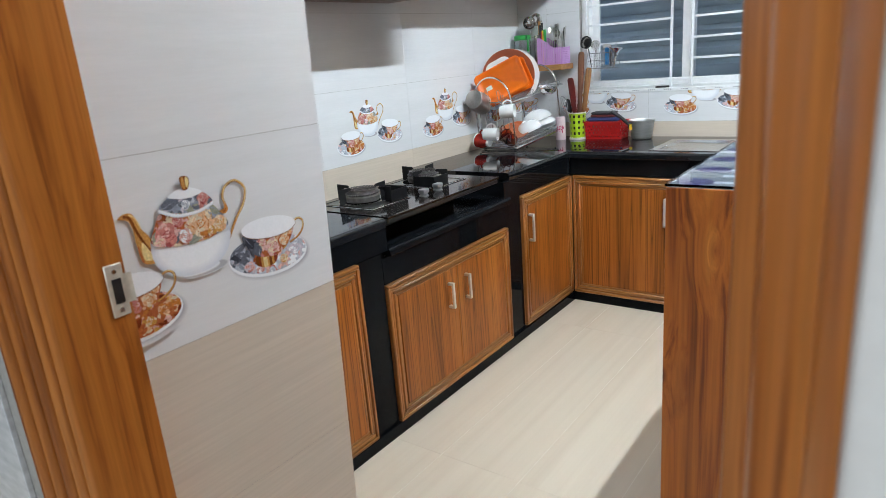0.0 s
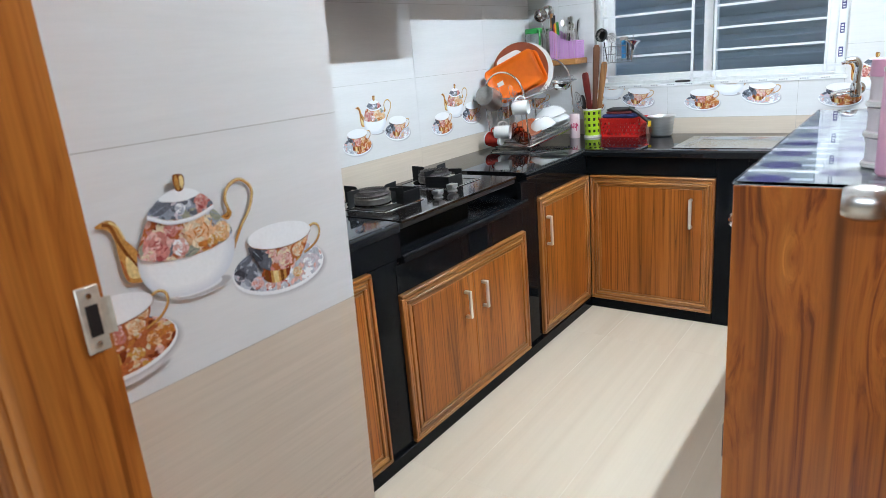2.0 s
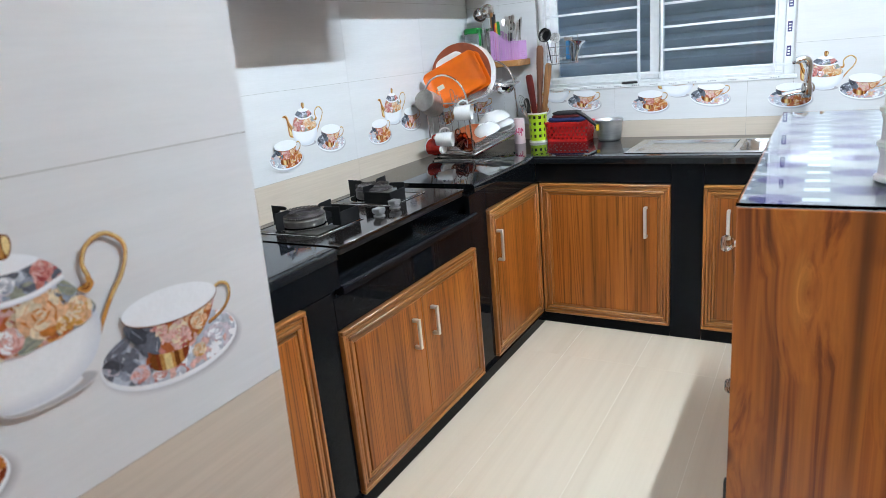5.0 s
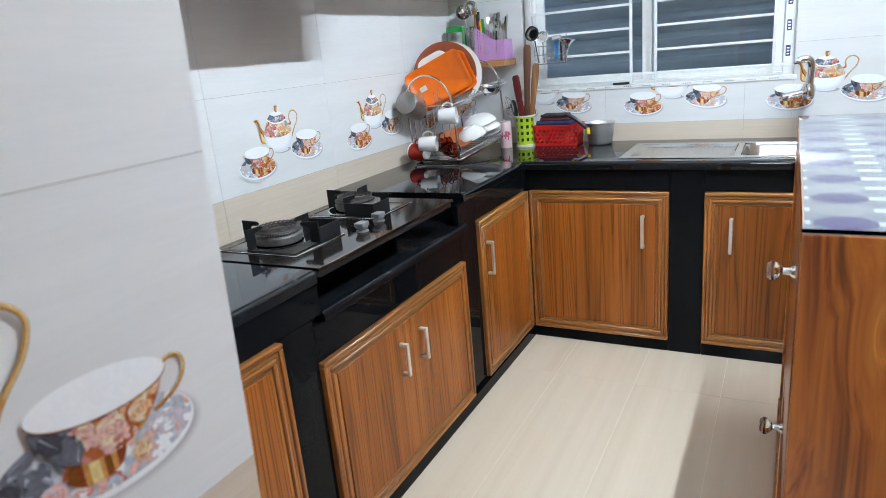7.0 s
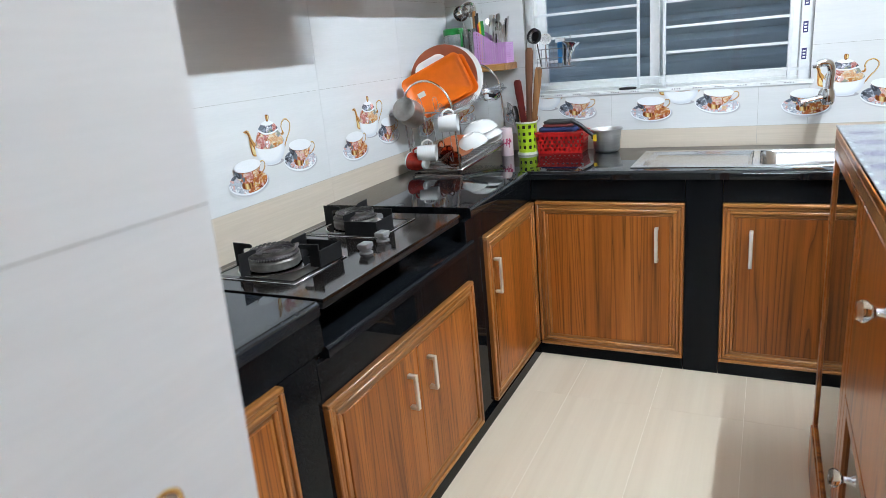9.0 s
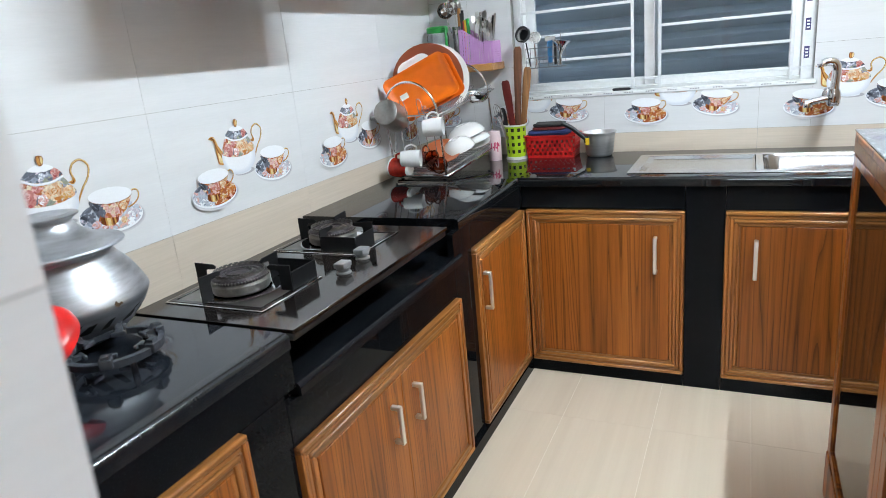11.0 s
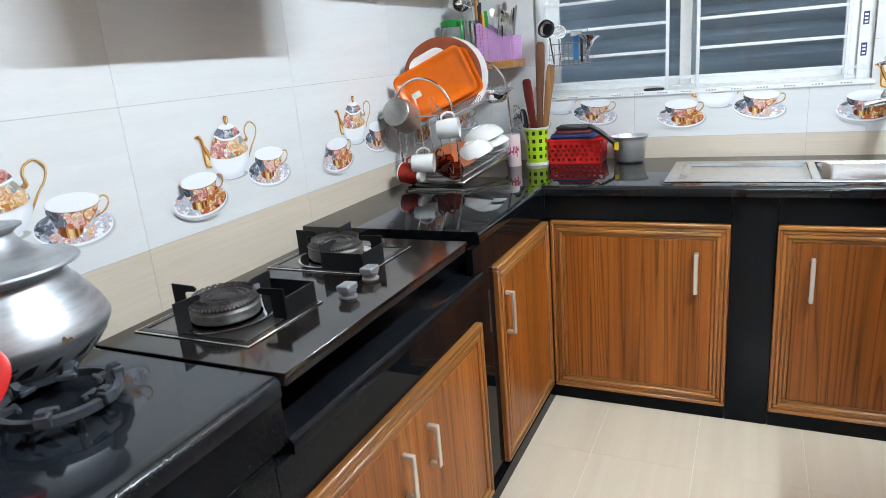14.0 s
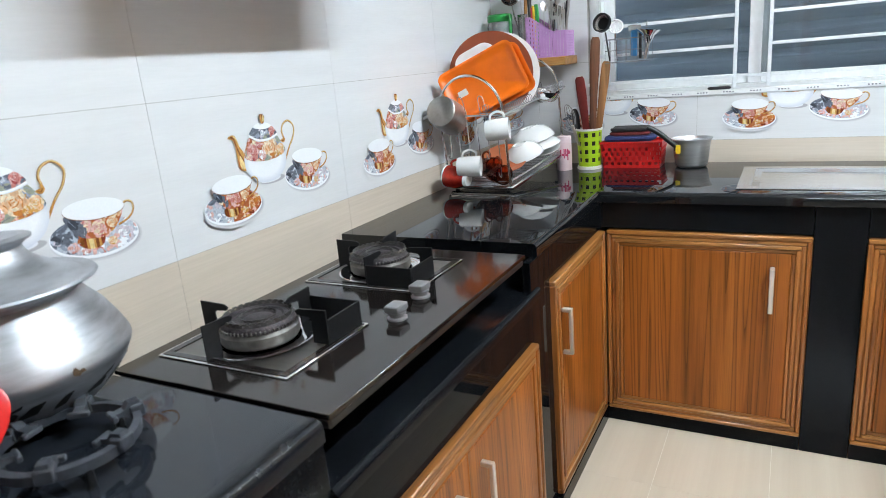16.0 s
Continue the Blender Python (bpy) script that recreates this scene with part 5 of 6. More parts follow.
# ---- sink and tap ----
sink = thing("kitchen_sink", (-0.45, 3.64, ZT), "stainless steel sink with a drainboard set in the worktop", "sink")
zs = ZT + 0.0035
for x0, x1, y0, y1 in ((-0.975, 0.10, 3.447, 3.485), (-0.975, 0.10, 3.795, 3.83), (-0.975, -0.935, 3.485, 3.795), (0.05, 0.10, 3.485, 3.795)):
    part("rim", box(Bag(), x0, x1, y0, y1, ZT + 0.0004, zs, 0.0012), M_SINK, sink)
db = Bag()
rings(db, [[(-0.935, 3.485, zs - 0.001), (-0.935, 3.795, zs - 0.001), (-0.545, 3.795, zs - 0.001), (-0.545, 3.485, zs - 0.001)], [(-0.915, 3.505, zs - 0.008), (-0.915, 3.775, zs - 0.008), (-0.56, 3.775, zs - 0.011), (-0.56, 3.505, zs - 0.011)]], caps=False)
db.add([(-0.915, 3.505, zs - 0.008), (-0.915, 3.775, zs - 0.008), (-0.56, 3.775, zs - 0.011), (-0.56, 3.505, zs - 0.011)], [(0, 1, 2, 3)])
part("drainboard", db, M_SINK, sink)
part("divider", box(Bag(), -0.545, -0.515, 3.485, 3.795, zs - 0.014, zs - 0.0002, 0.004), M_SINK, sink)
bw = Bag()
loops = []
for inset, z in ((0.0, zs - 0.001), (0.006, zs - 0.012), (0.012, zs - 0.13), (0.035, zs - 0.155)):
    x0, x1, y0, y1 = -0.515 + inset, 0.05 - inset, 3.485 + inset, 3.795 - inset
    r = 0.05
    loops.append([(cx + r * math.cos(radians(a)), cy + r * math.sin(radians(a)), z) for cx, cy, a0 in ((x1 - r, y1 - r, 0), (x0 + r, y1 - r, 90), (x0 + r, y0 + r, 180), (x1 - r, y0 + r, 270)) for a in range(a0, a0 + 91, 15)])
rings(bw, loops, caps=False)
bw.add(loops[-1], [tuple(range(len(loops[-1])))])
part("bowl", bw, M_SINK, sink)
part("drain", lathe(Bag(), [(0, 0), (0.04, 0), (0.036, 0.004), (0.02, 0.002), (0, 0.002)], (-0.23, 3.64, zs - 0.1548), 24), M_CHROME, sink)

tap = thing("wall_tap", (-0.295, YN, 1.02), "chrome wall tap with a lever over the sink", "tap")
part("flange", lathe(Bag(), [(0, 0), (0.03, 0), (0.028, 0.008), (0.016, 0.012), (0, 0.012)], (-0.295, YN, 1.02), 24, Matrix.Rotation(radians(90), 4, "X")), M_CHROME, tap)
part("stub", tube(Bag(), [(-0.295, YN - 0.01, 1.02), (-0.295, 3.80, 1.02)], 0.013, 14), M_CHROME, tap)
part("valve_body", lathe(Bag(), [(0, -0.026), (0.018, -0.026), (0.023, -0.015), (0.023, 0.02), (0.018, 0.034), (0, 0.036)], (-0.295, 3.80, 1.02), 24), M_CHROME, tap)
part("spout", tube(Bag(), smooth_line([(-0.295, 3.80, 1.022), (-0.33, 3.798, 1.019), (-0.365, 3.797, 1.012), (-0.385, 3.796, 1.006)], 4), 0.0125, 14), M_CHROME, tap)
part("nozzle", lathe(Bag(), [(0, 0), (0.0135, 0), (0.0145, 0.006), (0.0135, 0.016), (0, 0.016)], (-0.377, 3.7965, 0.992), 18), M_CHROME, tap)
lv = part("riser", tube(Bag(), smooth_line([(-0.295, 3.80, 1.045), (-0.292, 3.80, 1.09), (-0.291, 3.80, 1.125), (-0.300, 3.798, 1.148), (-0.322, 3.796, 1.152), (-0.338, 3.795, 1.146)], 5), 0.015, 16), M_CHROME, tap)
part("cap", lathe(Bag(), [(0, 0), (0.016, 0), (0.018, 0.006), (0.016, 0.012), (0, 0.013)], (-0.338, 3.795, 1.136), 20, Matrix.Rotation(radians(-12), 4, "Y")), M_CHROME, lv)

# ---- low cabinet with a glass-covered mat ----
CX0, CX1, CY0, CY1, CZ = -0.333, XE - 0.004, 1.69, 2.90, 1.03
cab = thing("sideboard", (-0.09, 2.3, 0), "red-brown teak sideboard with glass doors and a covered top", "sideboard")
part("side_panel", box(Bag(), CX0, CX1, CY0, CY0 + 0.02, 0, CZ, 0.0015), M_PANEL, cab)
part("side_panel", box(Bag(), CX0, CX1, CY1 - 0.02, CY1, 0, CZ, 0.0015), M_PANEL, cab)
part("top_board", box(Bag(), CX0 - 0.002, CX1, CY0 + 0.0205, CY1 - 0.0205, CZ - 0.018, CZ, 0.0025), M_PANEL, cab)
part("back_panel", box(Bag(), CX1 - 0.008, CX1, CY0 + 0.02, CY1 - 0.02, 0.02, CZ - 0.018, 0), M_PANEL, cab)
for z in (0.09, 0.55):
    part("shelf", box(Bag(), CX0 + 0.03, CX1 - 0.008, CY0 + 0.02, CY1 - 0.02, z, z + 0.018, 0), M_PANEL, cab)
YM = 2.26
part("bottom_rail", box(Bag(), CX0 - 0.006, CX0 + 0.016, CY0 + 0.02, CY1 - 0.02, 0.0, 0.135, 0.002), M_TEAK, cab)
part("top_rail", box(Bag(), CX0 - 0.002, CX0 + 0.018, CY0 + 0.02, CY1 - 0.02, CZ - 0.048, CZ - 0.018, 0.0015), M_SHELFWOOD, cab)
part("stile", box(Bag(), CX0 - 0.002, CX0 + 0.018, YM - 0.02, YM + 0.02, 0.135, CZ - 0.048, 0.0015), M_PANEL, cab)


def framed_glass(y0, y1, z0, z1, w=0.04):
    d = part("glass_door", box(Bag(), CX0 - 0.002, CX0 + 0.016, y0, y0 + w, z0, z1, 0.0015), M_PANEL, cab)
    part("door_stile", box(Bag(), CX0 - 0.002, CX0 + 0.016, y1 - w, y1, z0, z1, 0.0015), M_PANEL, d)
    part("door_rail", box(Bag(), CX0 - 0.002, CX0 + 0.016, y0 + w, y1 - w, z0, z0 + w * 0.6, 0.0015), M_PANEL, d)
    part("door_rail", box(Bag(), CX0 - 0.002, CX0 + 0.016, y0 + w, y1 - w, z1 - w * 0.6, z1, 0.0015), M_PANEL, d)
    part("glass", box(Bag(), CX0 + 0.004, CX0 + 0.008, y0 + w, y1 - w, z0 + w * 0.6, z1 - w * 0.6, 0), M_CABGLASS, d, "dark reflecting glass")
    return d


M_CABGLASS = clear("smoked_cabinet_glass", (0.30, 0.26, 0.22))
framed_glass(YM + 0.022, CY1 - 0.022, 0.137, CZ - 0.05)
lower = framed_glass(CY0 + 0.022, YM - 0.022, 0.137, 0.585)
upper = part("door", box(Bag(), CX0 - 0.002, CX0 + 0.016, CY0 + 0.022, YM - 0.022, 0.59, CZ - 0.05, 0.002), M_PANEL, cab)
for d, ky, kz in ((upper, 1.872, 0.915), (lower, 2.016, 0.54)):
    kb = part("knob", lathe(Bag(), [(0, 0), (0.011, 0), (0.009, 0.004), (0.006, 0.008), (0.006, 0.018), (0.009, 0.021), (0, 0.021)], (CX0 - 0.002, ky, kz), 16, Matrix.Rotation(radians(-90), 4, "Y")), M_CHROME, d, "chrome and crystal knob")
    part("crystal", lathe(Bag(), [(0, 0.0212), (0.009, 0.0212), (0.016, 0.028), (0.017, 0.034), (0.012, 0.041), (0, 0.043)], (CX0 - 0.002, ky, kz), 10, Matrix.Rotation(radians(-90), 4, "Y")), M_CRYSTAL, kb)
part("latch", box(Bag(), CX0 - 0.008, CX0 - 0.002, CY0 + 0.03, CY0 + 0.045, 0.42, 0.50, 0.001), M_BLACK, lower)

mat_ = thing("table_mat", (-0.09, 2.3, CZ), "purple and grey patterned plastic mat under glass", "table mat")
part("sheet", box(Bag(), CX0 + 0.002, CX1 - 0.004, CY0 + 0.002, CY1 - 0.002, CZ, CZ + 0.0012, 0.0003), M_MAT, mat_)
zm = CZ + 0.0012
hexes = {M_MATPURPLE: Bag(), M_MATSAND: Bag(), M_MATWHITE: Bag()}
pitch, cell_w = 0.073, 0.123
for rowi in range(16):
    y = CY0 + 0.045 + rowi * pitch
    hexes[M_MATWHITE].add([(CX0 + u, y + v, zm + 0.0003) for u, v in ((0.003, -0.011), (0.009, -0.011), (0.009, 0.011), (0.003, 0.011))], [(0, 1, 2, 3)])
    for col in range(4):
        u0, u1 = CX0 + 0.013 + cell_w * col - 0.006 * (col > 0), CX0 + 0.088 + cell_w * col
        u1 = min(u1, CX1 - 0.006)
        um = (u0 + u1) / 2
        hx = [(u0, -0.012), (um - 0.016, -0.034), (um + 0.016, -0.034), (u1, -0.012), (u1, 0.012), (um + 0.016, 0.034), (um - 0.016, 0.034), (u0, 0.012)]
        hexes[M_MATPURPLE if (rowi + col) % 2 == 0 else M_MATSAND].add([(u, y + v, zm + 0.0003) for u, v in hx], [tuple(range(8))])
        if u1 + 0.045 < CX1:
            hexes[M_MATWHITE].add([(u, y + v, zm + 0.0003) for u, v in ((u1 + 0.001, -0.011), (u1 + 0.038, -0.011), (u1 + 0.038, 0.011), (u1 + 0.001, 0.011))], [(0, 1, 2, 3)])
for k, (mm, bag) in enumerate(hexes.items()):
    part(("purple_print", "sand_print", "pale_print")[k], bag, mm, mat_, smooth=False)
sheet_ = solid("glass_sheet", box(Bag(), CX0 - 0.002, CX1 - 0.002, CY0 - 0.002, CY1 + 0.001, CZ + 0.0022, CZ + 0.0082, 0.0012), M_TABLEGLASS, "clear bluish glass sheet over the sideboard mat", "glass sheet")
sheet_.visible_shadow = False
ZG = CZ + 0.0082

# ---- jars on the sideboard ----
tower = thing("storage_jars", (-0.099, 1.875, ZG), "stacked white ridged plastic storage jars", "storage jar")
for k in range(3):
    jar = part("jar", lathe(Bag(), [(0, 0), (0.038, 0), (0.043, 0.004), (0.044, 0.010), (0.041, 0.013), (0.040, 0.046), (0.043, 0.051), (0.043, 0.0555), (0, 0.0555)], (-0.099, 1.875, ZG + 0.056 * k), 36), M_PINKPALE, tower)
    part("rim", lathe(Bag(), [(0.0435, 0.0), (0.0465, 0.002), (0.0465, 0.008), (0.0435, 0.010), (0.0435, 0.0)], (-0.099, 1.875, ZG + 0.056 * k + 0.001), 36), M_PALE, jar)
part("lid", lathe(Bag(), [(0, 0), (0.043, 0), (0.044, 0.004), (0.042, 0.030), (0, 0.032)], (-0.099, 1.875, ZG + 0.168), 36), M_PINK, tower, "pink plastic lid")
pb = thing("water_bottle", (-0.083, 1.786, ZG), "tall pink plastic bottle with a pale cap", "bottle")
part("body", lathe(Bag(), [(0, 0), (0.030, 0), (0.034, 0.005), (0.034, 0.178), (0.031, 0.186), (0.031, 0.212), (0.027, 0.220), (0, 0.221)], (-0.083, 1.786, ZG), 36), M_PINK, pb)
part("band", lathe(Bag(), [(0.0342, 0.181), (0.0350, 0.181), (0.0350, 0.188), (0.0342, 0.188), (0.0342, 0.181)], (-0.083, 1.786, ZG), 36), M_PALE, pb)
bott = thing("sauce_bottle", (-0.02, 2.10, ZG), "clear bottle with an orange label", "bottle")
part("glass", lathe(Bag(), [(0, 0), (0.028, 0), (0.030, 0.004), (0.030, 0.12), (0.024, 0.15), (0.012, 0.175), (0.012, 0.20), (0, 0.20)], (-0.02, 2.10, ZG), 28), M_GLASS, bott)
part("label", lathe(Bag(), [(0.0303, 0.03), (0.0308, 0.03), (0.0308, 0.10), (0.0303, 0.10), (0.0303, 0.03)], (-0.02, 2.10, ZG), 28), M_ORANGE, bott, "orange paper label")
part("cap", lathe(Bag(), [(0, 0), (0.014, 0), (0.014, 0.022), (0, 0.023)], (-0.02, 2.10, ZG + 0.2), 20), M_REDDARK, bott)


# ---- things along the back of the worktop ----
hx, hy = -1.522, 3.835
hold = thing("utensil_holder", (hx, hy, ZT), "lime green pierced plastic holder full of cooking spoons", "utensil holder")
rr = lambda t: 0.040 + 0.006 * t
part("sleeve", pierced(Bag(), lambda s, t, w: (hx + (rr(t) + w) * math.cos(2 * math.pi * s), hy + (rr(t) + w) * math.sin(2 * math.pi * s), ZT + 0.012 + 0.135 * t), 40, 17, lambda i, j: not (i % 4 in (1, 2) and j % 4 in (2, 3)), True), M_LIME, hold)
part("foot", lathe(Bag(), [(0, 0), (0.047, 0), (0.048, 0.004), (0.046, 0.012), (0, 0.012)], (hx, hy, ZT), 36), M_PALE, hold, "white plastic foot")
part("rim", lathe(Bag(), [(0.046, 0.147), (0.0505, 0.147), (0.0505, 0.154), (0.046, 0.154), (0.046, 0.147)], (hx, hy, ZT), 36), M_PALE, hold, "pale plastic rim")
part("liner", lathe(Bag(), [(0.036, 0.013), (0.037, 0.013), (0.041, 0.14), (0.040, 0.14), (0.036, 0.013)], (hx, hy, ZT), 30), M_BLACK, hold)


def spoon(name, label, mat, foot, top, width, head=0.0, thick=0.007):
    """A flat-handled spoon or turner from its foot to its top."""
    a, b_ = Vector(foot), Vector(top)
    axis = (b_ - a).normalized()
    sidev = axis.cross(Vector((0.35, -0.93, 0))).normalized()
    nrm = axis.cross(sidev)
    L = (b_ - a).length
    prof = [(0, 0.35), (0.3, 0.4), (0.55, 0.5), (0.72, 0.9), (0.9, 1.0), (0.97, 0.8), (1.0, 0.35)] if head else [(0, 0.7), (0.5, 0.75), (0.8, 1.0), (0.97, 0.95), (1.0, 0.6)]
    loops_ = []
    for t, w in prof:
        c, hw = a + axis * (L * t), width * w / 2
        th = thick / 2 * (0.55 if head and t > 0.65 else 1)
        loops_.append([c + sidev * (hw * math.cos(2 * math.pi * k / 10)) + nrm * (th * math.sin(2 * math.pi * k / 10)) for k in range(10)])
    return solid(name, rings(Bag(), loops_), mat, label, "cooking spoon", group="spoons in the lime holder")


spoon("wooden_turner", "dark brown flat wooden turner in the lime holder", M_SPOONDARK, (-1.515, 3.835, 0.84), (-1.492, 3.84, 1.305), 0.036)
spoon("wooden_spatula", "pale worn wooden spatula in the lime holder", M_SPOON, (-1.505, 3.845, 0.84), (-1.458, 3.862, 1.215), 0.034)
spoon("lacquered_spoon", "dark red lacquered spoon in the lime holder", M_REDWOOD, (-1.515, 3.825, 0.84), (-1.545, 3.80, 1.168), 0.036)
spoon("steel_spatula", "grey steel spatula in the lime holder", M_STEEL, (-1.53, 3.845, 0.84), (-1.562, 3.87, 1.13), 0.03)
spoon("black_spoon", "black plastic spoon in the lime holder", M_BLACK, (-1.54, 3.83, 0.84), (-1.575, 3.82, 1.05), 0.028, 1.0)
wh = thing("whisk", (-1.55, 3.815, 0.84), "steel wire whisk leaning out of the lime holder", "whisk")
part("grip", tube(Bag(), [(-1.535, 3.825, 0.84), (-1.575, 3.795, 0.99)], 0.006, 10), M_STEEL, wh)
for k in range(6):
    a = math.pi * k / 6
    pts = []
    for s in range(13):
        q = math.pi * s / 12
        u, v = 0.021 * math.sin(q), 0.085 * (1 - math.cos(q)) / 2
        pts.append(Vector((-1.575 + math.cos(a) * u - 0.22 * v, 3.795 + math.sin(a) * u - 0.1 * v, 0.985 + v)))
    part("wire", tube(Bag(), pts, 0.001, 5), M_WIRE, wh)

tb = thing("tumbler", (-1.612, 3.80, ZT), "pinkish white plastic tumbler with a magenta print", "tumbler")
part("cup", lathe(Bag(), [(0, 0), (0.0275, 0), (0.029, 0.003), (0.028, 0.128), (0.026, 0.131), (0, 0.131)], (-1.612, 3.80, ZT), 32), M_PINKWHITE, tb)
for k, (a0, z, w, h) in enumerate(((-92, 0.062, 0.010, 0.004), (-78, 0.066, 0.004, 0.018), (-64, 0.06, 0.008, 0.004), (-66, 0.07, 0.004, 0.014), (-50, 0.062, 0.004, 0.022), (-42, 0.068, 0.008, 0.004), (-104, 0.067, 0.004, 0.014), (-55, 0.075, 0.012, 0.003))):
    bt = Bag()
    rings(bt, [[(-1.612 + r * math.cos(radians(a)), 3.80 + r * math.sin(radians(a)), ZT + zz) for a, zz in ((a0, z - h), (a0 + math.degrees(w / 0.027), z - h), (a0 + math.degrees(w / 0.027), z + h), (a0, z + h))] for r in (0.0283, 0.0293)])
    part("print", bt, M_MAGENTA, tb)

bk = thing("plastic_basket", (-1.375, 3.855, ZT), "red pierced plastic basket holding folded cloths", "basket")
bx0, bx1, by0, by1, bh = -1.466, -1.262, 3.832, 3.938, 0.096
flare = lambda t: 0.010 * t
for nm, f3 in (("side", lambda s, t, w: (bx0 + (bx1 - bx0) * s, by0 - flare(t) - w, ZT + bh * t)), ("side", lambda s, t, w: (bx0 + (bx1 - bx0) * s, by1 + flare(t) * 0.5 + w, ZT + bh * t)),
               ("end", lambda s, t, w: (bx0 - flare(t) - w, by0 - flare(t) + (by1 - by0 + flare(t)) * s, ZT + bh * t)), ("end", lambda s, t, w: (bx1 + flare(t) + w, by0 - flare(t) + (by1 - by0 + flare(t)) * s, ZT + bh * t))):
    part(nm, pierced(Bag(), f3, 36 if nm == "side" else 22, 16, lambda i, j: not (2 <= j <= 12 and (i + 2 * ((j - 2) // 3)) % 4 in (1, 2) and (j - 2) % 3 != 2)), M_RED, bk)
part("bottom", box(Bag(), bx0, bx1, by0, by1, ZT, ZT + 0.003, 0.0005), M_RED, bk)
rimb = Bag()
tube(rimb, [(bx0 - 0.011, by0 - 0.011, ZT + bh), (bx1 + 0.011, by0 - 0.011, ZT + bh), (bx1 + 0.011, by1 + 0.006, ZT + bh), (bx0 - 0.011, by1 + 0.006, ZT + bh)], 0.0042, 8, True)
part("rim", rimb, M_RED, bk)


def cloth(name, label, mat, x0, x1, y0, y1, z0, z1, seed):
    """A folded cloth with soft, uneven edges."""
    random.seed(seed)
    b = Bag()
    loops_ = []
    for t in (0.0, 0.12, 0.5, 0.88, 1.0):
        sh = {0.0: 0.012, 0.12: 0.003, 0.5: 0.0, 0.88: 0.003, 1.0: 0.012}[t]
        ring_ = []
        for k in range(36):
            a = 2 * math.pi * k / 36
            c, s_ = math.cos(a), math.sin(a)
            ex = math.copysign(abs(c) ** 0.35, c), math.copysign(abs(s_) ** 0.35, s_)
            w = noise.noise(Vector((ex[0] * 1.7, ex[1] * 1.7, seed + t))) * 0.006
            ring_.append(((x0 + x1) / 2 + ex[0] * ((x1 - x0) / 2 - sh + w), (y0 + y1) / 2 + ex[1] * ((y1 - y0) / 2 - sh + w), z0 + (z1 - z0) * t + noise.noise(Vector((ex[0] * 2, ex[1] * 2, seed))) * 0.003))
        loops_.append(ring_)
    rings(b, loops_)
    return solid(name, b, mat, label, "cloth", group="folded cloths in the red basket")


cloth("folded_cloth", "navy folded kitchen cloth on top of the basket", M_NAVY, -1.466, -1.284, 3.828, 3.932, ZT + 0.0965, ZT + 0.120, 2)
cloth("folded_cloth", "maroon folded cloth on the basket", M_MAROON, -1.450, -1.300, 3.833, 3.930, ZT + 0.1205, ZT + 0.134, 3)
cloth("folded_cloth", "charcoal folded cloth on top of the pile", M_DARKCLOTH, -1.446, -1.306, 3.833, 3.930, ZT + 0.1345, ZT + 0.149, 4)

sx, sy = -1.153, 3.860
sp = thing("saucepan", (sx, sy, ZT), "small aluminium saucepan with a black handle", "saucepan")
part("pan", lathe(Bag(), [(0, 0), (0.044, 0), (0.051, 0.004), (0.0565, 0.012), (0.0645, 0.088), (0.0665, 0.096), (0.0718, 0.102), (0.0720, 0.104), (0.0695, 0.1045), (0.0640, 0.098), (0.0615, 0.088), (0.0535, 0.014), (0, 0.008)], (sx, sy, ZT), 48), M_ALUPALE, sp)
part("handle", tube(Bag(), smooth_line([(-1.196, 3.797, ZT + 0.082), (-1.222, 3.792, ZT + 0.104), (-1.256, 3.786, ZT + 0.134), (-1.296, 3.780, ZT + 0.157)], 5), 0.0095, 12), M_BLACK, sp, "black plastic handle")
part("bracket", box(Bag(), -1.206, -1.188, 3.790, 3.812, ZT + 0.066, ZT + 0.092, 0.003), M_BLACK, sp)
part("sticker", box(Bag(), -1.198, -1.182, 3.7855, 3.7885, ZT + 0.058, ZT + 0.088, 0.0005), M_YELLOW, sp, "yellow paper sticker")

# ---- dish rack and what it holds ----
XA, XB, YA, YB = -1.915, -1.668, 3.385, 3.83
rack = thing("dish_rack", (-1.79, 3.6, ZT), "two-tier chrome wire dish rack against the tiled wall", "dish rack")
part("drip_tray", box(Bag(), XA + 0.005, XB + 0.012, YA - 0.005, YB, ZT + 0.006, ZT + 0.020, 0.004), M_SINK, rack, "dull steel drip tray")
for x, y in ((XA + 0.02, YA + 0.02), (XB - 0.02, YA + 0.02), (XA + 0.02, YB - 0.02), (XB - 0.02, YB - 0.02)):
    part("foot", lathe(Bag(), [(0, 0), (0.009, 0), (0.007, 0.007), (0, 0.007)], (x, y, ZT), 12), M_BLACK, rack)
for z, far in ((ZT + 0.034, YB), (ZT + 0.262, YB + 0.065)):
    part("tier_rail", tube(Bag(), [(XA, YA, z), (XB, YA, z), (XB, far, z), (XA, far, z)], 0.0035, 8, True), M_WIRE, rack)
    for k in range(12 if far == YB else 14):
        y = YA + 0.035 + k * 0.0345
        part("tier_wire", tube(Bag(), [(XA, y, z), (XB, y, z)], 0.0014, 6), M_WIRE, rack)
    for x in (XB, XB - 0.085) if far > YB else ():
        coil = [(x + 0.010 * math.cos(q), YA + 0.03 + (far - YA - 0.06) * q / (2 * math.pi * 34), z + 0.016 + 0.013 * math.sin(q)) for q in (2 * math.pi * s / 10 for s in range(340))]
        part("plate_coil", tube(Bag(), coil, 0.0012, 5), M_WIRE, rack)
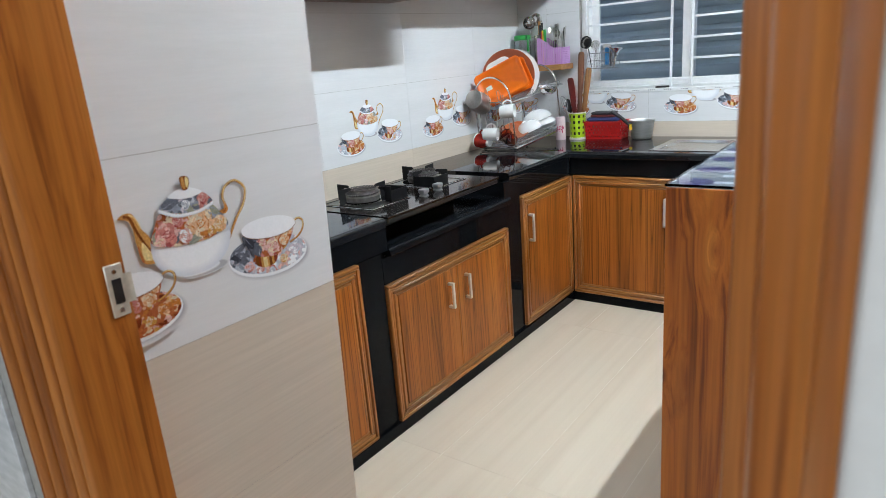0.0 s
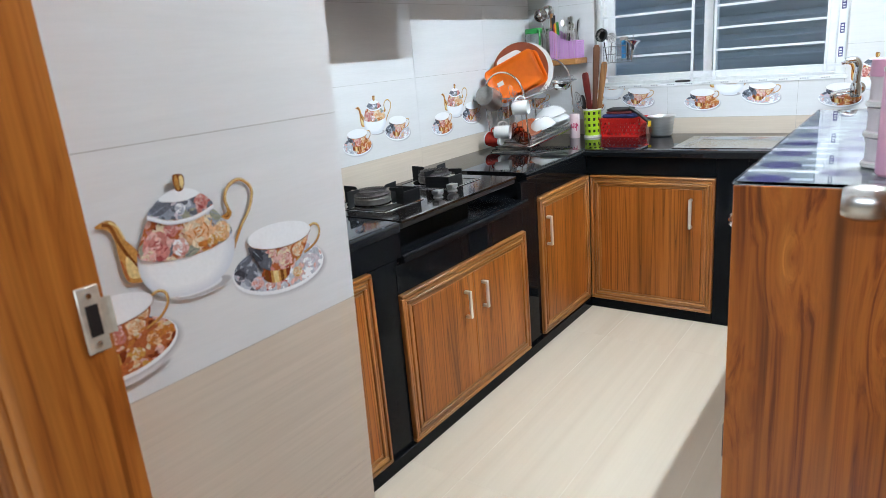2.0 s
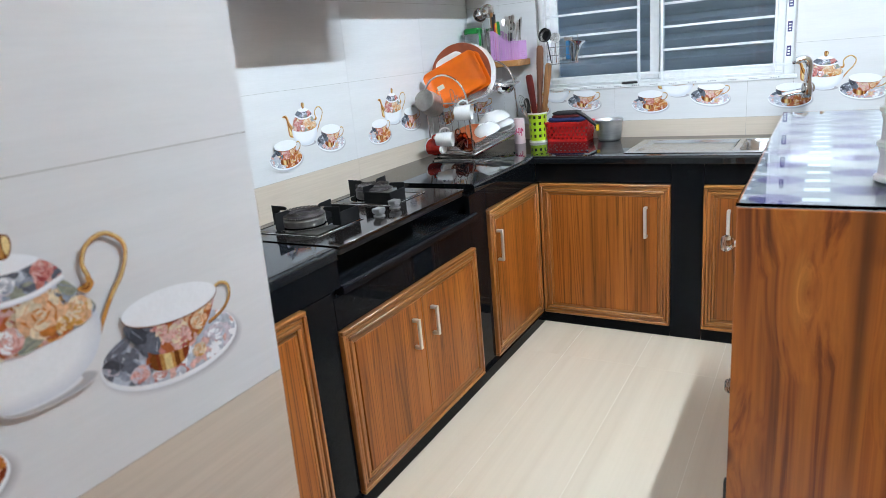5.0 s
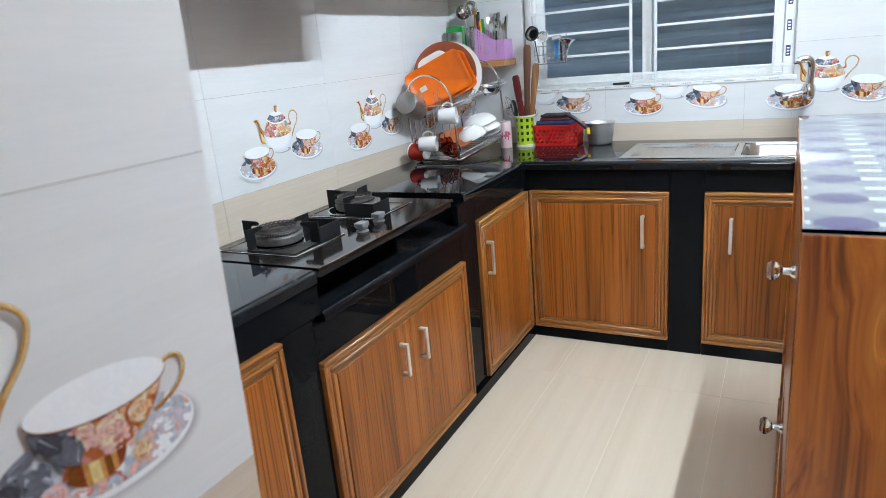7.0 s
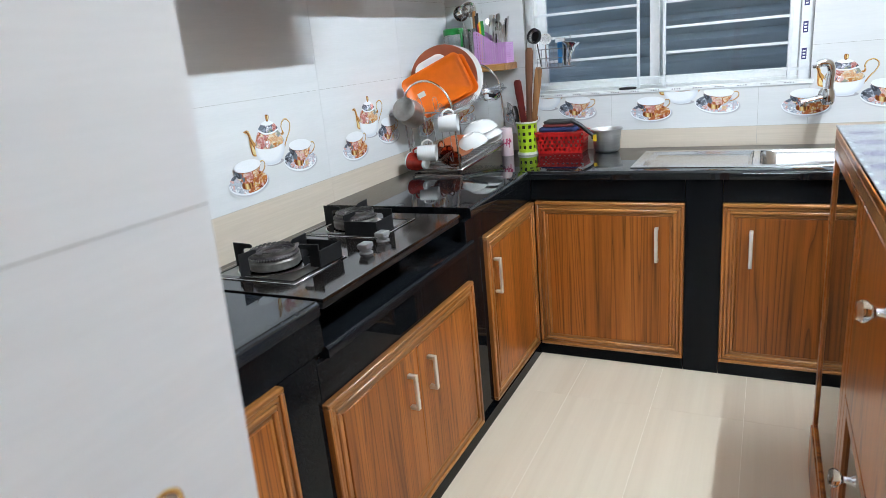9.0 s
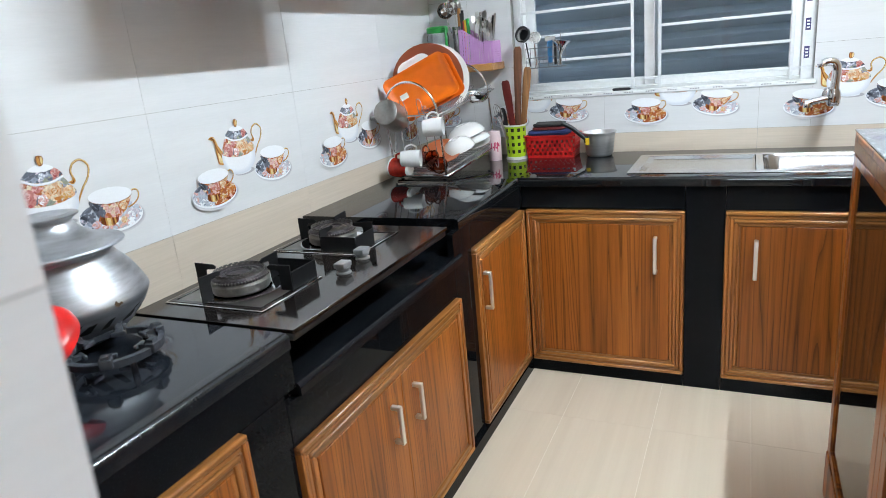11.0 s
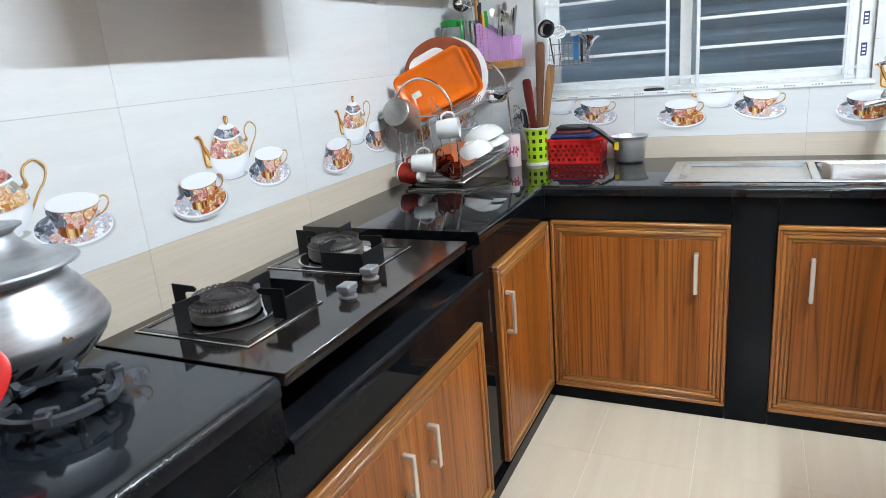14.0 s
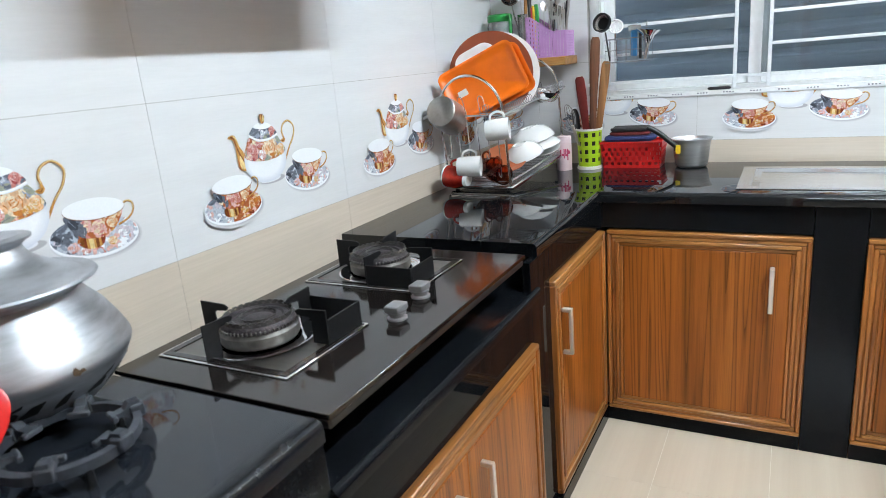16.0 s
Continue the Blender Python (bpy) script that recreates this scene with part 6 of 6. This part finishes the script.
for y, top in ((YA, 1.215), (YB + 0.005, 1.208)):
    r = (XB - XA) / 2
    arch = [(XA, y, ZT + 0.02), (XA, y, top - r)] + [(XA + r - r * math.cos(math.pi * k / 16), y, top - r + r * math.sin(math.pi * k / 16)) for k in range(1, 16)] + [(XB, y, top - r), (XB, y, ZT + 0.02)]
    part("hoop", tube(Bag(), arch, 0.0048, 10), M_CHROME, rack)
for k in range(6):
    x = XA + 0.03 + k * 0.038
    pts = [(x, YA - 0.002, 1.082), (x, YA - 0.003, 0.95 - 0.06 * (k % 2)), (x + 0.002, YA - 0.02, 0.94 - 0.06 * (k % 2)), (x + 0.004, YA - 0.03, 0.957 - 0.06 * (k % 2))]
    part("cup_hook", tube(Bag(), smooth_line(pts, 4), 0.0016, 6), M_WIRE, rack)
for x in (-1.83, -1.75):
    pts = [(x, YA - 0.001, 1.082), (x - 0.004, YA - 0.004, 1.135), (x + 0.006, YA - 0.006, 1.148), (x + 0.016, YA - 0.004, 1.135), (x + 0.022, YA - 0.001, 1.082)]
    part("divider_loop", tube(Bag(), smooth_line(pts, 5), 0.0014, 6), M_WIRE, rack)


RK = Matrix.Translation((-1.79, 3.385, 0)) @ Matrix.Rotation(radians(-6), 4, "Z") @ Matrix.Translation((0, 0, 0.83)) @ Matrix.Rotation(radians(6), 4, "X") @ Matrix.Translation((0, 0, -0.83)) @ Matrix.Translation((1.79, -3.385, 0))
for piece in rack.children:
    piece.data.transform(Matrix.Translation(-ORIGIN[rack]) @ RK @ Matrix.Translation(ORIGIN[rack]))


def facing(at, yaw, lean, spin=0.0):
    """A pose whose z axis looks along yaw (degrees from -y towards +x), leant back by lean; spin about itself."""
    return Matrix.Translation(at) @ Matrix.Rotation(radians(yaw), 4, "Z") @ Matrix.Rotation(radians(90 - lean), 4, "X") @ Matrix.Rotation(radians(spin), 4, "Z")


def plate(name, label, mat, R, pose_, depth=0.018, group="plates in the dish rack"):
    b = Bag()
    lathe(b, [(0, 0.0), (R * 0.60, 0.0), (R * 0.68, 0.003), (R * 0.97, depth), (R, depth + 0.001), (R, depth + 0.003), (R * 0.96, depth + 0.003), (R * 0.68, 0.0065), (R * 0.58, 0.0045), (0, 0.0045)], (0, 0, 0), 56, pose_)
    return solid(name, b, mat, label, "plate", group=group)


plate("serving_tray", "large white round tray standing in the dish rack", M_PORCELAIN, 0.147, facing((-1.762, 3.540, 1.201), 18, 9), 0.014)
plate("serving_tray", "round brown plastic tray standing in the dish rack", M_BROWN, 0.147, facing((-1.776, 3.512, 1.205), 18, 9), 0.012)


def rounded(w, h, r, n=6):
    out = []
    for cx, cy, a0 in ((w / 2 - r, h / 2 - r, 0), (-w / 2 + r, h / 2 - r, 90), (-w / 2 + r, -h / 2 + r, 180), (w / 2 - r, -h / 2 + r, 270)):
        for k in range(n + 1):
            a = radians(a0 + 90 * k / n)
            out.append((cx + r * math.cos(a), cy + r * math.sin(a)))
    return out


def dish(b, w, h, r, depth, m, lip=0.008):
    """A rectangular tray with rounded corners, raised rim and thickness."""
    start = len(b.v)
    prof = [(0.022, 0.0), (0.006, depth - 0.003), (0.0, depth - 0.001), (-0.0, depth + 0.002), (lip, depth + 0.002), (lip + 0.004, depth - 0.001), (0.028, 0.003)]
    rings(b, [[(x, y, z) for x, y in rounded(w - 2 * i, h - 2 * i, max(r - i * 0.6, 0.006))] for i, z in prof])
    return b.turn(m, start)


solid("square_plate", dish(Bag(), 0.150, 0.150, 0.042, 0.012, facing((-1.800, 3.478, 1.228), 16, 10, 24)), M_PORCELAIN, "white rounded square plate behind the orange tray", "plate", group="plates in the dish rack")
ot = thing("serving_tray", (-1.755, 3.43, 1.09), "bright orange rectangular plastic tray standing in the dish rack", "tray", "plates in the dish rack")
om = facing((-1.768, 3.425, 1.186), 14, 8, 24)
part("dish", dish(Bag(), 0.276, 0.178, 0.026, 0.014, om), M_ORANGE, ot)
lb2 = Bag()
box(lb2, -0.096, -0.062, -0.012, 0.010, 0.0032, 0.0036, 0)
part("sticker", lb2.turn(om), M_PALE, ot, "small torn white sticker")
om2 = facing((-1.752, 3.45, 1.180), 14, 8, 24)
solid("serving_tray", dish(Bag(), 0.272, 0.176, 0.026, 0.012, om2), M_ORANGE, "second orange plastic tray nested behind the first", "tray", group="plates in the dish rack")

def upturned(label, R, h, at, aim):
    """A bowl lying mouth down: its rim round at, its foot ring towards aim."""
    b = Bag()
    prof = [(0, h - 0.003), (0.30 * R, h - 0.003), (0.33 * R, h + 0.002), (0.38 * R, h + 0.002), (0.41 * R, h - 0.001), (0.66 * R, 0.82 * h), (0.86 * R, 0.50 * h), (0.96 * R, 0.20 * h), (R, 0.0), (0.975 * R, -0.001), (0.93 * R, 0.20 * h), (0.82 * R, 0.48 * h), (0.60 * R, 0.76 * h), (0, h - 0.007)]
    q = Vector(aim).to_track_quat("Z", "X").to_matrix().to_4x4()
    lathe(b, prof, (0, 0, 0), 48, Matrix.Translation(at) @ q)
    return solid("porcelain_bowl", b, M_PORCELAIN, label, "bowl", group="bowls in the dish rack")


upturned("white porcelain bowl upside down on the lower tier", 0.073, 0.050, (-1.684, 3.556, 0.910), (-0.24, -0.22, 0.94))
upturned("wide white bowl upside down over other dishes", 0.088, 0.050, (-1.690, 3.660, 0.954), (-0.24, -0.12, 0.95))
upturned("shallow white bowl upside down under a wider one", 0.082, 0.034, (-1.666, 3.668, 0.928), (-0.22, -0.12, 0.96))
plate("dinner_plate", "white dinner plate lying in the lower tier", M_PORCELAIN, 0.078, facing((-1.678, 3.70, 0.905), 10, 76), 0.016)
plate("dinner_plate", "terracotta brown plate lying in the lower tier", M_TERRA, 0.080, facing((-1.736, 3.490, 0.903), 22, 62), 0.014)
plate("dinner_plate", "terracotta brown plate behind the first one", M_TERRA, 0.076, facing((-1.742, 3.522, 0.905), 20, 62), 0.014)
bl = Bag()
lathe(bl, [(0, 0), (0.03, 0), (0.050, 0.016), (0.062, 0.040), (0.064, 0.042), (0.060, 0.042), (0.047, 0.018), (0.028, 0.004), (0, 0.004)], (-1.655, 3.735, 1.088), 40)
solid("steel_bowl", bl, M_CHROME, "small polished steel bowl on the upper tier", "bowl")
bl = Bag()
lathe(bl, [(0, 0), (0.03, 0), (0.048, 0.014), (0.056, 0.032), (0.054, 0.032), (0.046, 0.016), (0.028, 0.004), (0, 0.004)], (0, 0, 0), 40, Matrix.Translation((-1.64, 3.66, 1.102)) @ Matrix.Rotation(radians(12), 4, "Y"))
solid("steel_bowl", bl, M_CHROME, "small polished steel bowl leaning on the rack", "bowl")


def mug(name, label, mat, R, L, m, wall=0.003, handle_mat=None, foot=0.9, category="mug"):
    """A mug about its own z axis, from base to open top, with a strap handle on its +x side."""
    root = thing(name, m.translation, label, category, "cups on the dish rack")
    b = Bag()
    lathe(b, [(0, 0), (R * foot * 0.92, 0), (R * foot, 0.003), (R * 0.985, L * 0.45), (R, L), (R - wall, L), (R * 0.985 - wall, L * 0.45), (R * foot - wall, 0.006), (0, 0.006)], (0, 0, 0), 36, m)
    part("cup", b, mat, root)
    h = tube(Bag(), smooth_line([(R * 0.96, 0, L * 0.80), (R * 1.35, 0, L * 0.80), (R * 1.60, 0, L * 0.55), (R * 1.35, 0, L * 0.28), (R * 0.95, 0, L * 0.22)], 5), max(0.0035, R * 0.11), 8)
    part("handle", h.turn(m), handle_mat or mat, root)
    return root


def lying(at, aim, roll):
    """A pose whose z axis points along aim; roll turns the handle about it."""
    return Matrix.Translation(at) @ Vector(aim).to_track_quat("Z", "X").to_matrix().to_4x4() @ Matrix.Rotation(radians(roll), 4, "Z")


def hung(at, aim):
    """A pose whose z axis points along aim, with the handle on top."""
    z = Vector(aim).normalized()
    x = (Vector((0, 0, 1)) - z * z.z).normalized()
    return Matrix.Translation(at) @ Matrix((x, z.cross(x), z)).transposed().to_4x4()


mug("steel_mug", "dull grey steel mug hung upside down on the rack", M_STEELDULL, 0.056, 0.115, lying((-1.868, 3.285, 1.108), (-0.08, 0.93, -0.33), -100), 0.002, category="mug")
mug("coffee_mug", "white porcelain mug hanging on a rack hook", M_PORCELAIN, 0.036, 0.078, hung((-1.724, 3.318, 1.034), (0.95, 0.26, 0.05)))
mug("coffee_mug", "white porcelain mug hanging low on the rack", M_PORCELAIN, 0.035, 0.080, hung((-1.835, 3.315, 0.917), (0.95, 0.26, -0.03)))
RED_CUP = hung((-1.812, 3.322, 0.872), (-0.93, 0.15, 0.12))
red = mug("tea_cup", "glossy red cup with a pale foot lying in the rack", M_REDCUP, 0.038, 0.075, RED_CUP, foot=0.62)
part("foot_ring", lathe(Bag(), [(0, -0.012), (0.021, -0.012), (0.024, 0.0), (0, 0.0005)], (0, 0, 0), 28, RED_CUP), M_PORCELAIN, red, "white porcelain foot")
part("lip", lathe(Bag(), [(0.0345, 0.073), (0.0385, 0.0735), (0.0392, 0.078), (0.0350, 0.078), (0.0345, 0.073)], (0, 0, 0), 36, RED_CUP), M_PORCELAIN, red, "white porcelain lip")
mug("glass_mug", "amber glass mug lying in the dish rack", M_AMBER, 0.034, 0.085, hung((-1.750, 3.40, 0.886), (0.80, -0.58, -0.05)), 0.004)
mug("glass_mug", "amber glass mug behind the first in the rack", M_AMBER, 0.034, 0.085, hung((-1.80, 3.43, 0.893), (0.80, -0.55, 0.12)), 0.004)

# ---- corner shelf ----
sh = thing("corner_shelf", (-1.76, 3.87, 1.205), "orange-brown wooden shelf in the tiled corner", "shelf", kind="")
part("board", box(Bag(), XW + 0.001, -1.593, 3.785, YN - 0.001, 1.215, 1.247, 0.003), M_SHELFWOOD, sh)
ZS = 1.247
lx0, lx1, ly0, ly1 = -1.745, -1.592, 3.80, 3.90
cb = thing("cutlery_basket", ((lx0 + lx1) / 2, 3.85, ZS), "lilac pierced plastic basket full of cutlery", "cutlery basket")
hgt = lambda s: 0.150 - (0 if s < 0.12 else 0.058 * min(1, (s - 0.12) / 0.55))
cell = lambda i, j, nu, nv: not (i % 3 == 1 and j % 2 == 1 and 0 < i < nu - 1 and 0 < j < nv - 1)
for f3, nu in ((lambda s, t, w: (lx0 + (lx1 - lx0) * s, ly0 - w, ZS + hgt(s) * t), 43), (lambda s, t, w: (lx0 + (lx1 - lx0) * s, ly1 + w, ZS + hgt(s) * t), 43),
               (lambda s, t, w: (lx0 - w, ly0 + (ly1 - ly0) * s, ZS + 0.150 * t), 25), (lambda s, t, w: (lx1 + w, ly0 + (ly1 - ly0) * s, ZS + 0.092 * t), 25)):
    part("side", pierced(Bag(), f3, nu, 19, lambda i, j, nu=nu: cell(i, j, nu, 19)), M_LILAC, cb)
part("bottom", box(Bag(), lx0, lx1, ly0, ly1, ZS, ZS + 0.003, 0.0005), M_LILAC, cb)
random.seed(21)
for k in range(16):
    x, y = random.uniform(-1.71, -1.612), random.uniform(3.82, 3.885)
    top = ZS + random.uniform(0.135, 0.195) - 0.02 * (x > -1.62)
    tip = (x + random.uniform(-0.02, 0.025), y + random.uniform(-0.01, 0.01), top)
    kindk = k % 4
    foot_ = (x, y, ZS + 0.006)
    if kindk < 2:
        ob2 = thing("spoon", foot_, "steel spoon standing in the lilac basket", "spoon", "cutlery in the lilac basket")
        part("stem", tube(Bag(), [foot_, tip], 0.0018, 6), M_STEEL, ob2)
        part("bowl", lathe(Bag(), [(0, -0.004), (0.008, -0.003), (0.012, 0.0), (0.008, 0.001), (0, 0.001)], (0, 0, 0), 16, facing((tip[0], tip[1], tip[2] + 0.012), random.uniform(-30, 60), 10) @ Matrix.Diagonal((1, 1.6, 1, 1))), M_STEEL, ob2)
    elif kindk == 2:
        ob2 = thing("fork", foot_, "steel fork standing in the lilac basket", "fork", "cutlery in the lilac basket")
        part("stem", tube(Bag(), [foot_, tip], 0.0018, 6), M_STEEL, ob2)
        fm = Matrix.Translation(tip) @ Matrix.Rotation(random.uniform(-0.6, 0.6), 4, "Z")
        fb = Bag()
        box(fb, -0.010, 0.010, -0.001, 0.001, -0.004, 0.010, 0.0005)
        part("head", fb.turn(fm), M_STEEL, ob2)
        for q in (-0.0085, -0.003, 0.003, 0.0085):
            tine = Bag()
            box(tine, q - 0.0012, q + 0.0012, -0.001, 0.001, 0.010, 0.036, 0.0004)
            part("tine", tine.turn(fm), M_STEEL, ob2)
    else:
        solid("table_knife", tube(Bag(), [foot_, tip, (tip[0] + 0.004, tip[1], tip[2] + 0.03)], 0.0045, 8), M_BLACK if k % 8 == 3 else M_STEEL, "slim knife handle standing in the lilac basket", "knife", group="cutlery in the lilac basket")
for x, mat, z1, nm in ((-1.727, M_REDDARK, 0.185, "red"), (-1.718, M_YELLOW, 0.190, "yellow"), (-1.708, M_GREEN, 0.195, "green"), (-1.735, M_BLACK, 0.220, "black")):
    solid("peeler", tube(Bag(), [(x, 3.83, ZS + 0.006), (x - 0.003, 3.832, ZS + z1 - 0.04), (x - 0.006, 3.834, ZS + z1)], 0.008, 8), mat, nm + " plastic handle standing in the lilac basket", "kitchen tool", group="cutlery in the lilac basket")

jg = thing("storage_jar", (-1.872, 3.855, ZS), "clear glass jar with a green screw lid", "jar")
part("glass", lathe(Bag(), [(0, 0), (0.046, 0), (0.050, 0.005), (0.050, 0.135), (0.044, 0.150), (0.041, 0.150), (0.046, 0.133), (0.046, 0.008), (0, 0.006)], (-1.872, 3.855, ZS), 40), M_GLASS, jg)
part("lid", lathe(Bag(), [(0, 0.148), (0.048, 0.148), (0.049, 0.151), (0.049, 0.170), (0.044, 0.176), (0, 0.176)], (-1.872, 3.855, ZS), 40), M_GREEN, jg, "green plastic lid")
part("strap", tube(Bag(), smooth_line([(-1.832, 3.830, ZS + 0.165), (-1.815, 3.812, ZS + 0.162), (-1.809, 3.805, ZS + 0.125), (-1.812, 3.808, ZS + 0.085)], 5), 0.006, 8), M_GREEN, jg, "green carrying strap")
cn = thing("steel_canister", (-1.785, 3.895, ZS), "tall steel canister holding ladles on the shelf", "canister")
part("wall", lathe(Bag(), [(0, 0), (0.034, 0), (0.035, 0.002), (0.035, 0.165), (0.037, 0.168), (0.033, 0.168), (0.033, 0.004), (0, 0.004)], (-1.778, 3.90, ZS), 36), M_STEEL, cn)
for nm, lab, mat, foot_, top in (("ladle", "round steel ladle standing in the canister", M_CHROME, (-1.79, 3.895, ZS + 0.01), (-1.835, 3.885, ZS + 0.225)), ("ladle", "second steel ladle in the canister", M_STEEL, (-1.78, 3.90, ZS + 0.01), (-1.80, 3.90, ZS + 0.24))):
    ld = thing(nm, foot_, lab, "ladle", "ladles in the canister")
    part("stem", tube(Bag(), [foot_, top], 0.003, 8), mat, ld)
    part("bowl", lathe(Bag(), [(0, -0.020), (0.02, -0.016), (0.034, -0.004), (0.037, 0.004), (0.034, 0.004), (0.02, -0.012), (0, -0.015)], (0, 0, 0), 28, facing((top[0], top[1] - 0.004, top[2] + 0.015), 25, 12)), mat, ld)
for x, mat, z1, lab in ((-1.772, M_SHELFWOOD, 0.245, "orange wooden spoon handle in the canister"), (-1.756, M_BLACK, 0.235, "black plastic ladle handle in the canister")):
    solid("wooden_ladle", tube(Bag(), [(x - 0.01, 3.89, ZS + 0.01), (x, 3.885, ZS + z1)], 0.007, 10), mat, lab, "ladle", group="ladles in the canister")

# ---- wire basket hung on the grille ----
wb = thing("wire_basket", (-1.385, 3.90, 1.205), "small chrome wire basket hooked on the window grille", "wire basket")
wx0, wx1, wy0, wy1 = -1.462, -1.305, 3.858, 3.928
for z in (1.207, 1.250, 1.290):
    part("rail", tube(Bag(), [(wx0, wy0, z), (wx1, wy0, z), (wx1, wy1, z), (wx0, wy1, z)], 0.0013 if z < 1.28 else 0.0018, 6, True), M_WIRE, wb)
for k in range(9):
    x = wx0 + (wx1 - wx0) * k / 8
    part("wire", tube(Bag(), [(x, wy0, 1.29), (x, wy0, 1.207), (x, wy1, 1.207), (x, wy1, 1.29)], 0.0009, 5), M_WIRE, wb)
for x in (wx0 + 0.02, wx1 - 0.02):
    part("hook", tube(Bag(), smooth_line([(x, wy1, 1.285), (x, wy1 + 0.003, 1.335), (x, wy1 + 0.012, 1.345), (x, wy1 + 0.018, 1.336)], 4), 0.002, 6), M_STEELDULL, wb)
sv = thing("tea_strainer", (-1.45, 3.88, 1.21), "round black-rimmed tea strainer in the wire basket", "strainer")
stm = facing((-1.472, 3.862, 1.352), -18, 14)
part("rim", lathe(Bag(), [(0.030, -0.006), (0.034, -0.006), (0.034, 0.010), (0.030, 0.010), (0.030, -0.006)], (0, 0, 0), 32, stm), M_BLACK, sv, "black plastic rim")
part("sieve", pierced(Bag(), lambda s, t, w: tuple(stm @ Vector(((0.030 * t + 0.0006) * math.cos(2 * math.pi * s), (0.030 * t + 0.0006) * math.sin(2 * math.pi * s), -0.012 * (1 - t * t) - w))), 44, 12, lambda i, j: i % 2 == 0 or j % 2 == 0, True, 0.0006), M_STEELDULL, sv)
part("stem", tube(Bag(), [(-1.462, 3.868, 1.318), (-1.45, 3.88, 1.215)], 0.003, 8), M_BLACK, sv)
sv = thing("tea_strainer", (-1.425, 3.89, 1.21), "steel tea strainer standing in the wire basket", "strainer")
stm2 = facing((-1.428, 3.885, 1.335), 20, 20)
part("rim", lathe(Bag(), [(0.024, -0.003), (0.027, -0.003), (0.027, 0.004), (0.024, 0.004), (0.024, -0.003)], (0, 0, 0), 28, stm2), M_CHROME, sv)
part("sieve", pierced(Bag(), lambda s, t, w: tuple(stm2 @ Vector(((0.024 * t + 0.0006) * math.cos(2 * math.pi * s), (0.024 * t + 0.0006) * math.sin(2 * math.pi * s), -0.014 * (1 - t * t) - w))), 36, 10, lambda i, j: i % 2 == 0 or j % 2 == 0, True, 0.0006), M_STEEL, sv)
part("stem", tube(Bag(), [(-1.43, 3.888, 1.31), (-1.425, 3.89, 1.212)], 0.002, 8), M_CHROME, sv)
pl = thing("peeler", (-1.362, 3.89, 1.21), "blue-handled peeler standing in the wire basket", "peeler")
part("grip", box(Bag(), -1.374, -1.350, 3.882, 3.892, 1.225, 1.315, 0.004), M_BLUE, pl)
part("blade", box(Bag(), -1.383, -1.337, 3.884, 3.890, 1.315, 1.335, 0.002), M_CHROME, pl)
fn = thing("funnel", (-1.325, 3.885, 1.21), "small steel funnel standing in the wire basket", "funnel")
part("cone", lathe(Bag(), [(0.006, 0), (0.008, 0.05), (0.026, 0.085), (0.046, 0.100), (0.048, 0.103), (0.044, 0.101), (0.024, 0.086), (0.006, 0.05), (0.006, 0)], (-1.322, 3.885, 1.212), 28, Matrix.Rotation(radians(8), 4, "Y")), M_CHROME, fn)
solid("kitchen_knife", box(Bag(), -1.348, -1.338, 3.895, 3.905, 1.215, 1.31, 0.003), M_BLACK, "black-handled knife in the wire basket", "knife")

# ---- film on the window frame, odds and ends ----
for k in range(9):
    z = 1.183 + 0.1035 * k
    mk = part("film_mark", box(Bag(), -0.388, -0.370, yF - 0.0012, yF - 0.0002, z - 0.022, z + 0.022, 0.0002), M_INK, win, "violet print on protective film")
    for q in range(3):
        part("film_bar", box(Bag(), -0.384, -0.374, yF - 0.0018, yF - 0.0011, z - 0.016 + q * 0.012, z - 0.010 + q * 0.012, 0.0001), M_TAPE, mk)
for k in range(13):
    x = WX0 + 0.05 + k * 0.088
    for q in range(4):
        part("film_bar", box(Bag(), x + q * 0.010, x + q * 0.010 + 0.005, YN - 0.0072, YN - 0.0059, WZ0 - 0.005, WZ0 - 0.001, 0.0001), M_FAINT, win)
solid("scouring_pad", lathe(Bag(), [(0, 0), (0.03, 0), (0.034, 0.004), (0.030, 0.009), (0, 0.010)], (-1.075, YN + 0.008, WZ0 + 0.0062), 24, Matrix.Diagonal((1.2, 0.6, 1, 1))), M_DARKCLOTH, "flat dark scouring pad on the window sill", "scouring pad")
